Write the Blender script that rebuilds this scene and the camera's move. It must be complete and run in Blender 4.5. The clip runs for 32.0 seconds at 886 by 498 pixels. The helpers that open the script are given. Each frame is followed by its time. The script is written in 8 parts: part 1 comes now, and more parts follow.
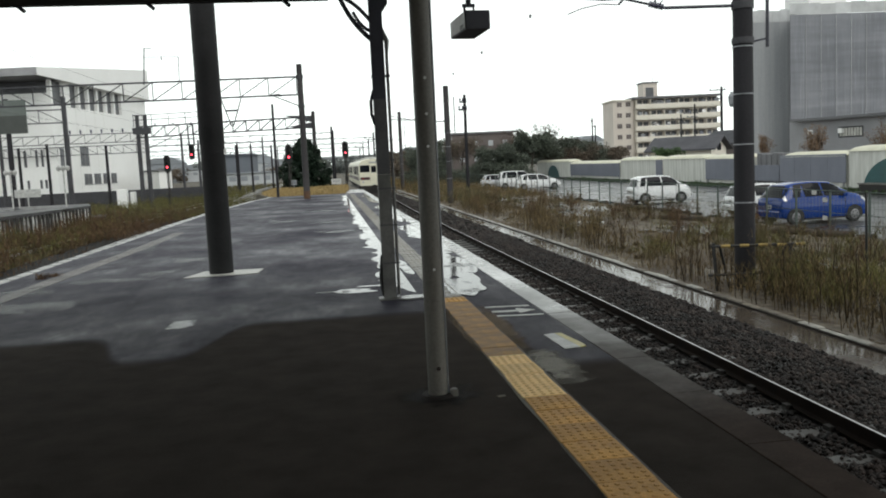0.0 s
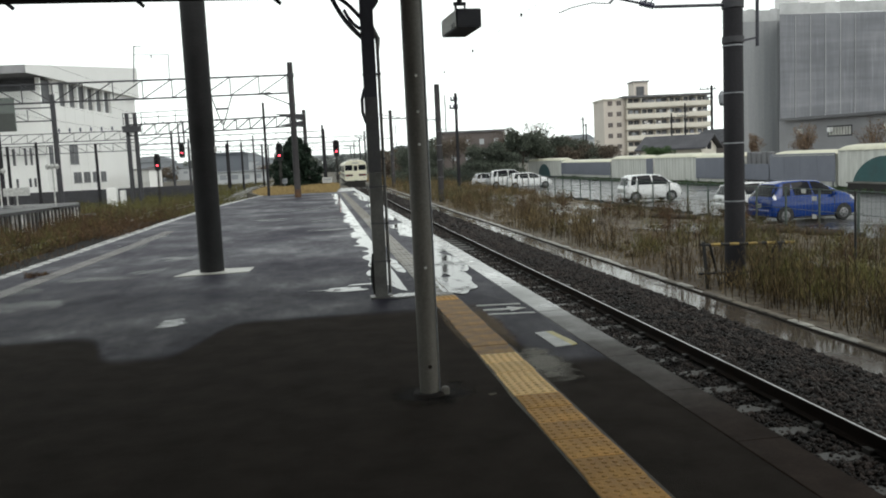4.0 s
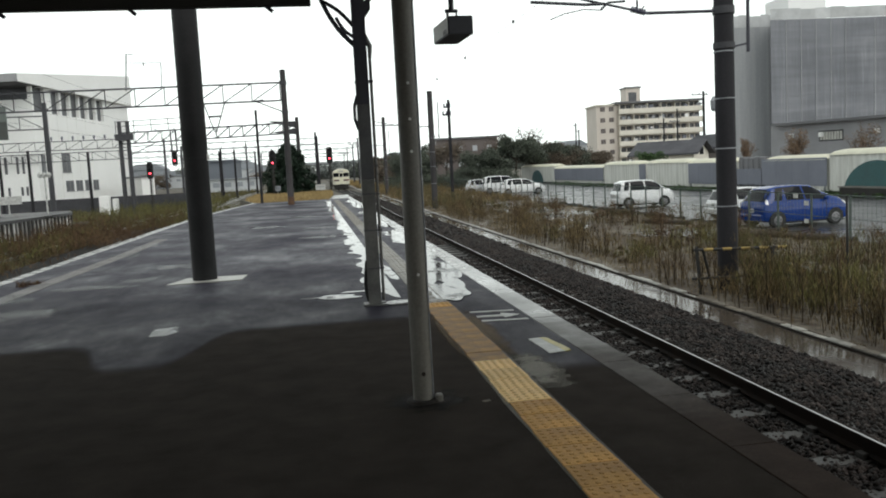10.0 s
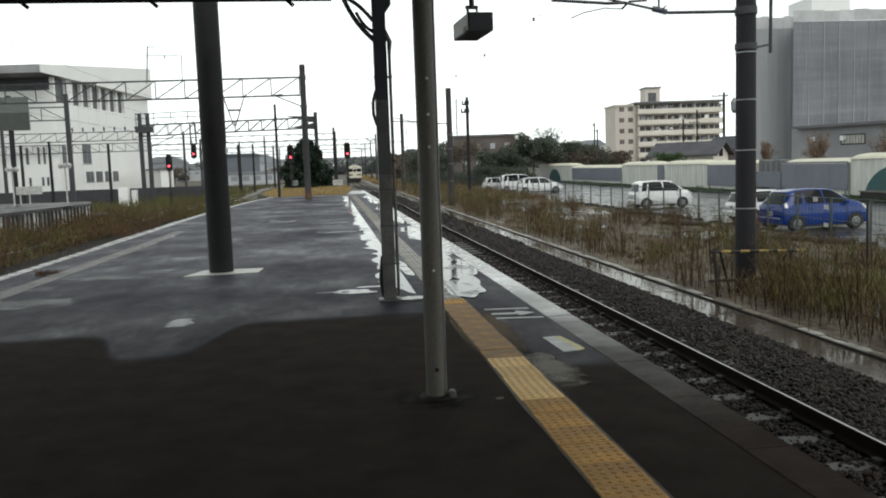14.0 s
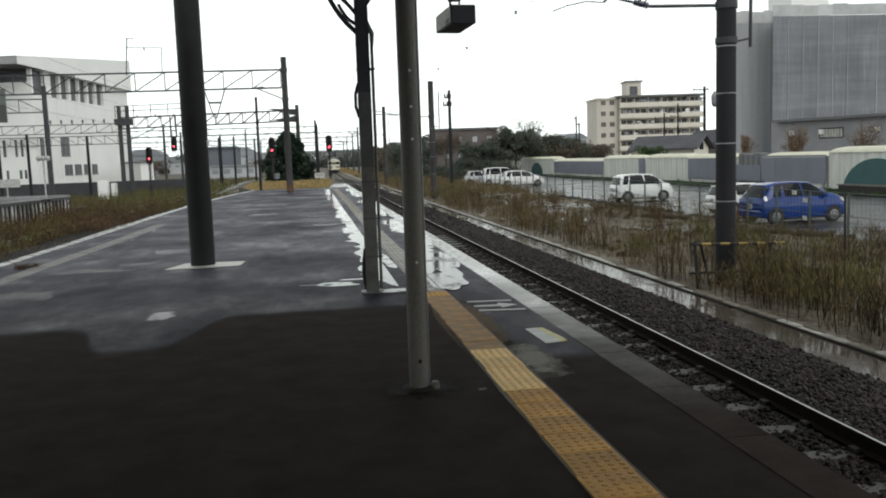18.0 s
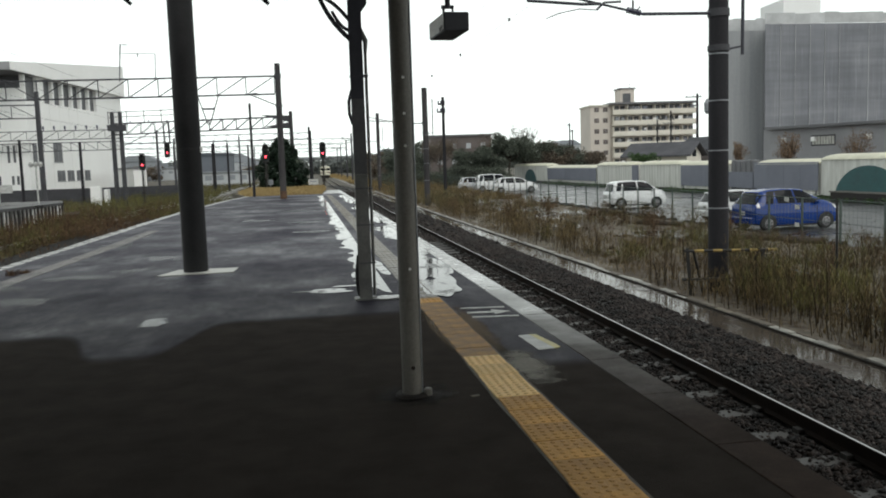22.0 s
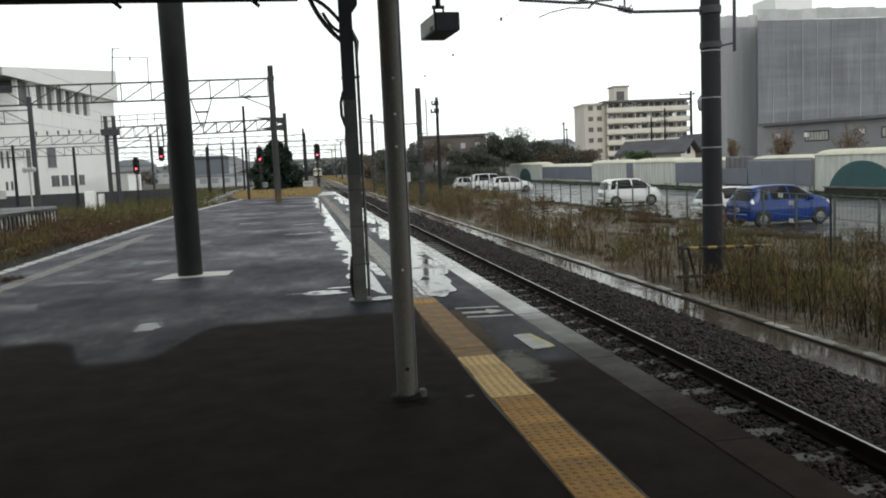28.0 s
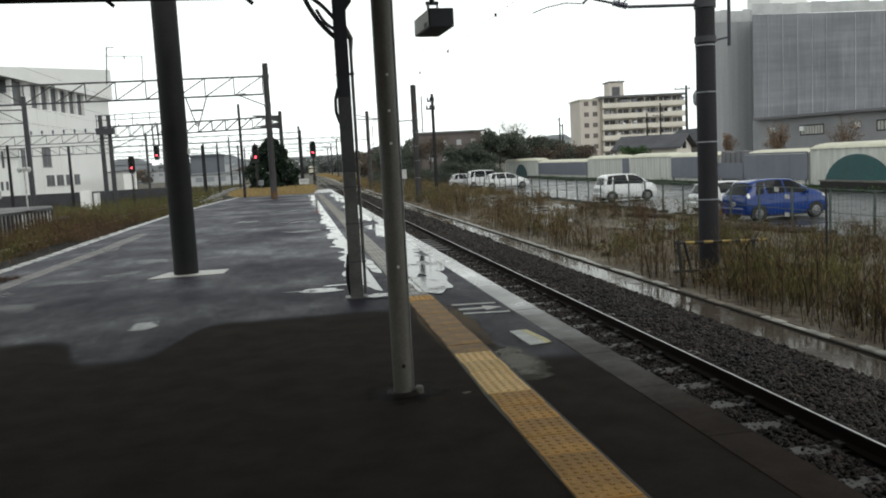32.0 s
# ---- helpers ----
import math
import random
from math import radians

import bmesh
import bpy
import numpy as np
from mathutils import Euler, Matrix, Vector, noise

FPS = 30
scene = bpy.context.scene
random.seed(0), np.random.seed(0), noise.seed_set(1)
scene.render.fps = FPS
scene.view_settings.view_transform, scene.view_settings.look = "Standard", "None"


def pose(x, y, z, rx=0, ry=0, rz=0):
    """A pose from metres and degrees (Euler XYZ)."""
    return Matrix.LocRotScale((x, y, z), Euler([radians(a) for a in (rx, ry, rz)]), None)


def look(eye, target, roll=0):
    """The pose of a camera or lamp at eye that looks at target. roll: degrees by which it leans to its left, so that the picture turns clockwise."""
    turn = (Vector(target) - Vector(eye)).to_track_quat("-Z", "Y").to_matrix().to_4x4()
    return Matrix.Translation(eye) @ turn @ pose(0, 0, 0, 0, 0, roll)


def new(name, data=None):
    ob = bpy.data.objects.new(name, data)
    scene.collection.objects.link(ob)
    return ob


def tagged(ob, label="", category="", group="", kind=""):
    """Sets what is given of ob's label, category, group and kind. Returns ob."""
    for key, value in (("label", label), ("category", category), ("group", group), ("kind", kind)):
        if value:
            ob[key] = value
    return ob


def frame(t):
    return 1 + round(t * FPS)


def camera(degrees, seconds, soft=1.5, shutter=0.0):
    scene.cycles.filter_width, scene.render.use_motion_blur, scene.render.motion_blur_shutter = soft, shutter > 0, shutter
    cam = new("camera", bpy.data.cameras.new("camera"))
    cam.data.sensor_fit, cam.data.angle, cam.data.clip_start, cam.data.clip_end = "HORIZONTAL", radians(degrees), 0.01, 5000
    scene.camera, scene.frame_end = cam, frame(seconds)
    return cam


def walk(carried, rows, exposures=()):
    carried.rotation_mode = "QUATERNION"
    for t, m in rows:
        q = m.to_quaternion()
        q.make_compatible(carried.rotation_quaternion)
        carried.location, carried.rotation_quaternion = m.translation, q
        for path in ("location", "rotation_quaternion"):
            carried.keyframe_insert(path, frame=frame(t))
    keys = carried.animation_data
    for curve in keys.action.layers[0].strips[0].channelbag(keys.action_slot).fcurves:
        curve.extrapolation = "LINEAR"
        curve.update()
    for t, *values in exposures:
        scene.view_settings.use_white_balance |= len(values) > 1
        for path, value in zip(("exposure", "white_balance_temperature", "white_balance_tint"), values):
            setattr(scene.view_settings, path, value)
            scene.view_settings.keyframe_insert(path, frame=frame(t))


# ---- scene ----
# World: platform surface at z = 0, y along the rails, x to the right, camera near x = 0, y = 0.
cam = camera(56.0, 32.0, soft=1.9)

# seconds, yaw, pitch, roll, x, y, z of the hand-held camera
PATH = [
    (0.0, -7.91, -5.91, 2.72, 0.000, 0.000, 1.550),
    (0.5, -7.66, -5.81, 2.69, -0.003, 0.004, 1.550),
    (1.0, -7.89, -5.92, 2.74, -0.002, 0.002, 1.551),
    (1.5, -7.95, -5.60, 2.64, -0.001, 0.005, 1.549),
    (2.0, -7.72, -5.64, 2.88, -0.001, -0.001, 1.550),
    (2.5, -7.86, -5.86, 2.46, 0.002, 0.005, 1.548),
    (3.0, -7.89, -5.79, 2.59, -0.007, 0.000, 1.550),
    (3.5, -8.45, -6.06, 2.55, -0.005, 0.002, 1.546),
    (5.5, -8.44, -5.84, 2.92, 0.004, -0.009, 1.551),
    (6.0, -8.48, -5.98, 2.86, 0.003, -0.001, 1.547),
    (6.5, -7.94, -5.46, 2.39, 0.001, 0.006, 1.550),
    (7.0, -8.51, -5.70, 2.31, 0.001, -0.005, 1.548),
    (7.5, -8.82, -5.91, 2.58, -0.003, 0.001, 1.547),
    (8.0, -9.05, -5.74, 2.53, -0.002, -0.007, 1.548),
    (8.5, -9.07, -6.12, 2.87, 0.002, -0.002, 1.549),
    (9.0, -8.67, -5.92, 2.68, 0.003, 0.005, 1.548),
    (9.5, -9.07, -5.89, 2.43, 0.002, 0.002, 1.548),
    (10.0, -8.98, -5.61, 2.96, 0.005, 0.001, 1.549),
    (10.5, -8.91, -5.55, 2.94, 0.009, 0.006, 1.550),
    (11.0, -8.83, -5.69, 2.70, 0.013, 0.002, 1.547),
    (11.5, -8.85, -5.60, 2.33, 0.008, -0.010, 1.546),
    (12.0, -8.33, -5.96, 2.23, 0.012, -0.004, 1.542),
    (12.5, -8.62, -6.05, 2.23, 0.001, -0.015, 1.540),
    (13.0, -8.39, -5.95, 1.73, 0.002, -0.001, 1.538),
    (13.5, -8.11, -6.04, 1.99, 0.007, -0.005, 1.540),
    (14.0, -7.79, -5.74, 1.99, 0.005, 0.007, 1.540),
    (14.5, -7.90, -5.80, 2.16, 0.006, -0.008, 1.539),
    (16.5, -7.91, -5.99, 2.05, -0.004, -0.014, 1.537),
    (17.0, -8.17, -6.03, 2.01, -0.004, -0.009, 1.533),
    (17.5, -8.39, -5.84, 2.19, -0.004, -0.014, 1.537),
    (18.0, -9.01, -6.24, 1.93, -0.003, -0.014, 1.533),
    (18.5, -8.98, -6.06, 1.86, 0.008, -0.002, 1.535),
    (19.0, -8.69, -6.09, 1.75, 0.006, -0.002, 1.534),
    (19.5, -9.10, -6.00, 1.98, 0.000, -0.004, 1.534),
    (20.0, -9.45, -5.99, 2.06, 0.007, -0.012, 1.534),
    (20.5, -9.25, -5.89, 1.98, 0.004, -0.004, 1.535),
    (21.0, -8.98, -5.85, 2.00, 0.006, -0.012, 1.536),
    (21.5, -9.07, -6.21, 2.37, 0.012, -0.024, 1.535),
    (22.0, -9.44, -5.81, 1.85, 0.001, -0.016, 1.534),
    (22.5, -9.50, -5.72, 1.67, 0.008, -0.004, 1.532),
    (23.0, -9.74, -5.72, 1.70, 0.002, -0.013, 1.531),
    (23.5, -9.44, -5.55, 1.98, 0.006, -0.005, 1.533),
    (24.0, -9.55, -5.88, 1.94, 0.013, -0.007, 1.531),
    (24.5, -9.34, -5.86, 1.72, 0.014, -0.014, 1.533),
    (25.0, -9.22, -5.71, 1.64, 0.009, -0.009, 1.534),
    (25.5, -9.39, -5.69, 1.74, 0.009, -0.015, 1.534),
    (27.5, -9.41, -5.82, 2.31, 0.023, -0.020, 1.535),
    (28.0, -9.79, -5.81, 2.55, 0.024, -0.010, 1.534),
    (28.5, -9.53, -5.72, 2.76, 0.035, -0.013, 1.532),
    (29.0, -9.63, -5.81, 2.83, 0.030, -0.017, 1.532),
    (29.5, -9.76, -5.84, 2.89, 0.037, -0.010, 1.529),
    (30.0, -9.43, -5.51, 2.94, 0.035, -0.025, 1.532),
    (30.5, -9.79, -5.82, 3.01, 0.046, -0.014, 1.530),
    (31.0, -9.97, -5.92, 3.23, 0.051, -0.009, 1.526),
    (31.5, -10.05, -5.82, 3.09, 0.041, -0.026, 1.531),
    (32.0, -10.06, -6.05, 2.99, 0.034, -0.003, 1.532),
]
walk(cam, [(t, pose(x, y, z, 90 + pitch, roll, yaw)) for t, yaw, pitch, roll, x, y, z in PATH],
     exposures=((0.0, 0.08), (12.0, 0.05), (18.0, -0.02), (32.0, -0.05)))

# ---- overcast daylight ----
SKY_STRENGTH = 1.0
world = bpy.data.worlds.new("overcast_sky")
scene.world = world
world.use_nodes = True
wn, wl = world.node_tree.nodes, world.node_tree.links
wn.clear()
w_out = wn.new("ShaderNodeOutputWorld")
w_bg = wn.new("ShaderNodeBackground")
w_sky = wn.new("ShaderNodeTexSky")
w_sky.sky_type = "NISHITA"
w_sky.sun_disc = False
w_sky.sun_elevation = radians(48)
w_sky.sun_rotation = radians(150)
w_sky.dust_density = 6.0
w_scale = wn.new("ShaderNodeMix")
w_scale.data_type, w_scale.blend_type = "RGBA", "MULTIPLY"
w_scale.inputs[0].default_value = 1.0
w_scale.inputs[7].default_value = (0.10, 0.10, 0.10, 1)
w_cloud = wn.new("ShaderNodeTexNoise")
w_cloud.inputs["Scale"].default_value = 1.6
w_cloud.inputs["Detail"].default_value = 4
w_ramp = wn.new("ShaderNodeValToRGB")
w_ramp.color_ramp.elements[0].color = (0.93, 1.02, 1.0, 1)
w_ramp.color_ramp.elements[1].color = (1.12, 1.17, 1.12, 1)
w_mix = wn.new("ShaderNodeMix")
w_mix.data_type = "RGBA"
w_mix.inputs[0].default_value = 0.88
wl.new(w_sky.outputs[0], w_scale.inputs[6])
wl.new(w_cloud.outputs[0], w_ramp.inputs[0])
wl.new(w_scale.outputs[2], w_mix.inputs[6])
wl.new(w_ramp.outputs[0], w_mix.inputs[7])
# the cloud is brightest low down, where it thins
w_co = wn.new("ShaderNodeTexCoord")
w_sep = wn.new("ShaderNodeSeparateXYZ")
wl.new(w_co.outputs["Generated"], w_sep.inputs[0])
w_grad = wn.new("ShaderNodeValToRGB")
w_grad.color_ramp.elements[0].position, w_grad.color_ramp.elements[0].color = 0.0, (1.45, 1.45, 1.45, 1)
w_grad.color_ramp.elements[1].position, w_grad.color_ramp.elements[1].color = 0.75, (0.62, 0.62, 0.62, 1)
wl.new(w_sep.outputs[2], w_grad.inputs[0])
w_mul = wn.new("ShaderNodeMix")
w_mul.data_type, w_mul.blend_type = "RGBA", "MULTIPLY"
w_mul.inputs[0].default_value = 1.0
wl.new(w_mix.outputs[2], w_mul.inputs[6])
wl.new(w_grad.outputs[0], w_mul.inputs[7])
wl.new(w_mul.outputs[2], w_bg.inputs[0])
w_bg.inputs[1].default_value = SKY_STRENGTH
wl.new(w_bg.outputs[0], w_out.inputs[0])

sun = new("sun", bpy.data.lights.new("sun", "SUN"))
sun.data.energy, sun.data.angle, sun.data.color = 0.85, radians(40), (1.0, 0.98, 0.94)
sun.matrix_world = look((0, 0, 0), (-0.40, 0.65, -0.85))


# ---- materials ----
def node_mat(name):
    m = bpy.data.materials.new(name)
    m.use_nodes = True
    nt = m.node_tree
    return m, nt, nt.nodes["Principled BSDF"]


def math_node(nt, op, a, b=None, clamp=False):
    n = nt.nodes.new("ShaderNodeMath")
    n.operation, n.use_clamp = op, clamp
    for i, v in enumerate((a, b)):
        if v is None:
            continue
        if isinstance(v, (int, float)):
            n.inputs[i].default_value = v
        else:
            nt.links.new(v, n.inputs[i])
    return n.outputs[0]


def noise_node(nt, coord, scale, detail=4.0, rough=0.55, stretch=None):
    if stretch:
        mp = nt.nodes.new("ShaderNodeMapping")
        mp.inputs["Scale"].default_value = stretch
        nt.links.new(coord, mp.inputs[0])
        coord = mp.outputs[0]
    n = nt.nodes.new("ShaderNodeTexNoise")
    n.inputs["Scale"].default_value = scale
    n.inputs["Detail"].default_value = detail
    n.inputs["Roughness"].default_value = rough
    nt.links.new(coord, n.inputs["Vector"])
    return n.outputs[0]


def ramp_node(nt, fac, stops):
    r = nt.nodes.new("ShaderNodeValToRGB")
    els = r.color_ramp.elements
    while len(els) < len(stops):
        els.new(0.5)
    for e, (p, c) in zip(els, stops):
        e.position, e.color = p, (*c, 1)
    nt.links.new(fac, r.inputs[0])
    return r.outputs[0]


def mix_node(nt, fac, a, b, blend="MIX"):
    n = nt.nodes.new("ShaderNodeMix")
    n.data_type, n.blend_type = "RGBA", blend
    for sock, v in ((n.inputs[0], fac), (n.inputs[6], a), (n.inputs[7], b)):
        if isinstance(v, (int, float)):
            sock.default_value = v
        elif isinstance(v, tuple):
            sock.default_value = (*v, 1)
        else:
            nt.links.new(v, sock)
    return n.outputs[2]


def surf(name, c1, c2, scale=3.0, fine=40.0, rough=(0.45, 0.7), metal=0.0, bump=0.15, vary=0.0, stretch=None, island=0.0, spec=0.5, grain=1.0):
    """A weathered surface: two tones in large patches, fine grain, uneven gloss, small relief."""
    m, nt, p = node_mat(name)
    co = nt.nodes.new("ShaderNodeTexCoord").outputs["Object"]
    big = noise_node(nt, co, scale, 5.0, 0.6, stretch)
    small = noise_node(nt, co, fine, 3.0, 0.6)
    col = ramp_node(nt, big, [(0.34, c1), (0.68, c2)])
    speck = ramp_node(nt, small, [(0.25, (1 - 0.22 * grain,) * 3), (0.75, (1 + 0.12 * grain,) * 3)])
    col = mix_node(nt, 1.0, col, speck, "MULTIPLY")
    if vary:
        rnd = nt.nodes.new("ShaderNodeObjectInfo").outputs["Random"]
        tone = ramp_node(nt, rnd, [(0.0, (1 - vary,) * 3), (1.0, (1 + vary,) * 3)])
        col = mix_node(nt, 1.0, col, tone, "MULTIPLY")
    if island:
        rnd = nt.nodes.new("ShaderNodeNewGeometry").outputs["Random Per Island"]
        tone = ramp_node(nt, rnd, [(0.0, (1 - island,) * 3), (1.0, (1 + island,) * 3)])
        col = mix_node(nt, 1.0, col, tone, "MULTIPLY")
    nt.links.new(col, p.inputs["Base Color"])
    rg = nt.nodes.new("ShaderNodeMapRange")
    rg.inputs[1].default_value, rg.inputs[2].default_value = 0.3, 0.7
    rg.inputs[3].default_value, rg.inputs[4].default_value = rough
    nt.links.new(big, rg.inputs[0])
    nt.links.new(rg.outputs[0], p.inputs["Roughness"])
    p.inputs["Metallic"].default_value = metal
    p.inputs["Specular IOR Level"].default_value = spec
    if bump:
        b = nt.nodes.new("ShaderNodeBump")
        b.inputs["Strength"].default_value = bump
        b.inputs["Distance"].default_value = 0.01
        nt.links.new(small, b.inputs["Height"])
        nt.links.new(b.outputs[0], p.inputs["Normal"])
    return m


def leafy(name, stops, rough=0.6):
    """Foliage: each leaf takes its tone from a range."""
    m, nt, p = node_mat(name)
    geo = nt.nodes.new("ShaderNodeNewGeometry")
    co = nt.nodes.new("ShaderNodeTexCoord").outputs["Object"]
    big = noise_node(nt, co, 0.35, 3.0)
    f = math_node(nt, "ADD", math_node(nt, "MULTIPLY", geo.outputs["Random Per Island"], 0.6), math_node(nt, "MULTIPLY", big, 0.45), True)
    nt.links.new(ramp_node(nt, f, stops), p.inputs["Base Color"])
    p.inputs["Roughness"].default_value = rough
    p.inputs["Specular IOR Level"].default_value = 0.25
    return m


def glow(name, colour, strength):
    m, nt, p = node_mat(name)
    p.inputs["Base Color"].default_value = (*colour, 1)
    p.inputs["Emission Color"].default_value = (*colour, 1)
    p.inputs["Emission Strength"].default_value = strength
    return m


def asphalt_platform():
    """Asphalt: dry under the roof, wet beyond an uneven drip line, with old patches and streaks of standing water."""
    m, nt, p = node_mat("platform_asphalt")
    co = nt.nodes.new("ShaderNodeTexCoord").outputs["Object"]
    sep = nt.nodes.new("ShaderNodeSeparateXYZ")
    nt.links.new(co, sep.inputs[0])
    x, y = sep.outputs[0], sep.outputs[1]
    big = noise_node(nt, co, 0.7, 5.0, 0.6)
    mid = noise_node(nt, co, 3.0, 4.0, 0.6)
    grit = noise_node(nt, co, 140.0, 2.0, 0.7)
    u = math_node(nt, "DIVIDE", math_node(nt, "ADD", x, 1.60), 0.50)
    uu = math_node(nt, "MULTIPLY", u, u)
    lobe = math_node(nt, "EXPONENT", math_node(nt, "MULTIPLY", math_node(nt, "MULTIPLY", uu, uu), -1.0))
    line = math_node(nt, "ADD", y, math_node(nt, "MULTIPLY", lobe, 1.15))
    line = math_node(nt, "ADD", line, math_node(nt, "MULTIPLY", math_node(nt, "SUBTRACT", big, 0.5), 0.35))
    bay = nt.nodes.new("ShaderNodeMapRange")
    bay.interpolation_type = "SMOOTHSTEP"
    bay.inputs[1].default_value, bay.inputs[2].default_value, bay.inputs[3].default_value, bay.inputs[4].default_value = -1.35, -0.75, 0.0, -0.28
    nt.links.new(x, bay.inputs[0])
    line = math_node(nt, "ADD", line, bay.outputs[0])
    rim = nt.nodes.new("ShaderNodeMapRange")
    rim.inputs[1].default_value, rim.inputs[2].default_value, rim.inputs[3].default_value, rim.inputs[4].default_value = 1.40, 1.62, 0.0, 2.6
    nt.links.new(x, rim.inputs[0])
    line = math_node(nt, "ADD", line, rim.outputs[0])
    wet = nt.nodes.new("ShaderNodeMapRange")
    wet.interpolation_type = "SMOOTHSTEP"
    wet.inputs[1].default_value, wet.inputs[2].default_value = 8.16, 8.50
    nt.links.new(line, wet.inputs[0])
    wet = wet.outputs[0]
    dry_c = ramp_node(nt, mid, [(0.3, (0.031, 0.0255, 0.0216)), (0.7, (0.052, 0.0427, 0.0363))])
    wet_c = ramp_node(nt, mid, [(0.3, (0.0215, 0.0195, 0.030)), (0.7, (0.038, 0.0345, 0.051))])
    col = mix_node(nt, wet, dry_c, wet_c)
    col = mix_node(nt, 1.0, col, ramp_node(nt, grit, [(0.3, (0.7, 0.7, 0.7)), (0.75, (1.3, 1.3, 1.3))]), "MULTIPLY")
    nt.links.new(col, p.inputs["Base Color"])
    streak = noise_node(nt, co, 1.0, 4.0, 0.55, (0.60, 0.42, 1.0))
    spots = noise_node(nt, co, 3.4, 4.0, 0.6, (1.0, 0.40, 1.0))
    fine = noise_node(nt, co, 16.0, 3.0, 0.65, (1.0, 0.30, 1.0))
    streak = math_node(nt, "ADD", math_node(nt, "MULTIPLY", streak, 0.58), math_node(nt, "MULTIPLY", spots, 0.28))
    streak = math_node(nt, "ADD", streak, math_node(nt, "MULTIPLY", fine, 0.14))
    film = ramp_node(nt, streak, [(0.34, (0.72,) * 3), (0.50, (0.56,) * 3), (0.60, (0.44,) * 3), (0.70, (0.24,) * 3)])
    rg = mix_node(nt, wet, (0.92, 0.92, 0.92), film)
    nt.links.new(rg, p.inputs["Roughness"])
    gloss = ramp_node(nt, streak, [(0.36, (0.11,) * 3), (0.50, (0.17,) * 3), (0.60, (0.23,) * 3), (0.72, (0.42,) * 3)])
    run = nt.nodes.new("ShaderNodeMapRange")
    run.inputs[1].default_value, run.inputs[2].default_value, run.inputs[3].default_value, run.inputs[4].default_value = 8.3, 15.0, 0.07, 0.95
    nt.links.new(y, run.inputs[0])
    pools = ramp_node(nt, noise_node(nt, co, 0.42, 3.0, 0.5, (0.8, 1.0, 1.0)), [(0.36, (0.28,) * 3), (0.62, (1.40,) * 3)])
    sp = math_node(nt, "MULTIPLY", math_node(nt, "MULTIPLY", wet, gloss), math_node(nt, "MULTIPLY", run.outputs[0], pools))
    rise = math_node(nt, "ADD", math_node(nt, "MULTIPLY", math_node(nt, "MULTIPLY", lobe, math_node(nt, "SUBTRACT", 1.0, run.outputs[0])), 3.2), 1.0)
    sp = math_node(nt, "ADD", math_node(nt, "MULTIPLY", sp, rise), 0.04)
    nt.links.new(sp, p.inputs["Specular IOR Level"])
    p.inputs["Specular Tint"].default_value = (0.87, 0.88, 1.0, 1)
    b = nt.nodes.new("ShaderNodeBump")
    b.inputs["Distance"].default_value = 0.007
    nt.links.new(ramp_node(nt, streak, [(0.5, (0.55,) * 3), (0.70, (0.05,) * 3)]), b.inputs["Strength"])
    nt.links.new(math_node(nt, "ADD", grit, math_node(nt, "MULTIPLY", mid, 0.6)), b.inputs["Height"])
    nt.links.new(b.outputs[0], p.inputs["Normal"])
    return m


def water_mat(name, tint=(0.02, 0.02, 0.02), ripple=0.02, shallow=0.0, scale=2.2, spec=0.5, rough=0.04):
    """Still rain water; where it is shallow the rough ground below breaks the mirror."""
    m, nt, p = node_mat(name)
    co = nt.nodes.new("ShaderNodeTexCoord").outputs["Object"]
    p.inputs["Base Color"].default_value = (*tint, 1)
    p.inputs["IOR"].default_value = 1.33
    low = noise_node(nt, co, scale, 4.0, 0.6, (1.0, 0.5, 1.0))
    a, b = 0.62 - 0.25 * shallow, 0.74 - 0.2 * shallow
    nt.links.new(ramp_node(nt, low, [(a, (rough,) * 3), (b, (rough + 0.5 * min(1.0, shallow + 0.3),) * 3)]), p.inputs["Roughness"])
    nt.links.new(ramp_node(nt, low, [(a, (spec,) * 3), (b, (spec - 0.8 * spec * min(1.0, shallow + 0.3),) * 3)]), p.inputs["Specular IOR Level"])
    b = nt.nodes.new("ShaderNodeBump")
    b.inputs["Strength"].default_value = ripple
    b.inputs["Distance"].default_value = 0.02
    nt.links.new(noise_node(nt, co, 9.0, 2.0), b.inputs["Height"])
    nt.links.new(b.outputs[0], p.inputs["Normal"])
    return m


def tile_mat(name, c1, c2, rough):
    """Worn tactile paving: dirt between, paint rubbed, each tile a little different."""
    return surf(name, c1, c2, 2.2, 60.0, rough, 0.0, 0.35, 0.16)


M_ASPHALT = asphalt_platform()
M_CONC = surf("edge_concrete", (0.11, 0.098, 0.085), (0.24, 0.22, 0.195), 1.3, 60, (0.35, 0.75), bump=0.3, vary=0.10)


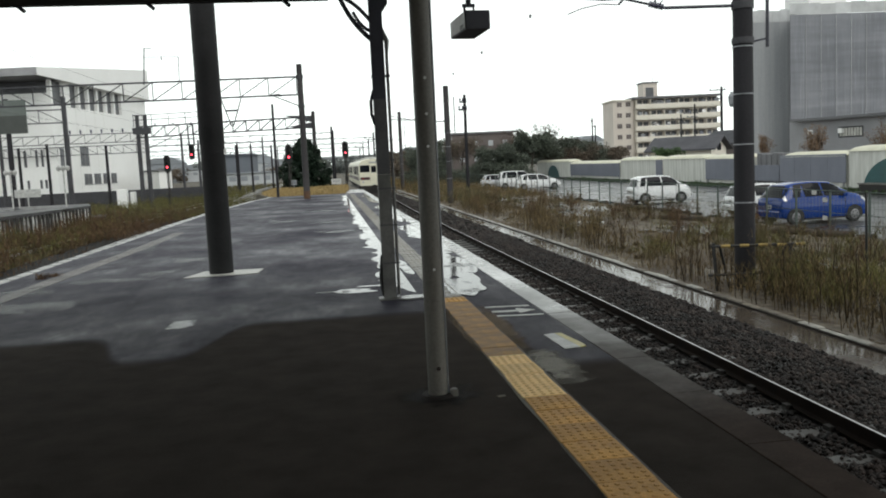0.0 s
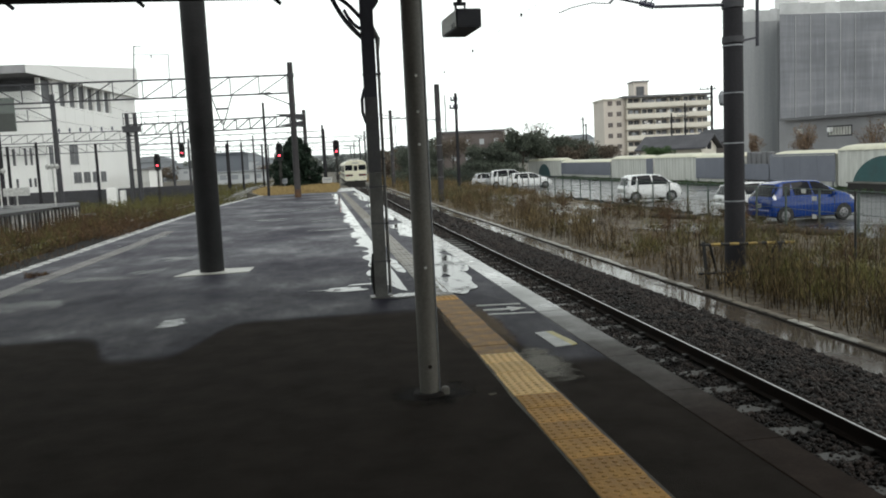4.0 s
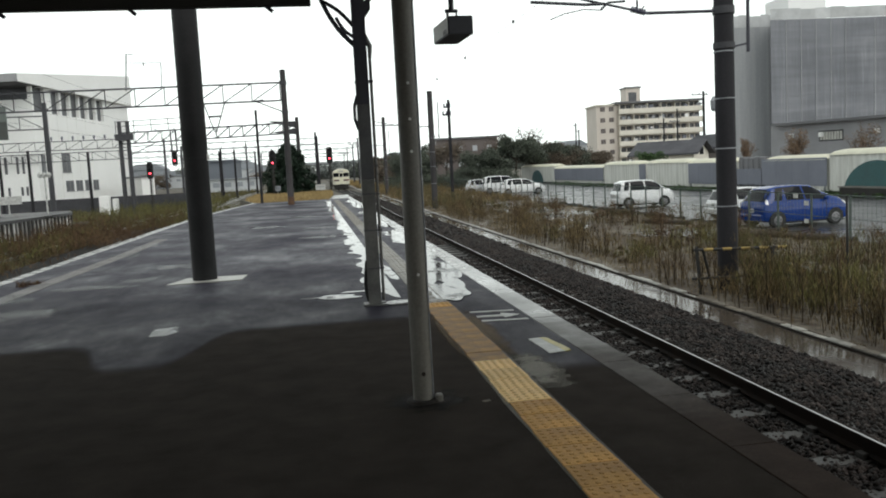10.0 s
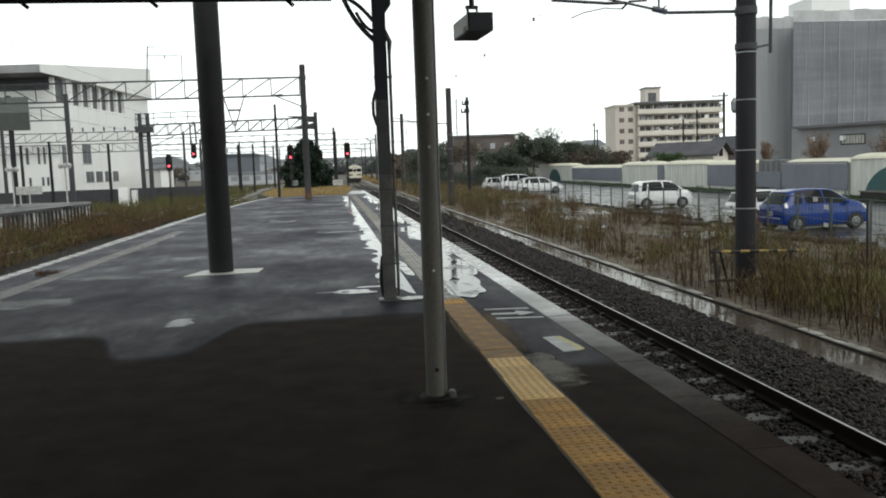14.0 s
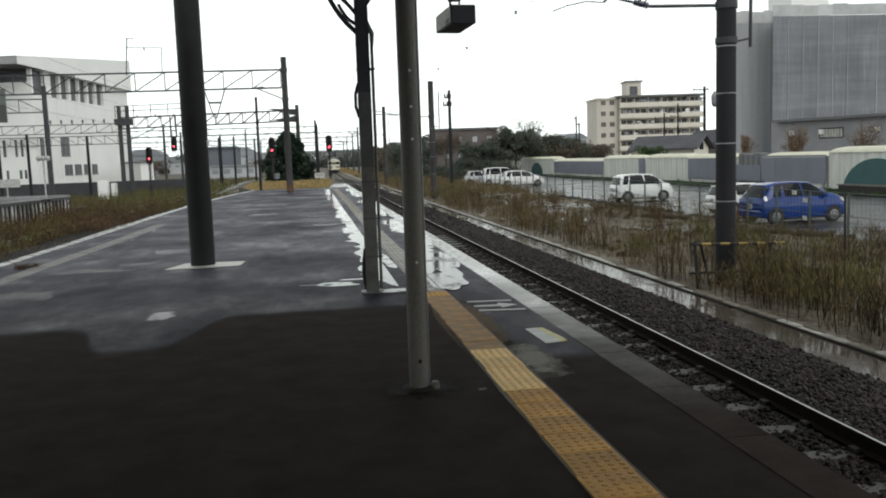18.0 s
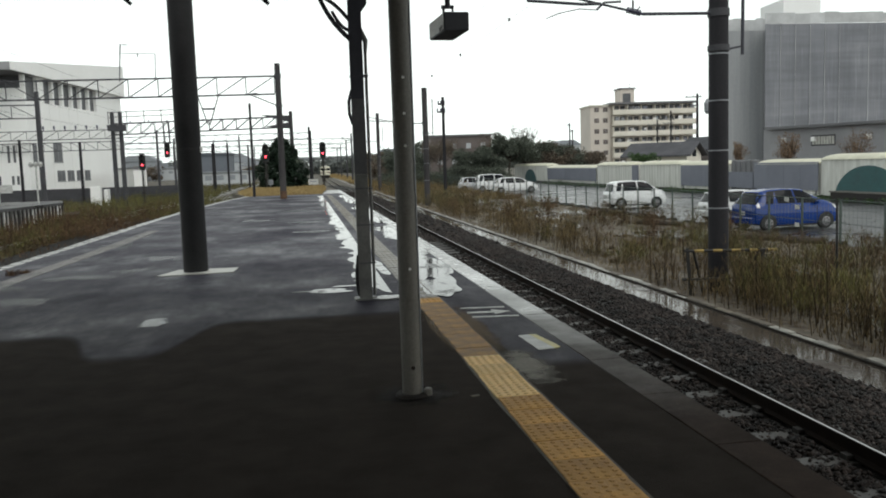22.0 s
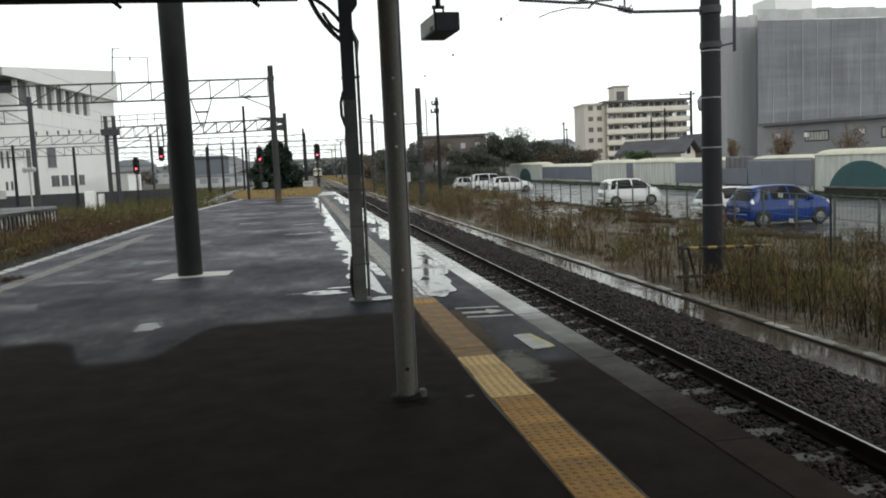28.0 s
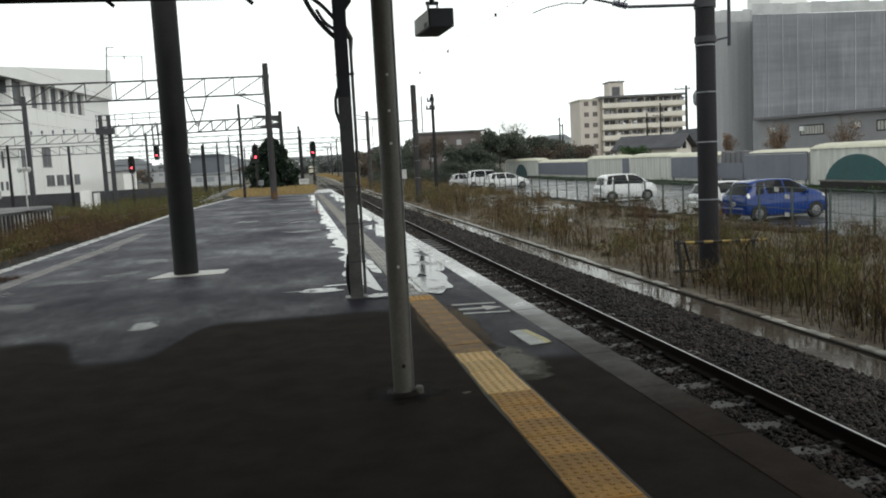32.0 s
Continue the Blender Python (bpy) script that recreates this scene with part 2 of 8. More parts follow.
def edge_mat():
    """Platform edge slabs: brake-dust brown and dry under the roof, darkened there for its shade too, washed pale and
    wet beyond it.
    """
    m, nt, p = node_mat("edge_slab_concrete")
    co = nt.nodes.new("ShaderNodeNewGeometry").outputs["Position"]
    sep = nt.nodes.new("ShaderNodeSeparateXYZ")
    nt.links.new(co, sep.inputs[0])
    big, mid, fine = noise_node(nt, co, 0.8, 5.0, 0.6), noise_node(nt, co, 5.0, 4.0, 0.6), noise_node(nt, co, 70.0, 3.0, 0.6)
    line = math_node(nt, "ADD", sep.outputs[1], math_node(nt, "MULTIPLY", math_node(nt, "SUBTRACT", big, 0.5), 4.0))
    wet = nt.nodes.new("ShaderNodeMapRange")
    wet.interpolation_type = "SMOOTHSTEP"
    wet.inputs[1].default_value, wet.inputs[2].default_value = 4.0, 10.0
    nt.links.new(line, wet.inputs[0])
    wet = wet.outputs[0]
    # these dark browns also hold part of the roof's shade
    dry = ramp_node(nt, mid, [(0.3, (0.028, 0.0185, 0.0145)), (0.7, (0.056, 0.039, 0.031))])
    pale = ramp_node(nt, mid, [(0.3, (0.19, 0.187, 0.182)), (0.7, (0.37, 0.368, 0.36))])
    col = mix_node(nt, wet, dry, pale)
    rnd = nt.nodes.new("ShaderNodeObjectInfo").outputs["Random"]
    col = mix_node(nt, 1.0, col, ramp_node(nt, rnd, [(0.0, (0.85,) * 3), (1.0, (1.12,) * 3)]), "MULTIPLY")
    col = mix_node(nt, 1.0, col, ramp_node(nt, fine, [(0.25, (0.75,) * 3), (0.75, (1.15,) * 3)]), "MULTIPLY")
    nt.links.new(col, p.inputs["Base Color"])
    rg = mix_node(nt, wet, (0.85, 0.85, 0.85), ramp_node(nt, big, [(0.35, (0.30,) * 3), (0.65, (0.10,) * 3)]))
    nt.links.new(rg, p.inputs["Roughness"])
    nt.links.new(math_node(nt, "ADD", math_node(nt, "MULTIPLY", wet, 0.45), 0.08), p.inputs["Specular IOR Level"])
    b = nt.nodes.new("ShaderNodeBump")
    b.inputs["Strength"].default_value, b.inputs["Distance"].default_value = 0.2, 0.006
    nt.links.new(fine, b.inputs["Height"])
    nt.links.new(b.outputs[0], p.inputs["Normal"])
    return m


def verge_mat():
    """Bare wet ground of the verge: brown earth with standing wet."""
    m, nt, p = node_mat("verge_ground")
    co = nt.nodes.new("ShaderNodeTexCoord").outputs["Object"]
    big, mid = noise_node(nt, co, 0.45, 5.0, 0.6, (1.0, 0.45, 1.0)), noise_node(nt, co, 5.0, 4.0, 0.65)
    col = ramp_node(nt, mid, [(0.3, (0.030, 0.022, 0.015)), (0.5, (0.078, 0.060, 0.043)), (0.75, (0.17, 0.138, 0.105))])
    sand = ramp_node(nt, noise_node(nt, co, 0.8, 4.0, 0.6, (1.0, 0.4, 1.0)), [(0.46, (0.0,) * 3), (0.60, (1.0,) * 3)])
    col = mix_node(nt, sand, col, ramp_node(nt, mid, [(0.3, (0.10, 0.085, 0.065)), (0.7, (0.20, 0.176, 0.140))]))
    nt.links.new(col, p.inputs["Base Color"])
    nt.links.new(ramp_node(nt, big, [(0.57, (0.95,) * 3), (0.65, (0.45,) * 3), (0.71, (0.15,) * 3)]), p.inputs["Roughness"])
    b = nt.nodes.new("ShaderNodeBump")
    b.inputs["Distance"].default_value = 0.03
    nt.links.new(ramp_node(nt, big, [(0.54, (0.9,) * 3), (0.68, (0.02,) * 3)]), b.inputs["Strength"])
    nt.links.new(mid, b.inputs["Height"])
    nt.links.new(b.outputs[0], p.inputs["Normal"])
    return m


def net_mat():
    """Grey mesh sheeting: faint scaffold tubes and lifts show through as lines and bands."""
    m, nt, p = node_mat("grey_scaffold_net")
    co = nt.nodes.new("ShaderNodeTexCoord").outputs["Object"]
    sep = nt.nodes.new("ShaderNodeSeparateXYZ")
    nt.links.new(co, sep.inputs[0])
    big = noise_node(nt, co, 0.25, 5.0, 0.6, (1.0, 1.0, 0.5))
    thread = noise_node(nt, co, 1.0, 3.0, 0.7, (5.0, 5.0, 0.12))
    lift = noise_node(nt, co, 1.0, 3.0, 0.6, (0.06, 0.06, 1.1))
    col = ramp_node(nt, big, [(0.32, (0.195, 0.203, 0.226)), (0.68, (0.275, 0.282, 0.308))])
    col = mix_node(nt, 1.0, col, ramp_node(nt, thread, [(0.3, (0.90,) * 3), (0.58, (1.02,) * 3), (0.70, (1.32,) * 3)]), "MULTIPLY")
    col = mix_node(nt, 1.0, col, ramp_node(nt, lift, [(0.3, (0.84,) * 3), (0.55, (1.0,) * 3), (0.72, (1.15,) * 3)]), "MULTIPLY")
    rnd = nt.nodes.new("ShaderNodeObjectInfo").outputs["Random"]
    col = mix_node(nt, 1.0, col, ramp_node(nt, rnd, [(0.0, (0.94,) * 3), (1.0, (1.06,) * 3)]), "MULTIPLY")
    nt.links.new(col, p.inputs["Base Color"])
    p.inputs["Roughness"].default_value = 0.85
    p.inputs["Specular IOR Level"].default_value = 0.1
    return m


def soft_stain(name, c1, c2, rough, density=1.0, spec=0.2, ragged_rim=1.5, scale=7.0):
    """A stain or film that thins out unevenly towards its rim."""
    m, nt, p = node_mat(name)
    tc = nt.nodes.new("ShaderNodeTexCoord")
    mp = nt.nodes.new("ShaderNodeMapping")
    mp.inputs["Location"].default_value, mp.inputs["Scale"].default_value = (-1.0, -1.0, 0.0), (2.0, 2.0, 0.0)
    nt.links.new(tc.outputs["Generated"], mp.inputs[0])
    ln = nt.nodes.new("ShaderNodeVectorMath")
    ln.operation = "LENGTH"
    nt.links.new(mp.outputs[0], ln.inputs[0])
    n1, n2 = noise_node(nt, tc.outputs["Object"], scale, 5.0, 0.65), noise_node(nt, tc.outputs["Object"], 60.0, 3.0, 0.6)
    d = math_node(nt, "ADD", ln.outputs["Value"], math_node(nt, "MULTIPLY", math_node(nt, "SUBTRACT", n1, 0.5), ragged_rim))
    d = math_node(nt, "ADD", d, math_node(nt, "MULTIPLY", math_node(nt, "SUBTRACT", n2, 0.5), 0.5))
    al = nt.nodes.new("ShaderNodeMapRange")
    al.interpolation_type = "SMOOTHSTEP"
    al.inputs[1].default_value, al.inputs[2].default_value, al.inputs[3].default_value, al.inputs[4].default_value = 0.25, 0.95, density, 0.0
    nt.links.new(d, al.inputs[0])
    nt.links.new(al.outputs[0], p.inputs["Alpha"])
    nt.links.new(ramp_node(nt, n2, [(0.3, c1), (0.7, c2)]), p.inputs["Base Color"])
    p.inputs["Roughness"].default_value = rough
    p.inputs["Specular IOR Level"].default_value = spec
    return m


M_EDGE = edge_mat()
M_CEMENT = soft_stain("cement_smear", (0.15, 0.138, 0.115), (0.30, 0.28, 0.24), 0.7, 0.9)
M_DIRT = soft_stain("black_dirt_stain", (0.007, 0.0055, 0.005), (0.016, 0.012, 0.010), 0.85, 0.95)
M_FILM = soft_stain("thin_water_film", (0.03, 0.03, 0.034), (0.05, 0.05, 0.055), 0.22, 0.60, 0.5, 4.0, 4.0)
M_FILM_THIN = soft_stain("faint_water_film", (0.03, 0.03, 0.034), (0.05, 0.05, 0.055), 0.26, 0.30, 0.5, 4.5, 2.5)
M_VERGE = verge_mat()
M_SMEAR = surf("thin_cement_smear", (0.045, 0.036, 0.026), (0.14, 0.112, 0.080), 6, 60, (0.6, 0.85), bump=0.2)
M_CONC_WET = surf("wet_edge_concrete", (0.15, 0.15, 0.145), (0.40, 0.395, 0.385), 2.6, 60, (0.15, 0.45), bump=0.2, vary=0.22)
M_KERB = surf("pale_kerb", (0.12, 0.113, 0.098), (0.52, 0.505, 0.46), 3.6, 60, (0.3, 0.6), bump=0.2, vary=0.25)
M_KERB_MUD = surf("mud_stained_kerb", (0.060, 0.049, 0.036), (0.25, 0.22, 0.175), 4.2, 60, (0.45, 0.8), bump=0.3, vary=0.30)
M_WALLC = surf("platform_side_concrete", (0.12, 0.11, 0.10), (0.22, 0.21, 0.19), 1.1, 30, (0.6, 0.9), bump=0.3)
M_TILE = tile_mat("worn_yellow_tile", (0.46, 0.245, 0.062), (0.74, 0.41, 0.116), (0.6, 0.85))
M_TILE_DOT = tile_mat("darker_yellow_stud", (0.43, 0.228, 0.058), (0.70, 0.386, 0.109), (0.6, 0.85))
M_TILE_NEW = tile_mat("bright_yellow_tile", (0.82, 0.53, 0.20), (0.94, 0.65, 0.28), (0.5, 0.75))
M_TILE_NEW_DOT = tile_mat("bright_yellow_stud", (0.64, 0.40, 0.14), (0.78, 0.52, 0.21), (0.5, 0.75))
M_TILE_RUST = surf("rust_brown_tile", (0.17, 0.082, 0.022), (0.46, 0.255, 0.075), 5.5, 60.0, (0.55, 0.85), 0.0, 0.35, 0.06)
M_FRINGE = soft_stain("brown_tile_grime", (0.13, 0.088, 0.050), (0.24, 0.17, 0.11), 0.8, 0.55)
M_TILE_WET = tile_mat("wet_faded_tile", (0.05, 0.043, 0.032), (0.15, 0.122, 0.082), (0.2, 0.6))
M_TILE_PINK = surf("faded_pinkish_tile", (0.045, 0.042, 0.044), (0.21, 0.19, 0.182), 0.9, 40.0, (0.2, 0.6), 0.0, 0.3, 0.35)
M_WATER = water_mat("puddle_water", (0.03, 0.03, 0.03), 0.03, 0.30, 3.0, 0.5, 0.07)
M_POOL = water_mat("muddy_pool_water", (0.06, 0.048, 0.034), 0.02, 0.6, 1.2)
M_DITCH = water_mat("drain_rain_water", (0.066, 0.055, 0.046), 0.012, 0.38, 1.1, 0.28, 0.08)
M_DRAIN_DARK = surf("dark_drain_concrete", (0.010, 0.009, 0.008), (0.028, 0.024, 0.019), 4, 50, (0.6, 0.9), bump=0.3, spec=0.15)
M_PAINT_W = surf("white_line_paint", (0.34, 0.34, 0.33), (0.62, 0.62, 0.60), 7, 60, (0.35, 0.6), bump=0.2)
M_PAINT_Y = surf("faded_yellow_paint", (0.42, 0.36, 0.12), (0.64, 0.56, 0.21), 7, 60, (0.35, 0.6), bump=0.2)
M_RAIL_TOP = surf("polished_rail_head", (0.40, 0.39, 0.39), (0.60, 0.59, 0.59), 2, 60, (0.26, 0.42), 1.0, 0.03)
M_RAIL = surf("rusty_rail_side", (0.012, 0.0085, 0.007), (0.028, 0.019, 0.0145), 3, 40, (0.7, 0.95), 0.0, 0.3, spec=0.12)
M_SLEEPER = surf("concrete_sleeper", (0.022, 0.0205, 0.019), (0.090, 0.086, 0.080), 5, 50, (0.4, 0.7), bump=0.3, vary=0.14)
M_BALLAST = surf("ballast_bed", (0.006, 0.005, 0.0045), (0.016, 0.014, 0.012), 14, 60, (0.5, 0.9), bump=0.9, spec=0.1)
M_STONE = surf("ballast_stone", (0.008, 0.0066, 0.006), (0.048, 0.0385, 0.035), 2.2, 60, (0.40, 0.80), bump=0.3, island=1.0, spec=0.22)
M_EARTH = surf("wet_earth", (0.035, 0.028, 0.018), (0.10, 0.082, 0.052), 0.6, 12, (0.5, 0.95), bump=0.8)
M_LOT = surf("wet_lot_asphalt", (0.036, 0.036, 0.040), (0.070, 0.070, 0.076), 0.25, 25, (0.16, 0.55), bump=0.12)
M_PILLAR = surf("dark_painted_steel", (0.011, 0.0108, 0.0115), (0.022, 0.0215, 0.023), 2.5, 40, (0.45, 0.7), bump=0.12, spec=0.22)
M_POLE = surf("grey_painted_pole", (0.115, 0.107, 0.094), (0.19, 0.178, 0.157), 2.0, 50, (0.35, 0.6), 0.0, 0.10, spec=0.35, stretch=(3, 3, 0.5))
M_POST = surf("navy_painted_steel", (0.026, 0.027, 0.040), (0.050, 0.050, 0.068), 3.0, 40, (0.35, 0.6), 0.0, 0.15)
# M_POST lightened in two steps for how light falls along the canopy post
M_POST_MID = surf("mid_lit_navy_paint", (0.062, 0.063, 0.070), (0.115, 0.114, 0.118), 3.0, 40, (0.35, 0.6), 0.0, 0.15)
M_POST_GREY = surf("lit_grey_post_paint", (0.105, 0.104, 0.100), (0.185, 0.182, 0.172), 3.0, 40, (0.35, 0.6), 0.0, 0.15)
M_BLACK = surf("black_rubber", (0.008, 0.008, 0.008), (0.016, 0.016, 0.016), 5, 50, (0.5, 0.8), bump=0.1)
M_HOLE = surf("pale_spot", (0.6, 0.6, 0.58), (0.85, 0.85, 0.83), 5, 50, (0.3, 0.5), bump=0)
M_ROOF = surf("dark_roof_underside", (0.025, 0.022, 0.020), (0.05, 0.045, 0.04), 1.5, 30, (0.7, 0.95), bump=0.1)
M_PLATE = surf("pale_concrete_pad", (0.42, 0.41, 0.38), (0.62, 0.61, 0.57), 3, 40, (0.3, 0.6), bump=0.2)
M_CPOLE = surf("catenary_concrete", (0.019, 0.018, 0.021), (0.038, 0.037, 0.042), 1.3, 30, (0.5, 0.8), bump=0.2, spec=0.15, stretch=(1, 1, 0.25))
M_GALV = surf("galvanised_steel", (0.22, 0.23, 0.25), (0.36, 0.37, 0.39), 3, 40, (0.35, 0.6), 0.6, 0.08)
M_STEEL_DK = surf("dull_gantry_steel", (0.030, 0.030, 0.036), (0.060, 0.060, 0.068), 1.5, 20, (0.5, 0.8), 0.0, 0.05)
M_STEEL_LT = surf("pale_gantry_steel", (0.12, 0.125, 0.135), (0.20, 0.205, 0.215), 1.5, 20, (0.5, 0.8), 0.0, 0.05)
M_INSUL = surf("glazed_insulator", (0.05, 0.05, 0.09), (0.10, 0.10, 0.15), 4, 40, (0.2, 0.4), bump=0)
M_BARY = surf("hazard_yellow", (0.17, 0.115, 0.03), (0.42, 0.30, 0.09), 9, 50, (0.5, 0.8), bump=0.1)
M_RED = glow("red_signal_lens", (1.0, 0.06, 0.09), 7.0)
M_WHITEB = surf("white_building_wall", (0.86, 0.86, 0.85), (0.92, 0.92, 0.91), 0.25, 6, (0.6, 0.85), bump=0.05, grain=0.2)
M_GLASS_DK = surf("dark_window_glass", (0.006, 0.007, 0.010), (0.015, 0.017, 0.022), 0.6, 5, (0.15, 0.3), bump=0, spec=0.06)
# far glass lifted to grey: haze and sky reflection are put into its colour
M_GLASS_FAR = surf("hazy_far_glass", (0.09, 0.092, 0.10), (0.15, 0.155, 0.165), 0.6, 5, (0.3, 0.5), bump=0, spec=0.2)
M_GREY_PANEL = surf("slate_grey_board", (0.145, 0.155, 0.195), (0.205, 0.216, 0.262), 0.5, 10, (0.45, 0.7), bump=0.05, grain=0.2)
M_SHED = surf("stained_white_sheet", (0.52, 0.52, 0.48), (0.74, 0.74, 0.70), 1.2, 12, (0.45, 0.7), bump=0.05, stretch=(2.5, 2.5, 0.25), grain=0.2)
M_SHED_ROOF = surf("cream_roof_skin", (0.62, 0.60, 0.47), (0.76, 0.74, 0.60), 0.8, 12, (0.4, 0.6), bump=0.05, grain=0.2)
M_TEAL = surf("dark_teal_board", (0.018, 0.075, 0.080), (0.032, 0.115, 0.12), 0.7, 10, (0.4, 0.7), bump=0.05)
M_APT = surf("apartment_render", (0.60, 0.54, 0.485), (0.69, 0.63, 0.57), 0.15, 4, (0.7, 0.9), bump=0.05, grain=0.2)
M_APT_LT = surf("balcony_cream", (0.70, 0.66, 0.58), (0.79, 0.75, 0.67), 0.3, 5, (0.6, 0.85), bump=0.05, grain=0.2)
M_APT_DK = surf("apartment_roof_grey", (0.13, 0.13, 0.14), (0.20, 0.20, 0.21), 0.3, 5, (0.6, 0.85), bump=0.05, grain=0.2)
M_NET = net_mat()
# M_NET made paler: the extra light on the left face is put into colour
M_NET_LIT = surf("lit_side_net", (0.28, 0.29, 0.305), (0.38, 0.39, 0.405), 0.35, 3.0, (0.75, 0.9), bump=0.1, vary=0.06, grain=0.3, stretch=(3.0, 3.0, 0.12))
M_NET_LT = surf("pale_scaffold_net", (0.42, 0.43, 0.44), (0.60, 0.61, 0.62), 0.35, 3.0, (0.7, 0.9), bump=0.25, vary=0.10, grain=0.2)
M_LOWB = surf("grey_siding", (0.25, 0.25, 0.265), (0.34, 0.34, 0.36), 0.4, 8, (0.6, 0.85), bump=0.05, grain=0.2)
M_TILEROOF = surf("grey_roof_tiles", (0.07, 0.07, 0.08), (0.115, 0.115, 0.128), 0.8, 10, (0.65, 0.85), bump=0.2, spec=0.2)
M_BROWN = surf("brown_brick_wall", (0.125, 0.103, 0.098), (0.18, 0.150, 0.142), 0.3, 8, (0.6, 0.85), bump=0.1)
M_CAR_BLUE = surf("blue_car_paint", (0.002, 0.028, 0.17), (0.003, 0.038, 0.22), 0.6, 20, (0.05, 0.10), 0.0, 0.0)
M_CAR_GLASS = surf("tinted_car_glass", (0.006, 0.007, 0.010), (0.012, 0.014, 0.018), 0.6, 5, (0.04, 0.08), bump=0, spec=0.14)
M_CAR_WHITE = surf("white_car_paint", (0.72, 0.73, 0.74), (0.80, 0.81, 0.82), 0.6, 20, (0.08, 0.18), 0.0, 0.0)
M_CAR_SILVER = surf("silver_car_paint", (0.50, 0.51, 0.53), (0.60, 0.61, 0.63), 0.6, 20, (0.12, 0.22), 0.4, 0.0)
M_RIM = surf("alloy_rim", (0.16, 0.16, 0.17), (0.27, 0.27, 0.28), 4, 40, (0.3, 0.5), 0.3, 0.0)
M_TAIL = surf("red_tail_lens", (0.28, 0.02, 0.02), (0.40, 0.03, 0.03), 4, 40, (0.1, 0.2), 0.0, 0.0)
M_LENS = surf("clear_lamp_lens", (0.55, 0.56, 0.58), (0.75, 0.76, 0.78), 4, 40, (0.05, 0.15), 0.2, 0.0)
M_TRAIN = surf("cream_train_paint", (0.70, 0.67, 0.53), (0.80, 0.77, 0.63), 0.5, 10, (0.25, 0.45), 0.0, 0.03, grain=0.2)
M_TRAIN_BAND = surf("maroon_train_band", (0.050, 0.022, 0.024), (0.085, 0.040, 0.042), 0.5, 10, (0.3, 0.5), 0.0, 0.0)
M_TRAIN_ROOF = surf("grey_train_roof", (0.42, 0.42, 0.40), (0.55, 0.55, 0.52), 0.5, 10, (0.5, 0.7), 0.0, 0.05)
M_UNDER = surf("sooty_underframe", (0.012, 0.011, 0.010), (0.03, 0.027, 0.024), 2, 20, (0.6, 0.9), 0.0, 0.1)
M_BARK = surf("dark_bark", (0.035, 0.028, 0.022), (0.08, 0.065, 0.05), 5, 40, (0.7, 0.95), bump=0.5)
M_CONIFER = leafy("conifer_needles", [(0.2, (0.006, 0.014, 0.009)), (0.8, (0.022, 0.042, 0.024))])
M_LEAF_DK = leafy("dark_evergreen_leaf", [(0.2, (0.036, 0.044, 0.038)), (0.8, (0.112, 0.130, 0.097))])
M_LEAF_BR = leafy("autumn_brown_leaf", [(0.2, (0.062, 0.051, 0.042)), (0.8, (0.16, 0.125, 0.092))])
M_LEAF_VG = leafy("undergrowth_leaf", [(0.15, (0.030, 0.021, 0.012)), (0.5, (0.062, 0.046, 0.024)), (0.9, (0.12, 0.088, 0.045))], 0.7)
# leaf tones paled towards grey: distance haze is put into the colour
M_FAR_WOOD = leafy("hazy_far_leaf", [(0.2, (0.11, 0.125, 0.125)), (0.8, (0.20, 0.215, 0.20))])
M_LEAF_OR = leafy("autumn_orange_leaf", [(0.2, (0.12, 0.078, 0.052)), (0.8, (0.25, 0.170, 0.115))])
M_LEAF_GR = leafy("green_shrub_leaf", [(0.2, (0.03, 0.06, 0.025)), (0.8, (0.08, 0.13, 0.05))])
M_WEED = leafy("dry_weed_leaf", [(0.12, (0.036, 0.025, 0.012)), (0.4, (0.115, 0.086, 0.040)), (0.65, (0.185, 0.132, 0.058)), (0.92, (0.31, 0.228, 0.118))], 0.7)
M_WEED_GR = leafy("olive_weed_leaf", [(0.15, (0.026, 0.025, 0.011)), (0.6, (0.100, 0.092, 0.038)), (0.95, (0.22, 0.185, 0.088))], 0.7)
M_STALK = leafy("dead_weed_stalk", [(0.2, (0.022, 0.015, 0.009)), (0.8, (0.075, 0.055, 0.032))], 0.8)
M_STRAW = leafy("straw_grass", [(0.15, (0.22, 0.155, 0.065)), (0.85, (0.42, 0.31, 0.145))], 0.8)
M_FENCE = surf("green_fence_paint", (0.040, 0.060, 0.052), (0.075, 0.10, 0.09), 3, 40, (0.4, 0.6), 0.0, 0.0)
M_SIGN = surf("dull_green_sign", (0.105, 0.122, 0.112), (0.155, 0.175, 0.165), 0.7, 10, (0.4, 0.7), bump=0.05, grain=0.2)
M_SIGN_DK = surf("olive_sign_half", (0.045, 0.050, 0.046), (0.075, 0.082, 0.076), 0.7, 10, (0.4, 0.7), bump=0.05, grain=0.2)
M_JOINT = surf("pale_wall_joint", (0.62, 0.61, 0.58), (0.74, 0.73, 0.70), 0.8, 12, (0.6, 0.85), bump=0.05, grain=0.2)
M_EAVE = surf("grey_eave_metal", (0.26, 0.26, 0.275), (0.36, 0.36, 0.375), 0.6, 20, (0.6, 0.8), bump=0.05)
M_WEED_YG = leafy("yellow_green_weed_leaf", [(0.12, (0.024, 0.024, 0.009)), (0.5, (0.090, 0.092, 0.026)), (0.9, (0.23, 0.205, 0.070))], 0.7)
M_WEED_RB = leafy("rust_brown_weed", [(0.12, (0.026, 0.014, 0.009)), (0.5, (0.085, 0.047, 0.025)), (0.9, (0.19, 0.120, 0.064))], 0.75)
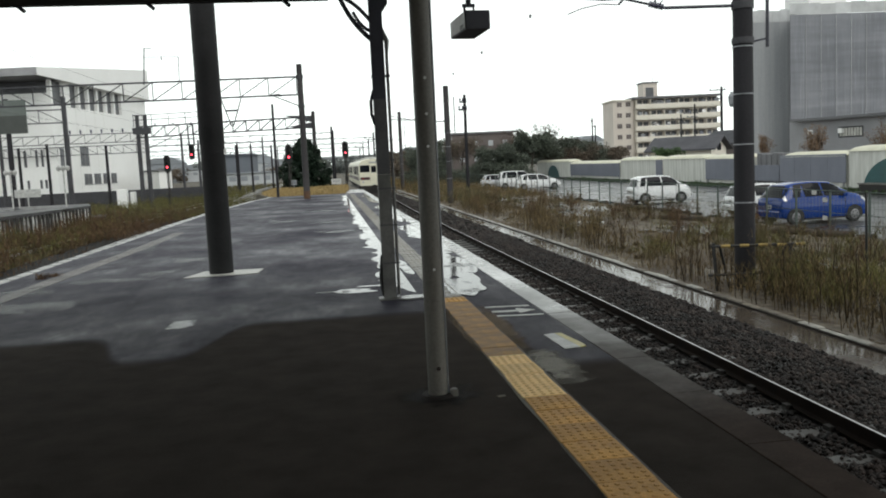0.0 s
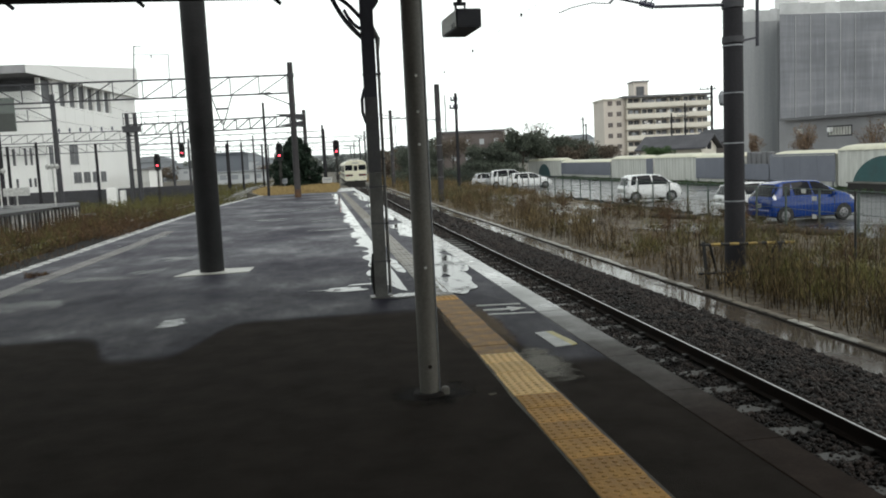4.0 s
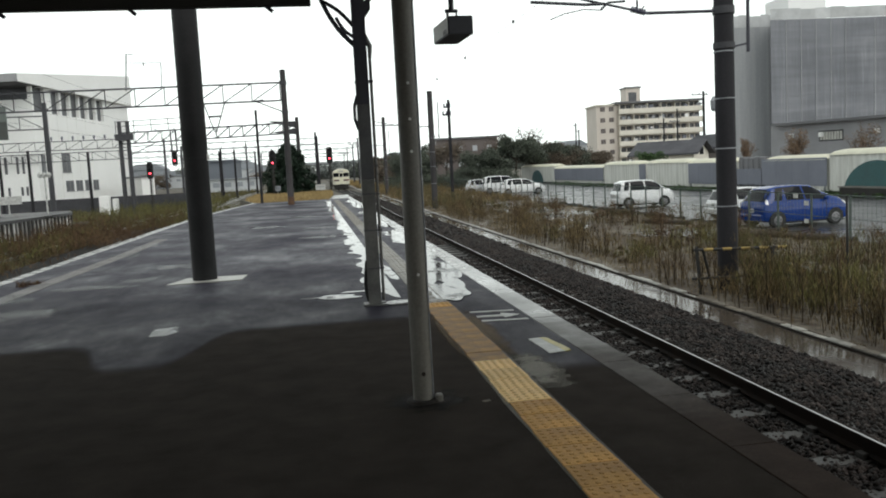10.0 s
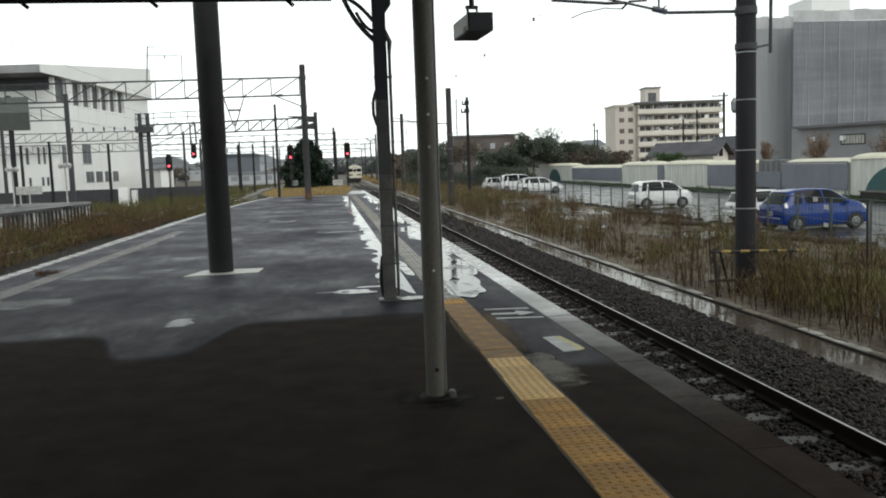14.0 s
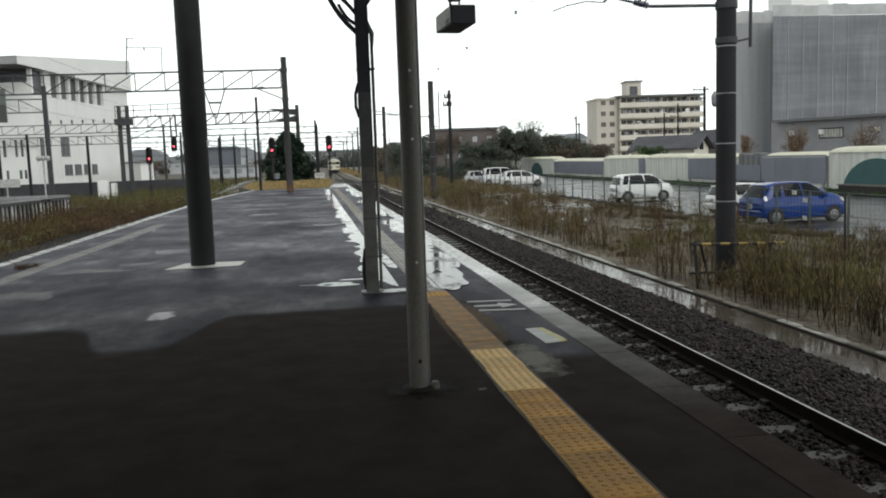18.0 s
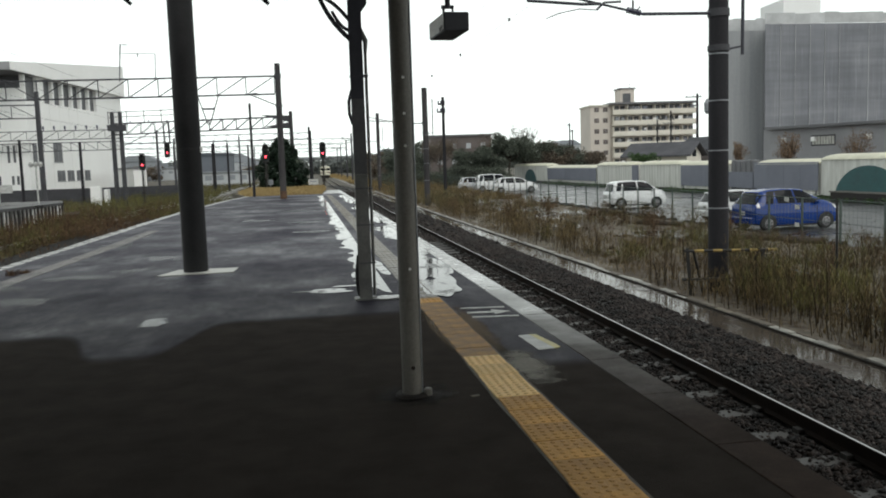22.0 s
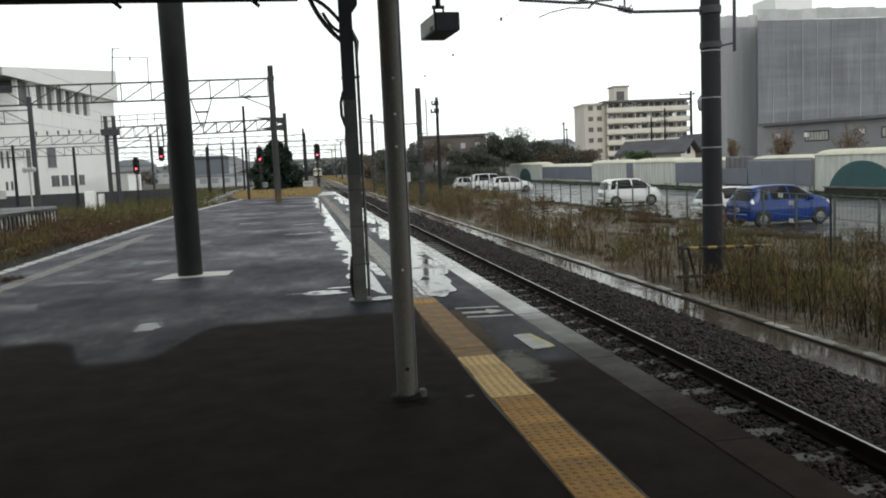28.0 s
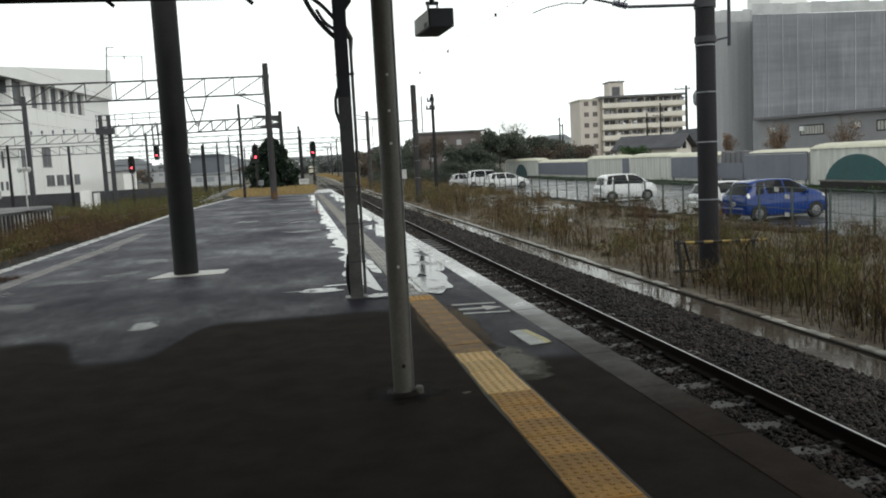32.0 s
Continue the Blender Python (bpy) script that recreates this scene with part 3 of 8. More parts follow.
# M_FAR and M_FAR_DK carry the distance haze in their pale greys
M_FAR = surf("hazed_grey_wall", (0.42, 0.44, 0.46), (0.55, 0.57, 0.59), 0.05, 1.0, (0.8, 0.95), bump=0, grain=0.2)
M_FAR_DK = surf("hazed_dark_wall", (0.24, 0.26, 0.285), (0.32, 0.34, 0.365), 0.05, 1.0, (0.8, 0.95), bump=0, grain=0.2)
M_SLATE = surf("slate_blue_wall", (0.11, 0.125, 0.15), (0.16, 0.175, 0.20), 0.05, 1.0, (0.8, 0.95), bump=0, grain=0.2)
M_MAST = surf("weathered_hazy_mast", (0.038, 0.036, 0.038), (0.076, 0.071, 0.073), 1.3, 30, (0.5, 0.8), bump=0.2, spec=0.15, stretch=(1, 1, 0.25))
M_RUST_FOOT = surf("brown_rust", (0.065, 0.034, 0.020), (0.13, 0.070, 0.038), 5, 40, (0.7, 0.9), bump=0.2)
M_RUST = surf("rust_stain", (0.010, 0.007, 0.006), (0.026, 0.017, 0.013), 9, 50, (0.8, 0.95), bump=0.3)
M_CAR_BLUE.node_tree.nodes["Principled BSDF"].inputs["Specular IOR Level"].default_value = 0.25
for paint, coat in ((M_CAR_BLUE, 0.45), (M_CAR_WHITE, 0.8), (M_CAR_SILVER, 0.8)):
    paint.node_tree.nodes["Principled BSDF"].inputs["Coat Weight"].default_value = coat
    paint.node_tree.nodes["Principled BSDF"].inputs["Coat Roughness"].default_value = 0.05


# ---- mesh helpers ----
class Geo:
    """Collects vertices and faces of one mesh."""

    def __init__(self):
        self.v, self.f = [], []

    def add(self, verts, faces):
        o = len(self.v)
        self.v += [tuple(p) for p in verts]
        self.f += [tuple(i + o for i in q) for q in faces]
        return self

    def box(self, x0, x1, y0, y1, z0, z1, c=0.0):
        """A box; c: width of the chamfer on its upright and top edges."""
        if not c:
            v = [(x, y, z) for z in (z0, z1) for x, y in ((x0, y0), (x1, y0), (x1, y1), (x0, y1))]
            return self.add(v, [(3, 2, 1, 0), (4, 5, 6, 7), (0, 1, 5, 4), (1, 2, 6, 5), (2, 3, 7, 6), (3, 0, 4, 7)])

        def ring(d, e, z):
            a, b, p, q = x0 + d, x1 - d, y0 + d, y1 - d
            return [(a + e, p, z), (b - e, p, z), (b, p + e, z), (b, q - e, z), (b - e, q, z), (a + e, q, z), (a, q - e, z), (a, p + e, z)]
        return self.rings([ring(0, c, z0), ring(0, c, z1 - c), ring(c, c * 0.4, z1)])

    def rings(self, rr, cap=True, closed=False):
        """A skin over equal rings of points."""
        n = len(rr[0])
        v = [p for r in rr for p in r]
        f = []
        m = len(rr)
        for k in range(m if closed else m - 1):
            a, b = k * n, ((k + 1) % m) * n
            f += [(a + i, a + (i + 1) % n, b + (i + 1) % n, b + i) for i in range(n)]
        if cap and not closed:
            f += [tuple(range(n - 1, -1, -1)), tuple(range((m - 1) * n, m * n))]
        return self.add(v, f)

    def tube(self, pts, radii, n=8):
        """A tapered tube through points."""
        pts = [Vector(p) for p in pts]
        if isinstance(radii, (int, float)):
            radii = [radii] * len(pts)
        rr = []
        for i, p in enumerate(pts):
            d = (pts[min(i + 1, len(pts) - 1)] - pts[max(i - 1, 0)]).normalized()
            side = d.orthogonal().normalized() if abs(d.z) > 0.95 else d.cross(Vector((0, 0, 1))).normalized()
            up = side.cross(d)
            rr.append([p + radii[i] * (math.cos(2 * math.pi * k / n) * side + math.sin(2 * math.pi * k / n) * up) for k in range(n)])
        return self.rings(rr)

    def bar(self, p, q, w, h=None):
        """A square bar from p to q."""
        p, q, h = Vector(p), Vector(q), h or w
        d = (q - p).normalized()
        side = Vector((1, 0, 0)) if abs(d.z) > 0.95 else d.cross(Vector((0, 0, 1))).normalized()
        up = side.cross(d).normalized()
        side = d.cross(up)
        o = [(-w / 2, -h / 2), (w / 2, -h / 2), (w / 2, h / 2), (-w / 2, h / 2)]
        return self.rings([[e + a * side + b * up for a, b in o] for e in (p, q)])

    def prism(self, poly, z0, z1):
        """An upright prism over a plan polygon."""
        return self.rings([[(x, y, z0) for x, y in poly], [(x, y, z1) for x, y in poly]])

    def extrude(self, poly, axis, a, b):
        """A polygon of (u, z) swept from a to b along x (u is y) or along y (u is x)."""
        if axis == "x":
            return self.rings([[(a, u, z) for u, z in poly], [(b, u, z) for u, z in poly]])
        return self.rings([[(u, a, z) for u, z in poly], [(u, b, z) for u, z in poly]])

    def mesh(self, name, smooth=False):
        me = bpy.data.meshes.new(name)
        me.from_pydata(self.v, [], self.f)
        bm = bmesh.new()
        bm.from_mesh(me)
        if len(bm.faces) < 20000:
            bmesh.ops.recalc_face_normals(bm, faces=bm.faces)
        bm.to_mesh(me)
        bm.free()
        if smooth:
            me.shade_smooth()
            me.set_sharp_from_angle(angle=radians(40))
        return me


def part(name, geo, material, parent=None, label="", smooth=False, at=None):
    """Links a Geo, or a mesh that is shared, as one mesh object under a thing or a part."""
    me = geo.mesh(name, smooth) if isinstance(geo, Geo) else geo
    if not me.materials:
        me.materials.append(material)
    ob = new(name, me)
    ob.parent = parent
    if at is not None:
        ob.matrix_basis = at
    if label:
        ob["label"] = label
    return ob


def thing(name, label, category, group="", kind="", at=None):
    """An empty at a thing's base, to carry its parts."""
    ob = tagged(new(name), label, category, group, kind)
    ob.empty_display_size = 0.1
    if at is not None:
        ob.matrix_basis = at
    return ob


def scatter_mesh(name, blocks):
    """One mesh out of (verts, faces) numpy blocks; the faces of a block have equal length."""
    verts, loops, starts, totals, off, lo = [], [], [], [], 0, 0
    for v, f in blocks:
        verts.append(v)
        loops.append((f + off).ravel())
        k = f.shape[1]
        starts.append(lo + np.arange(len(f)) * k)
        totals.append(np.full(len(f), k))
        off += len(v)
        lo += f.size
    v, lp = np.concatenate(verts), np.concatenate(loops)
    me = bpy.data.meshes.new(name)
    me.vertices.add(len(v))
    me.vertices.foreach_set("co", v.astype(np.float32).ravel())
    me.loops.add(len(lp))
    me.loops.foreach_set("vertex_index", lp.astype(np.int32))
    st = np.concatenate(starts)
    me.polygons.add(len(st))
    me.polygons.foreach_set("loop_start", st.astype(np.int32))
    me.update(calc_edges=True)
    me.validate()
    return me


def leaf_cloud(rng, centres, radii, count, size, droop=0.3):
    """Small bent leaves in clumps: two triangles each, in all directions."""
    pick = rng.integers(0, len(centres), count)
    d = rng.normal(size=(count, 3))
    d /= np.linalg.norm(d, axis=1)[:, None]
    p = centres[pick] + d * radii[pick] * rng.uniform(0.35, 1.0, (count, 1)) ** 0.6
    a = rng.normal(size=(count, 3))
    a[:, 2] -= droop
    a /= np.linalg.norm(a, axis=1)[:, None]
    b = np.cross(a, rng.normal(size=(count, 3)))
    b /= np.linalg.norm(b, axis=1)[:, None]
    s = size * rng.uniform(0.6, 1.4, (count, 1))
    v = np.stack([p - a * s * 0.5, p + b * s * 0.28, p + a * s * 0.5, p - b * s * 0.28], 1).reshape(-1, 3)
    f = np.arange(count * 4).reshape(-1, 4)
    return v, f


def grass_blades(rng, x, y, z, height, width, lean=0.25):
    """Upright tapering blades at x, y: one bent strip of two quads each."""
    n = len(x)
    h = height * rng.uniform(0.55, 1.25, n)
    ang = rng.uniform(0, 2 * np.pi, n)
    la = rng.uniform(0, 2 * np.pi, n)
    w = width * rng.uniform(0.6, 1.3, n)
    lx, ly = np.cos(la) * h * lean * rng.uniform(0.2, 1.4, n), np.sin(la) * h * lean * rng.uniform(0.2, 1.4, n)
    ux, uy = np.cos(ang) * w / 2, np.sin(ang) * w / 2
    v = np.zeros((n, 6, 3))
    for k, (s, t) in enumerate(((0, 1.0), (0.55, 0.8), (1.0, 0.1))):
        cx, cy, cz = x + lx * s * s, y + ly * s * s, z + h * s
        v[:, 2 * k] = np.stack([cx - ux * t, cy - uy * t, cz], 1)
        v[:, 2 * k + 1] = np.stack([cx + ux * t, cy + uy * t, cz], 1)
    base = np.arange(n)[:, None] * 6
    f = np.concatenate([base + np.array([[0, 1, 3, 2]]), base + np.array([[2, 3, 5, 4]])])
    return v.reshape(-1, 3), f


# ---- ground, track, platform ----
RAIL_TOP = -0.92
SLEEPER_PITCH = 0.716
GROUND = -1.30
LOT = -1.40


def track_x(y):
    """Centre line of the near track: straight by the platform, then bearing slightly right."""
    return 3.98 + 0.0098 * max(0.0, y - 45.0)


def track_z(y):
    """The far track dips slightly below the level of the station."""
    return -min(0.34, 0.004 * max(0.0, y - 60.0))


g = Geo()
xs = [-1800, -400, -120, -40, -14, 15.6, 34, 90, 400, 1800]
ys = [-300, -60, -10, 20, 60, 120, 260, 700, 2600]
for j in range(len(ys)):
    for i in range(len(xs)):
        g.v.append((xs[i], ys[j], GROUND - 0.12))
g.f = [(j * len(xs) + i, j * len(xs) + i + 1, (j + 1) * len(xs) + i + 1, (j + 1) * len(xs) + i) for j in range(len(ys) - 1) for i in range(len(xs) - 1)]
tagged(part("ground", g, M_EARTH), "wet brown earth with sparse growth", "ground", kind="structure")

# ballast bed with sloped shoulders
g = Geo()
prof = [(2.40, -1.18), (2.75, -1.10), (5.25, -1.10), (5.85, -1.17), (6.55, -1.30), (6.55, -1.5), (2.40, -1.5)]
rr = []
for y in (-25, 45, 60, 120, 145, 240, 420):
    dx = track_x(y) - 3.98
    rr.append([(x + dx, y, z + (track_z(y) if z > -1.4 else 0.0)) for x, z in prof])
g.rings(rr)
tagged(part("trackbed", g, M_BALLAST), "dark wet ballast bed under the track", "track bed", kind="structure")

g = Geo()
g.rings([[(7.47 + max(0, y - 45) * 0.0075, y, -1.262), (15.8, y, -1.25), (16.3, y, -1.40), (16.3, y, -1.5), (7.47, y, -1.5)] for y in (-12, 45, 120)])
tagged(part("verge", g, M_VERGE), "wet brown verge with shallow pools between drain and lot", "verge", kind="structure")


def ballast_stones(n, x0, x1, y0, y1, size, seed):
    """Broken stones, each a crooked octahedron, heaped on the bed."""
    r = np.random.default_rng(seed)
    x, y = r.uniform(x0, x1, n), y0 + (y1 - y0) * r.uniform(0, 1, n) ** 1.6
    on_tie = (np.abs((y - 1.23 + SLEEPER_PITCH / 2) % SLEEPER_PITCH - SLEEPER_PITCH / 2) < 0.085) & (x < 4.44) & (r.uniform(0, 1, n) < np.where(y < 9.0, 1.0, 0.55) * np.where(x < 2.95, 0.10, np.where(x < 3.36, 0.40, 0.6)))
    x, y = x[~on_tie], y[~on_tie]
    n = len(x)
    z = np.interp(x, [2.4, 2.75, 5.25, 5.85, 6.55], [-1.18, -1.10, -1.10, -1.17, -1.285]) + r.uniform(-0.006, 0.028, n)
    base = np.array([[1, 0, 0], [0, 1, 0], [-1, 0, 0], [0, -1, 0], [0, 0, 0.8], [0, 0, -0.8]])
    v = base[None] * size * r.uniform(0.6, 1.7, (n, 1, 1)) * r.uniform(0.55, 1.3, (n, 6, 1)) + r.normal(0, size * 0.13, (n, 6, 3))
    a = r.uniform(0, 2 * np.pi, n)
    ca, sa = np.cos(a)[:, None], np.sin(a)[:, None]
    v = np.stack([v[..., 0] * ca - v[..., 1] * sa, v[..., 0] * sa + v[..., 1] * ca, v[..., 2]], -1)
    v += np.stack([x, y, z], 1)[:, None]
    f0 = np.array([[0, 1, 4], [1, 2, 4], [2, 3, 4], [3, 0, 4], [1, 0, 5], [2, 1, 5], [3, 2, 5], [0, 3, 5]])
    f = (np.arange(n)[:, None, None] * 6 + f0[None]).reshape(-1, 3)
    return v.reshape(-1, 3), f


me = scatter_mesh("ballast_stones", [ballast_stones(26000, 4.62, 6.53, 4.5, 30, 0.028, 1), ballast_stones(12000, 3.55, 4.42, 4.0, 24, 0.025, 2), ballast_stones(12000, 2.36, 3.34, 3.5, 24, 0.026, 4), ballast_stones(9000, 2.4, 6.6, 4.5, -14, 0.03, 5),
                                     ballast_stones(5500, 3.6, 6.6, 28, 90, 0.060, 3)])
me.materials.append(M_STONE)
tagged(new("ballast", me), "dark grey-brown wet crushed stones", "ballast", kind="stuff")


def rail(name, offset):
    """A rail: polished head, web and foot, along the track."""
    th = tagged(thing(name, "worn steel rail with a shiny head and rusty sides", "rail", "rails of the near track", "structure"))
    head, side = Geo(), Geo()
    yy = [-25, 20, 45, 60, 75, 100, 145, 190, 250, 320, 420]
    hp = [(-0.028, -0.003), (-0.024, 0.001), (-0.011, 0.001), (-0.007, -0.001), (-0.007, -0.010), (-0.028, -0.010)]
    sp = [(-0.033, -0.006), (-0.026, -0.0015), (0.026, -0.0015), (0.033, -0.006), (0.033, -0.042), (0.009, -0.052), (0.009, -0.125), (0.062, -0.140), (0.062, -0.153), (-0.062, -0.153),
          (-0.062, -0.140), (-0.009, -0.125), (-0.009, -0.052), (-0.033, -0.042)]
    head.rings([[(track_x(y) + offset + x, y, RAIL_TOP + track_z(y) + z) for x, z in hp] for y in yy])
    side.rings([[(track_x(y) + offset + x, y, RAIL_TOP + track_z(y) + z) for x, z in sp] for y in yy])
    part("rail_head", head, M_RAIL_TOP, th, "shiny worn running surface")
    part("rail_web", side, M_RAIL, th, "rusty web and foot")


rail("rail_near", -0.565)
rail("rail_far", 0.565)

# concrete sleepers, each a tapered block with two clips
g = Geo()
g.rings([[(-1.0, -0.13, -0.14), (1.0, -0.13, -0.14), (1.0, 0.13, -0.14), (-1.0, 0.13, -0.14)],
         [(-1.0, -0.11, 0.0), (1.0, -0.11, 0.0), (1.0, 0.11, 0.0), (-1.0, 0.11, 0.0)]])
for s in (-0.565, 0.565):
    for o in (-0.09, 0.09):
        g.box(s + o - 0.03, s + o + 0.03, -0.05, 0.05, 0.0, 0.045)
sleeper_me = g.mesh("sleeper")
sleeper_me.materials.append(M_SLEEPER)
track_set = thing("track_sleepers", "pale worn concrete sleepers half sunk in ballast", "sleepers", kind="structure")
for k in range(-28, 150):
    y = 1.23 + k * SLEEPER_PITCH
    part("sleeper", sleeper_me, M_SLEEPER, track_set, at=pose(track_x(y), y, RAIL_TOP + track_z(y) - 0.160, 0, 0, 0))

# concrete drain beside the track, full of rain water, with a dark wall and a kerb of short blocks
def drain_x(y):
    return max(0.0, y - 45.0) * 0.0075


g = Geo()
dr = [(6.50, -1.48), (6.50, -1.305), (6.58, -1.298), (6.62, -1.32), (7.25, -1.32), (7.27, -1.30), (7.46, -1.30), (7.46, -1.48)]
g.rings([[(x + drain_x(y), y, z) for x, z in dr] for y in (-10, 45, 120, 240)])
tagged(part("drain_channel", g, M_CONC), "shallow wet concrete drain with a raised kerb", "drain", kind="structure")
g = Geo()
g.rings([[(x + drain_x(y), y, z) for x, z in ((6.53, -1.284), (7.265, -1.284), (7.265, -1.31), (6.53, -1.31))] for y in (-9, 45, 110)])
tagged(part("drain_water", g, M_DITCH), "thin sheet of rain water in the drain", "water", kind="structure")
g = Geo()
g.rings([[(x + drain_x(y), y, z) for x, z in ((7.265, -1.33), (7.265, -1.258), (7.30, -1.255), (7.30, -1.33))] for y in (-9, 45, 110)])
tagged(part("drain_wall", g, M_DRAIN_DARK), "dark concrete wall of the drain", "drain wall", kind="structure")
drain = thing("drain_kerb", "pale concrete kerb blocks along the drain", "kerb", kind="structure")
g = Geo().box(-0.070, 0.070, -0.293, 0.293, -0.06, 0.045, 0.012)
kerb_me = g.mesh("kerb_block")
kerb_me.materials.append(M_KERB)
muddy_me = g.mesh("kerb_block")
muddy_me.materials.append(M_KERB_MUD)
for k in range(150):
    y = 6 + 0.6 * k
    part("kerb_block", muddy_me if 10 < k < 16 or k in (7, 18, 22) else kerb_me, M_KERB, drain, at=pose(7.375 + drain_x(y) + 0.006 * math.sin(k * 1.3), y, -1.283 + 0.009 * math.sin(k * 2.3) - 0.03 * (math.sin(k * 0.9) > 0.86), 0.7 * math.sin(k * 1.1), 1.2 * math.sin(k * 3.7), 0.6 * math.sin(k * 1.7)))

# platform body
g = Geo()
left = [(-5.66, -25), (-5.40, 10), (-5.12, 20), (-4.98, 28), (-4.80, 35), (-4.05, 45), (-3.4, 50.5)]
right = [(2.09, 50.5), (2.09, -25)]
plan = right[::-1] + left[::-1]
g.prism(plan, -1.5, 0.0)
tagged(part("platform", g, M_ASPHALT), "dark asphalt platform, dry under the roof and rain-wet beyond", "platform", kind="structure")
g = Geo().box(2.10, 2.31, -25, 58, -1.5, -0.125)
tagged(part("platform_wall", g, M_WALLC), "stained concrete platform side", "platform wall", kind="structure")

edge = thing("platform_edge", "row of concrete edge slabs, damp and pale beyond the roof", "platform edge", kind="structure")
g = Geo().box(-0.133, 0.133, -0.4985, 0.4985, -0.12, 0.004, 0.004)
slab_me = g.mesh("edge_slab")
slab_me.materials.append(M_EDGE)
for k in range(-20, 61):
    y = -2.5 + k
    part("edge_slab", slab_me, M_EDGE, edge, at=pose(2.227, y, 0.0015 * math.sin(k * 3.1), 0.12 * math.sin(k * 2.2), 0, 0.1 * math.sin(k)))

edge_l = thing("platform_edge_back", "worn pale stone edging along the weedy side", "platform edge", kind="structure")
g = Geo().box(-0.11, 0.11, -0.49, 0.49, -0.16, 0.012, 0.02)
stone_me = g.mesh("edge_stone")
stone_me.materials.append(M_CONC_WET)
for k in range(-28, 42):
    y = 8.5 + k
    x = float(np.interp(y, [p[1] for p in left], [p[0] for p in left]))
    x2 = float(np.interp(y + 1, [p[1] for p in left], [p[0] for p in left]))
    part("edge_stone", stone_me, M_CONC_WET, edge_l, at=pose(x + 0.10, y + 0.5, 0.002 * math.sin(k * 2.7), 0, 0, math.degrees(math.atan2(x - x2, 1))))

# platform end: gravelly tip and dry lawn
g = Geo().prism([(-3.4, 50.5), (1.0, 50.5), (2.36, 58), (1.9, 74), (-0.2, 78), (-4.2, 74), (-5.2, 62)], -1.5, -0.06)
tagged(part("lawn_bed", g, M_EARTH), "low earth bank past the platform end", "bank", kind="structure")
g = Geo().prism([(1.02, 50.5), (2.09, 50.5), (2.09, 58), (1.5, 58)], -1.5, 0.0)
tagged(part("platform_tip", g, M_CONC_WET), "wet pale concrete tip of the platform", "platform", kind="structure")
r = np.random.default_rng(11)
n = 9000
x, y = r.uniform(-4.6, 1.6, n), r.uniform(50.6, 73, n)
k = (x < 0.95 + (y - 50.5) * 0.05) & (x > -3.3 - np.clip(y - 50.5, 0, 10) * 0.15)
me = scatter_mesh("lawn_grass", [grass_blades(r, x[k], y[k], np.full(k.sum(), -0.06), 0.20, 0.05, 0.6)])
me.materials.append(M_STRAW)
tagged(new("lawn_grass", me), "straw-coloured dry autumn grass", "grass", kind="stuff")

# tactile paving
def tile(name, bars, material, stud=None):
    h, b = (0.1493, 0.0012) if bars is None else (0.147, 0.003)
    g = Geo().box(-h, h, -h, h, -0.02, 0.006, b)
    if bars:
        for i in range(4):
            x = -0.105 + 0.07 * i
            g.rings([[(x - 0.017, -0.13, 0.006), (x + 0.017, -0.13, 0.006), (x + 0.017, 0.13, 0.006), (x - 0.017, 0.13, 0.006)],
                     [(x - 0.011, -0.125, 0.0115), (x + 0.011, -0.125, 0.0115), (x + 0.011, 0.125, 0.0115), (x - 0.011, 0.125, 0.0115)]])
    elif bars is False:
        for i in range(5):
            for j in range(5):
                x, y = -0.114 + 0.057 * i, -0.114 + 0.057 * j
                ring = [[(x + q * math.cos(a * math.pi / 3), y + q * math.sin(a * math.pi / 3), z) for a in range(6)] for q, z in ((0.0175, 0.006), (0.012, 0.0105))]
                g.rings(ring)
    me = g.mesh(name)
    me.materials.append(material)
    me.materials.append(stud or material)
    for q in me.polygons:
        q.material_index = 1 if q.center.z > 0.0062 else 0
    return me


dot_old, dot_new, dot_rust = tile("tile", False, M_TILE, M_TILE_DOT), tile("tile", False, M_TILE_NEW, M_TILE_NEW_DOT), tile("tile", None, M_TILE_RUST)
bar_wet, dot_wet = tile("tile", True, M_TILE_WET), tile("tile", False, M_TILE_WET)
tact = thing("tactile_paving", "line of worn yellow tactile tiles with a newer bright patch", "tactile paving", kind="structure")
for k in range(-40, 156):
    y = 1.73 + 0.2995 * k
    me = dot_new if 5.26 < y < 6.43 else dot_old if y < 6.4 or 9.1 < y < 9.4 else dot_rust if y < 9.2 else bar_wet if y < 24 else dot_wet
    part("tile", me, M_TILE, tact, at=pose(1.322 + 0.004 * math.sin(k * 1.9), y, 0.003 + 0.0015 * math.sin(k * 2.3), 0.2 * math.sin(k), 0, 0.6 * math.sin(k * 3.3)))
tact_l = thing("tactile_paving_back", "faded pinkish tactile tiles along the weedy side", "tactile paving", kind="structure")
dot_pink = tile("tile", False, M_TILE_PINK)
for k in range(48):
    y = 9.0 + 0.2995 * k
    x = float(np.interp(y, [9.0, 12.2, 18.8, 21.0, 25.0], [-4.56, -4.40, -4.13, -4.09, -4.04]))
    part("tile", dot_pink, M_TILE_PINK, tact_l, at=pose(x, y, 0.003, 0, 0, -1.6 + 0.5 * math.sin(k)))


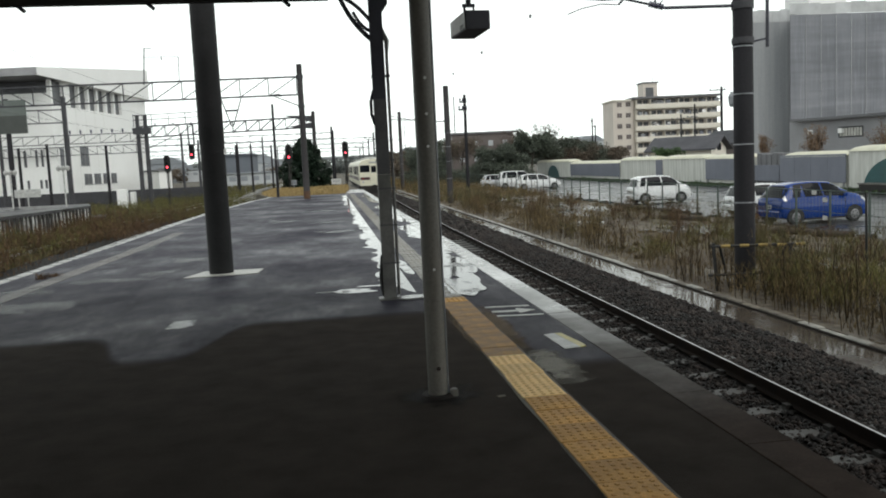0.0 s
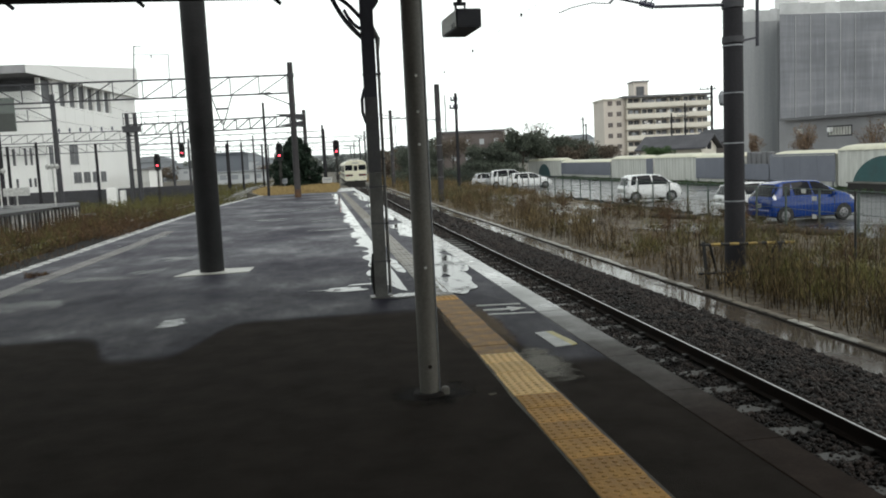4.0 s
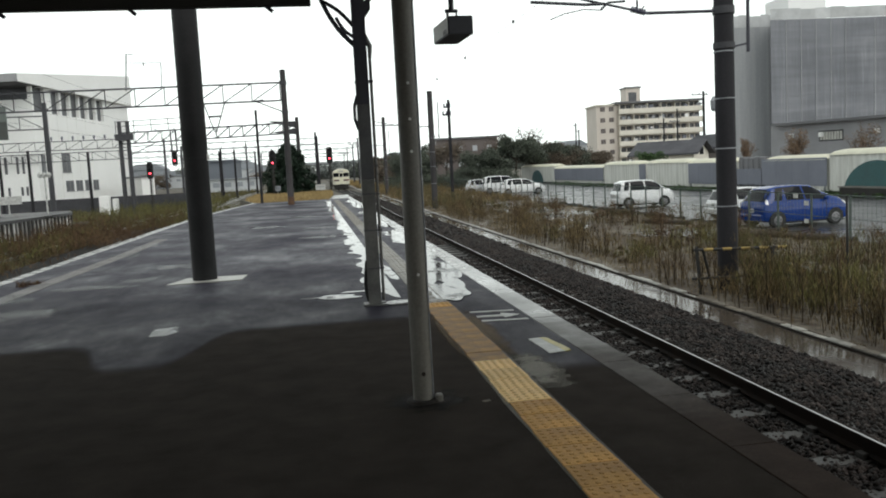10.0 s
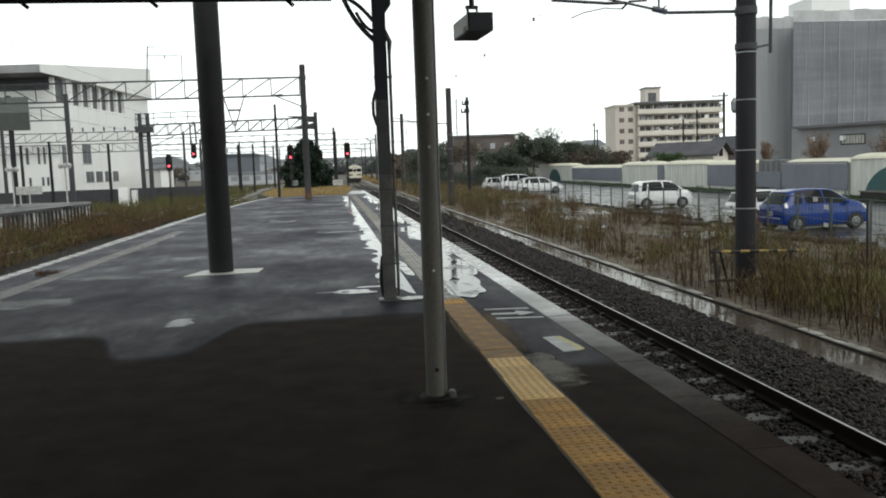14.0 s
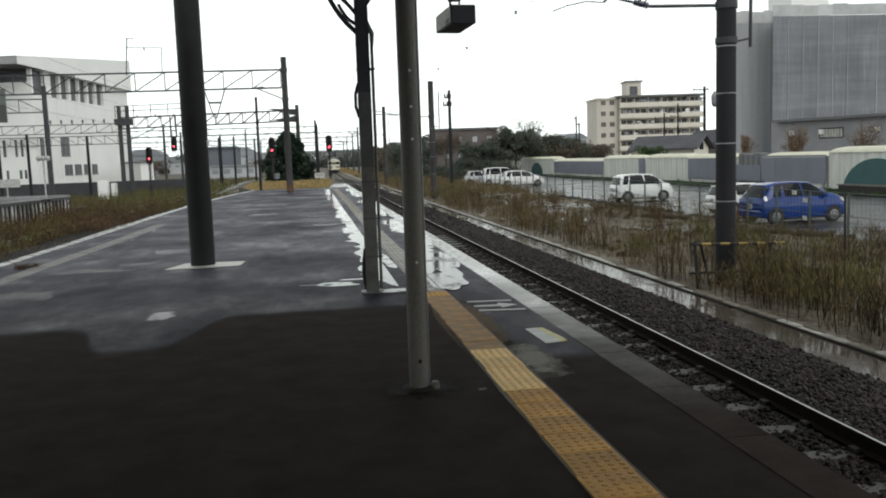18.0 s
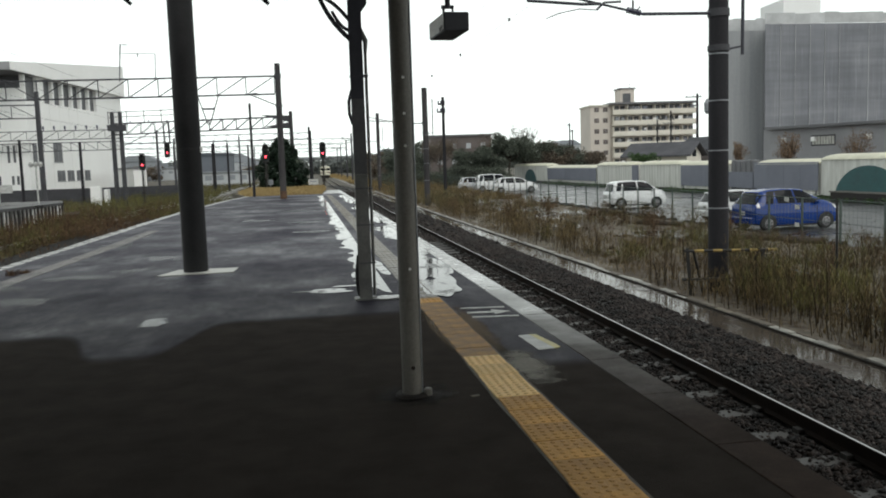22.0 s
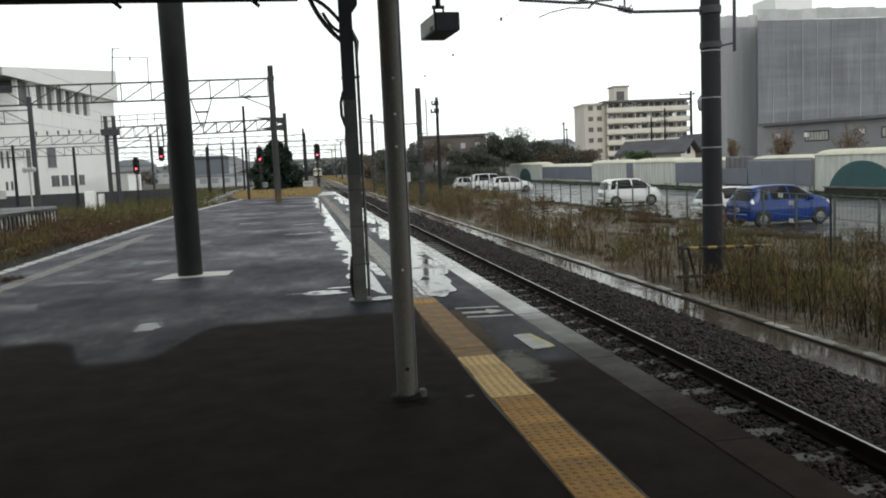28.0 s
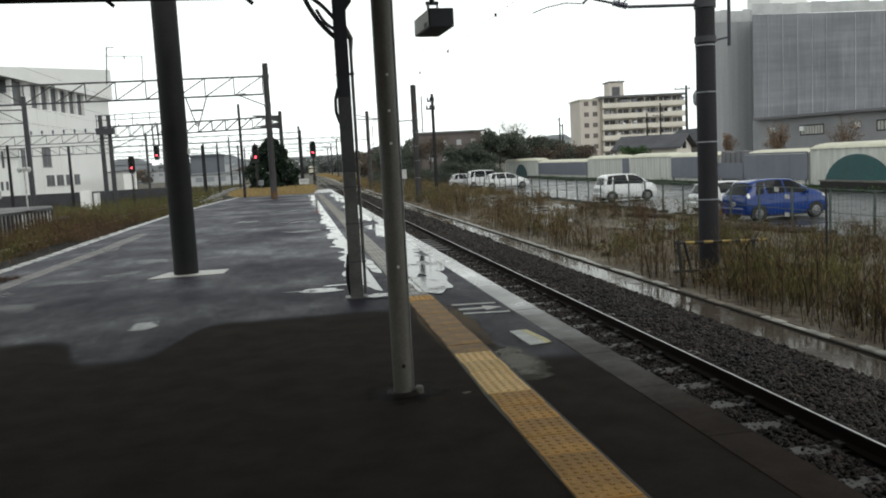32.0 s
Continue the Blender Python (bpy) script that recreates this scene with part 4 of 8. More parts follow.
def blob(cx, cy, rx, ry, seed, n=40, rough=0.35, ang=0.0):
    """An uneven closed outline round a centre."""
    r = np.random.default_rng(seed)
    ph = r.uniform(0, 6.28, 6)
    am = r.uniform(0.3, 1.0, 6) / (1.0 + np.arange(6))
    out = []
    for i in range(n):
        a = 2 * math.pi * i / n
        q = 1 + rough * sum(am[k] * math.sin((k + 2) * a + ph[k]) for k in range(6)) * 0.6
        u, v = rx * q * math.cos(a), ry * q * math.sin(a)
        out.append((cx + u * math.cos(ang) - v * math.sin(ang), cy + u * math.sin(ang) + v * math.cos(ang)))
    return out


def puddle(poly, z=0.0045):
    g = Geo()
    g.rings([[(x, y, 0.0005) for x, y in poly], [(x, y, z) for x, y in poly]])
    tagged(part("puddle", g, M_WATER), "shallow rain puddle mirroring the white sky", "puddle", "puddles on the platform", "structure")


def ragged(y0, y1, edge_x, widths, seed, step=0.16, taper=0.6):
    """A strip puddle: one edge straight along edge_x, the other ragged with small fingers."""
    r = np.random.default_rng(seed)
    n = int((y1 - y0) / step)
    ph = r.uniform(0, 6.28, 5)
    out, back = [], []
    for i in range(n + 1):
        y = y0 + (y1 - y0) * i / n
        e = min(1.0, (y - y0) / taper, (y1 - y) / taper) ** 0.5
        q = 0.5 + 0.22 * math.sin(y * 1.1 + ph[0]) + 0.16 * math.sin(y * 2.7 + ph[1]) + 0.12 * math.sin(y * 6.1 + ph[2])
        q = max(0.12, q + (0.4 if r.uniform() > 0.95 else 0.0) + r.normal(0, 0.03))
        w = widths[0] + (widths[1] - widths[0]) * q
        back.append((edge_x, y))
        out.append((edge_x - w * e if widths[1] > 0 else edge_x + -w * e, y))
    return back + out[::-1]


mortar = ragged(-10.5, 9.45, 1.488, (0.316, 0.340), 8, 0.09, 0.05)
g = Geo()
g.rings([[(x, y, 0.0004) for x, y in mortar], [(x, y, 0.0026) for x, y in mortar]])
tagged(part("tile_mortar", g, M_SMEAR), "ragged mortar border under the tactile tiles", "mortar", kind="structure")
puddle(ragged(9.95, 47.0, 0.985, (0.12, 0.42), 3), 0.0045)
puddle(blob(1.60, 10.22, 0.27, 0.72, 31, 60, 0.45), 0.0128)
puddle(blob(1.80, 13.1, 0.27, 1.55, 33, 60, 0.5), 0.0047)
puddle(blob(1.62, 12.0, 0.27, 1.5, 35, 60, 0.6), 0.0125)
puddle(ragged(14.0, 21.5, 2.088, (0.16, 0.50), 4, 0.10, 0.3), 0.0046)
puddle(ragged(22.4, 33.0, 2.086, (0.10, 0.46), 5, 0.25), 0.0046)
puddle(ragged(35.0, 47.0, 2.086, (0.10, 0.40), 6, 0.25), 0.0046)
puddle(blob(1.08, 12.6, 0.10, 0.7, 37, 50, 0.6), 0.0044)
puddle(blob(0.22, 10.42, 0.38, 0.12, 15, 72, 0.9), 0.0044)
puddle(blob(0.62, 10.75, 0.22, 0.10, 18, 60, 0.9), 0.0043)


def flat_patch(name, poly, material, label, category, z=0.007):
    g = Geo()
    g.rings([[(x, y, 0.0006) for x, y in poly], [(x, y, z) for x, y in poly]])
    return tagged(part(name, g, material), label, category, kind="structure")


for cx, cy, rx, ry in ((-1.58, 8.86, 0.17, 0.24), (-2.85, 13.8, 0.30, 0.34), (-3.9, 10.9, 0.9, 0.5), (-3.45, 13.2, 0.8, 0.32), (-2.62, 15.7, 0.45, 0.5), (-4.10, 18.8, 0.34, 1.0),
                       (-4.08, 21.0, 0.30, 1.0), (-4.35, 12.3, 0.5, 0.5), (-4.5, 10.8, 0.35, 0.6), (0.05, 24.3, 0.75, 0.5), (0.2, 20.6, 0.6, 0.42), (-0.4, 31.0, 0.9, 0.7), (-1.4, 26.0, 0.6, 0.6)):
    film = flat_patch("puddle", [(cx - rx, cy - ry), (cx + rx, cy - ry), (cx + rx, cy + ry), (cx - rx, cy + ry)], M_FILM if -2 < cx < -1.5 else M_FILM_THIN, "thin film of rain water thinning out at its rim", "puddle", 0.0175 if cx < -4 else 0.003)
    tagged(film, group="puddles on the platform", kind="structure")


mark = thing("boarding_mark", "white painted boarding lines with an arrow to the edge", "floor marking", kind="structure", at=pose(0.03, 0, 0))
for nm, poly in (("line", [(1.54, 8.56), (2.0, 8.50), (2.0, 8.56), (1.54, 8.62)]), ("line", [(1.56, 8.02), (2.02, 7.96), (2.02, 8.02), (1.56, 8.08)]),
                 ("arrow", [(1.56, 8.26), (1.82, 8.23), (1.82, 8.15), (2.0, 8.27), (1.83, 8.42), (1.82, 8.32), (1.56, 8.34)])):
    g = Geo()
    g.rings([[(x, y, 0.0006) for x, y in poly], [(x, y, 0.0066) for x, y in poly]])
    part(nm, g, M_PAINT_W, mark)
stop = thing("stop_mark", "worn white and yellow painted stop mark", "floor marking", kind="structure")
for nm, poly, m in (("white_half", [(1.80, 7.04), (1.90, 7.06), (1.96, 6.47), (1.82, 6.45)], M_PAINT_W), ("yellow_half", [(1.902, 7.06), (1.96, 7.05), (2.015, 6.62), (2.015, 6.50), (1.962, 6.47)], M_PAINT_Y)):
    g = Geo()
    g.rings([[(x, y, 0.0006) for x, y in poly], [(x, y, 0.0066) for x, y in poly]])
    part(nm, g, m, stop)
flat_patch("cement_patch", [(1.40, 5.3), (1.80, 5.3), (1.80, 6.7), (1.40, 6.7)], M_CEMENT, "pale cement smear beside the tiles", "cement patch", 0.0025)
flat_patch("tile_grime", [(1.40, 6.3), (1.66, 6.3), (1.66, 9.0), (1.40, 9.0)], M_FRINGE, "brown grime spread beside the tiles", "stain", 0.0028)
flat_patch("tile_grime", [(1.09, 6.3), (1.25, 6.3), (1.25, 8.9), (1.09, 8.9)], M_FRINGE, "brown grime spread beside the tiles", "stain", 0.0028)
flat_patch("paper_scrap", [(1.03, 5.25), (1.08, 5.27), (1.075, 5.31), (1.02, 5.29)], M_SMEAR, "small pale scrap stuck to the asphalt", "litter", 0.003)
flat_patch("rust_stain", [(0.36, 5.12), (0.98, 5.12), (0.98, 5.72), (0.36, 5.72)], M_DIRT, "rust stain round the pole foot", "stain", 0.0022)

# bed of the overgrown tracks
g = Geo()
g.rings([[(-11.2 + max(0, y - 40) * 0.03, y, -1.42), (-10.6 + max(0, y - 40) * 0.03, y, -1.28), (-5.0 + max(0, y - 40) * 0.02, y, -1.27), (-5.0 + max(0, y - 40) * 0.02, y, -1.46), (-11.2 + max(0, y - 40) * 0.03, y, -1.46)] for y in (-20, 40, 75)])
tagged(part("side_trackbed", g, M_BALLAST), "dark old ballast beside the platform", "track bed", kind="structure")

# parking lot
g = Geo().prism([(16.2, -40), (31.4, -40), (31.4, 220), (17.5, 220)], -1.9, LOT + 0.01)
tagged(part("parking_lot", g, M_LOT), "rain-wet asphalt parking lot", "parking lot", kind="structure")


# ---- things on the platform ----
def steel_pole():
    th = thing("steel_pole", "grey painted round steel pole bolted to the platform", "pole")
    g = Geo().tube([(0.647, 5.42, 0.0), (0.647, 5.42, 4.3)], 0.0655, 24)
    part("shaft", g, M_POLE, th, smooth=True)
    g = Geo().tube([(0.647, 5.42, 0.002), (0.647, 5.42, 0.018)], [0.115, 0.105], 20)
    part("base_flange", g, M_RUST, th, "rusty base flange")
    # pale discs paint the sky light that shows through holes in the pole
    hole_disc = Geo().tube([(0, 0, 0), (0, -0.006, 0)], 0.0098, 8).mesh("hole_disc")
    hole_disc.materials.append(M_HOLE)
    for z in (2.095, 1.867, 1.66, 0.86):
        part("hole_disc", hole_disc, M_HOLE, th, "pale disc for sky light through a hole", at=pose(0.652, 5.355, z))
    part("dark_bolt", Geo().tube([(0.650, 5.358, 0.20), (0.650, 5.349, 0.20)], 0.014, 8), M_RUST, th)
    # rod added to draw the pale band on the pole's right edge
    part("conduit", Geo().tube([(0.714, 5.40, 0.02), (0.714, 5.40, 4.2)], 0.0055, 8), M_GALV, th, "thin pale strip along the right edge", smooth=True)
    part("anchor", Geo().box(0.726, 0.776, 5.36, 5.42, 0.0, 0.05, 0.01), M_POLE, th)


def canopy_post():
    th = thing("canopy_post", "old navy-painted steel canopy post with curved brackets, toned lighter below as if lit", "canopy post")
    x, y = 0.655, 9.62
    sec = [(-0.085, -0.06), (0.06, -0.06), (0.06, -0.035), (0.0, -0.02), (0.0, 0.02), (0.06, 0.035), (0.06, 0.06), (-0.085, 0.06)]
    # lower shaft tones are paler: the light on the post is put into colour
    part("lower_shaft", Geo().rings([[(x + a, y + b, z) for a, b in sec] for z in (0.0, 1.45)]), M_POST_GREY, th, "lower part toned grey for the light on it")
    part("middle_shaft", Geo().rings([[(x + a, y + b, z) for a, b in sec] for z in (1.452, 2.30)]), M_POST_MID, th, "navy toned halfway to the lit grey")
    part("upper_shaft", Geo().rings([[(x + a, y + b, z) for a, b in sec] for z in (2.302, 4.1)]), M_POST, th)
    part("base_plate", Geo().box(x - 0.14, x + 0.12, y - 0.11, y + 0.11, 0.0, 0.02, 0.006), M_POST_GREY, th)
    part("downpipe", Geo().tube([(x + 0.092, y - 0.02, 0.05), (x + 0.092, y - 0.02, 2.8), (x + 0.10, y - 0.02, 2.95), (x + 0.03, y, 3.08)], [0.018, 0.018, 0.030, 0.04], 10), M_POST_GREY, th, "narrow rain downpipe", smooth=True)
    for z in (0.42, 0.86, 1.28, 1.60, 2.55):
        part("clamp", Geo().box(x - 0.092, x + 0.115, y - 0.066, y + 0.066, z, z + 0.018), M_POST if z > 2 else M_POST_MID, th)

    def arc(x1, z1, x2, z2, bulge, r):
        pts = []
        for i in range(9):
            s = i / 8
            pts.append((x1 + (x2 - x1) * s - bulge * math.sin(math.pi * s) * 0.3, y, z1 + (z2 - z1) * s - bulge * math.sin(math.pi * s)))
        rr = []
        for i, p in enumerate(pts):
            d = (Vector(pts[min(i + 1, 8)]) - Vector(pts[max(i - 1, 0)])).normalized()
            up = Vector((-d.z, 0, d.x)) * (r / 2)
            c = Vector(p)
            rr.append([c + up + Vector((0, -0.025, 0)), c + up + Vector((0, 0.025, 0)), c - up + Vector((0, 0.025, 0)), c - up + Vector((0, -0.025, 0))])
        return Geo().rings(rr)
    part("bracket", arc(x - 0.07, 2.97, x - 0.48, 3.64, 0.07, 0.045), M_POST, th, "curved bracket")
    part("bracket", arc(x - 0.07, 3.18, x - 0.40, 3.46, -0.03, 0.035), M_POST, th, "inner strut")
    part("bracket", arc(x - 0.07, 3.06, x - 0.26, 3.28, 0.03, 0.03), M_POST, th, "inner strut")
    part("bracket", arc(x + 0.06, 3.42, x + 0.34, 3.70, 0.02, 0.05), M_POST, th, "short bracket")
    part("gusset", Geo().extrude([(x + 0.05, 3.25), (x + 0.13, 3.36), (x + 0.13, 3.46), (x + 0.05, 3.40)], "y", y - 0.02, y + 0.02), M_POST, th)
    hose = Geo()
    pts = [(x - 0.08, y - 0.03, 0.52), (x - 0.098, y - 0.03, 0.38), (x - 0.108, y - 0.03, 0.26), (x - 0.10, y - 0.03, 0.14), (x - 0.08, y - 0.03, 0.05)]
    part("cable_loop", hose.tube(pts, 0.022, 8), M_BLACK, th, "black sagging cable loop", smooth=True)
    pts = [(x - 0.08, y - 0.03, 2.40), (x - 0.115, y - 0.03, 2.28), (x - 0.115, y - 0.03, 2.14), (x - 0.08, y - 0.03, 2.02)]
    part("cable_loop", Geo().tube(pts, 0.018, 8), M_POST, th, smooth=True)
    flat_patch("cement_pad", blob(x + 0.23, y - 0.05, 0.20, 0.12, 41, rough=0.3), M_CONC_WET, "cement pad beside the post foot", "cement patch", 0.02)


def dark_pillar():
    th = thing("dark_pillar", "thick dark round pillar standing in a pale concrete pad", "pillar")
    x, y = -1.72, 13.25
    part("shaft", Geo().tube([(x, y, 0.0), (x, y, 2.0), (x, y, 2.02), (x, y, 8.0)], [0.185, 0.183, 0.188, 0.178], 28), M_PILLAR, th, smooth=True)
    part("band", Geo().tube([(x, y, 1.86), (x, y, 1.90)], 0.188, 28), M_PILLAR, th, smooth=True)
    part("band_clip", Geo().box(x + 0.17, x + 0.21, y - 0.06, y - 0.02, 1.84, 1.92), M_HOLE, th)
    pad = [(x - 0.52, y - 0.40), (x + 0.58, y - 0.34), (x + 0.62, y + 0.22), (x - 0.30, y + 0.30)]
    tagged(part("pillar_pad", Geo().prism(pad, 0.0005, 0.012), M_PLATE), "pale square concrete pad in the asphalt", "concrete pad", kind="structure")


def hanging_sign():
    th = thing("hanging_box", "dark box-shaped platform display hung from the canopy", "display box", at=pose(1.39, 8.0, 2.81, 0, 0, 3.6))
    W, L, H = 0.245, 0.66, 0.172
    part("casing", Geo().box(0, W, 0, L, 0, H, 0.008), M_POST, th)
    part("face", Geo().box(-0.006, -0.001, 0.015, L - 0.015, 0.012, H - 0.012), M_PLATE, th, "pale scuffed side face")
    for k in range(3):
        part("scuff", Geo().box(-0.009, -0.0065, 0.07 + k * 0.05, 0.085 + k * 0.05, 0.012, 0.055), M_UNDER, th)
    part("bottom_panel", Geo().box(0.02, W - 0.02, 0.03, L - 0.03, -0.004, -0.001), M_STEEL_DK, th)
    part("hanger", Geo().bar((0.02, 0.1, H), (0.02, 0.1, H + 0.07), 0.02), M_POST, th)
    part("hanger", Geo().bar((0.11, 0.1, H), (0.11, 0.1, H + 0.05), 0.015), M_POST, th)
    part("cross_piece", Geo().bar((0.0, 0.1, H + 0.06), (0.12, 0.1, H + 0.06), 0.03), M_POST, th)
    part("drop_rod", Geo().tube([(0.06, 0.1, H + 0.05), (0.06, 0.1, 1.80)], 0.026, 10), M_POST, th, smooth=True)


def canopy():
    th = thing("canopy", "dark platform roof on steel beams", "canopy", kind="structure")
    part("roof_skin", Geo().extrude([(-7.6, 4.65), (-2.6, 3.98), (2.55, 4.75), (2.55, 4.83), (-2.6, 4.06), (-7.6, 4.73)], "y", -24, 9.9), M_ROOF, th)
    part("end_beam", Geo().box(-7.6, 0.13, 9.90, 10.02, 3.485, 3.80), M_ROOF, th, "dark end beam")
    for x in (-5.9, -4.55, -3.23, -1.85, -0.34):
        part("beam_hook", Geo().bar((x - 0.05, 9.96, 3.50), (x + 0.035, 9.96, 3.425), 0.03, 0.04), M_POST, th)
    for y in (-20, -12, -4, 2.5):
        part("rafter", Geo().extrude([(-7.5, 4.50), (-2.6, 3.84), (2.5, 4.60), (2.5, 4.64), (-2.6, 3.97), (-7.5, 4.64)], "y", y - 0.05, y + 0.05), M_ROOF, th)
    part("fascia", Geo().box(2.55, 2.60, -24, 9.9, 4.55, 4.90), M_ROOF, th)
    # unseen slab, added only to darken the near track
    part("wing_roof", Geo().box(2.3, 6.5, -24, 7.6, 5.35, 5.55), M_ROOF, th, "unseen slab added over the track to hold off sky light")
    # unseen left edge, made over-deep to cut light from that side
    part("fascia", Geo().box(-7.66, -7.61, -24, 9.9, 2.70, 4.80), M_ROOF, th)


def back_wall():
    """Plain wall added unseen behind the camera: closes the covered platform and blocks light."""
    tagged(part("wall_back", Geo().box(-5.4, 1.9, -6.3, -6.1, 0.0, 4.2), M_ROOF), "dark plain wall added out of view to block light", "wall", kind="structure")


canopy()
back_wall()
steel_pole()
canopy_post()
dark_pillar()
hanging_sign()


# ---- railway equipment ----
def truss(parent, p, q, depth, cells, w, material, flip=0):
    """A flat lattice beam from p to q (its top chord), with posts and diagonals."""
    p, q = Vector(p), Vector(q)
    dn = Vector((0, 0, -depth))
    part("chord", Geo().bar(p, q, w * 1.4), material, parent)
    part("chord", Geo().bar(p + dn, q + dn, w * 1.4), material, parent)
    post = Geo().bar((0, 0, 0), (0, 0, -depth), w * 0.8).mesh("lattice_post")
    post.materials.append(material)
    for i in range(cells + 1):
        a = p.lerp(q, i / cells)
        part("lattice_post", post, material, parent, at=Matrix.Translation(a))
        if i < cells:
            b = p.lerp(q, (i + 1) / cells)
            s, e = (a, b + dn) if i < flip else (a + dn, b)
            part("lattice_brace", Geo().bar(s, e, w * 0.8), material, parent)


def mast(parent, x, y, z0, z1, r, material=None):
    part("mast", Geo().tube([(x, y, z0), (x, y, z1)], [r * 1.12, r * 0.92], 14), material or M_CPOLE, parent, smooth=True)


def gantry_near():
    th = thing("catenary_gantry", "steel lattice catenary gantry on dark round masts", "gantry", "catenary gantries")
    y = 44.7
    mast(th, -1.12, y, -0.02, 7.0, 0.155, M_MAST)
    part("rusty_foot", Geo().tube([(-1.12, y, -0.02), (-1.12, y, 0.42)], [0.180, 0.176], 14), M_RUST_FOOT, th, "rusty mast foot", smooth=True)
    mast(th, -27.5, y, -1.4, 7.0, 0.16)
    truss(th, (-1.3, y, 6.36), (-27.4, y, 6.20), 0.92, 18, 0.055, M_STEEL_DK, 8)
    part("knee_brace", Geo().bar((-1.2, y, 4.85), (-2.6, y, 5.45), 0.05), M_STEEL_DK, th)
    part("knee_plate", Geo().extrude([(-2.9, 5.45), (-2.2, 5.53), (-2.15, 5.38)], "y", y - 0.03, y + 0.03), M_STEEL_DK, th)
    part("mast_band", Geo().tube([(-1.12, y, 6.25), (-1.12, y, 6.45)], 0.18, 14), M_STEEL_DK, th)
    part("mast_band", Geo().tube([(-1.12, y, 4.78), (-1.12, y, 4.90)], 0.18, 14), M_STEEL_DK, th)
    # hanging V bracket below the beam
    part("drop_bracket", Geo().bar((-5.2, y, 5.43), (-4.75, y, 3.95), 0.05).bar((-4.15, y, 5.43), (-4.65, y, 3.95), 0.05).bar((-5.0, y, 4.75), (-4.4, y, 4.75), 0.09), M_STEEL_DK, th)
    # thin line pole on the beam
    part("line_pole", Geo().bar((-8.95, y, 6.2), (-8.80, y, 8.05), 0.05).bar((-8.80, y, 8.02), (-8.45, y, 8.02), 0.03), M_STEEL_LT, th)
    part("line_frame", Geo().bar((-8.9, y, 7.60), (-7.15, y, 7.56), 0.025).bar((-7.15, y, 7.56), (-7.2, y, 6.25), 0.035).bar((-8.0, y, 7.60), (-8.0, y, 7.42), 0.05), M_STEEL_LT, th)


def gantry_signal():
    th = thing("catenary_gantry", "lattice gantry with paired masts and a hanging signal", "gantry", "catenary gantries")
    y = 85.0
    for x in (-17.95, -17.2):
        mast(th, x, y, -1.4, 7.55, 0.20, M_STEEL_DK)
    mast(th, -1.05, y, -1.4, 7.25, 0.19, M_MAST)
    truss(th, (-1.2, y, 6.75), (-18.0, y, 6.42), 1.05, 13, 0.075, M_STEEL_DK, 99)
    truss(th, (-1.2, y + 0.7, 6.75), (-18.0, y + 0.7, 6.42), 1.05, 13, 0.06, M_STEEL_LT, 99)
    part("walkway_rail", Geo().bar((-18.3, y, 7.50), (-10.5, y, 7.70), 0.06).bar((-18.3, y, 7.05), (-10.5, y, 7.2), 0.06), M_STEEL_DK, th)
    for x in (-18.3, -16.6, -15.0, -13.4, -11.8, -10.5):
        part("walkway_stanchion", Geo().bar((x, y, 6.4), (x, y, 7.6), 0.06), M_STEEL_DK, th)
    part("platform_box", Geo().box(-18.3, -16.7, y - 0.6, y + 0.1, 5.7, 6.3), M_STEEL_DK, th)
    part("end_plate", Geo().extrude([(-1.2, 6.85), (-4.0, 6.95), (-1.2, 6.2)], "y", y - 0.05, y + 0.05), M_STEEL_DK, th)
    part("end_plate", Geo().extrude([(-1.2, 6.2), (-3.6, 5.8), (-1.2, 5.55)], "y", y - 0.05, y + 0.05), M_STEEL_DK, th)
    part("knee_brace", Geo().bar((-17.0, y, 4.3), (-14.4, y, 5.5), 0.08), M_STEEL_LT, th)
    for x in (-13.25, -12.75):
        part("signal_hanger", Geo().bar((x, y, 6.4), (x, y, 4.35), 0.13), M_STEEL_DK, th)
    for i in range(9):
        part("line_insulator", Geo().tube([(-16.3 + i * 1.7, y, 6.45), (-16.3 + i * 1.7, y, 6.7)], 0.06, 8), M_INSUL, th)


def gantry_far(y, x0, x1, z, cells, material, pole_at):
    th = thing("catenary_gantry", "distant lattice catenary gantry across the tracks", "gantry", "catenary gantries")
    for x in pole_at:
        mast(th, x, y, -1.4, z + 0.9, 0.17, M_STEEL_DK)
    truss(th, (x1, y, z), (x0, y, z), 0.9, cells, 0.055 if y < 100 else 0.08, material, 99 if y % 2 > 1 else 0)
    if y == 91.5:
        for k in range(7):
            a = x1 - 1.2 - k * 1.05
            part("line_insulator", Geo().tube([(a, y, z), (a, y, z + 0.18), (a, y, z + 0.2), (a, y, z + 0.5)], [0.05, 0.05, 0.11, 0.08], 8), M_INSUL, th)


def single_mast(x, y, z0, z1, r, label):
    th = thing("catenary_mast", label, "mast", "catenary masts")
    mast(th, x, y, z0, z1, r)
    return th


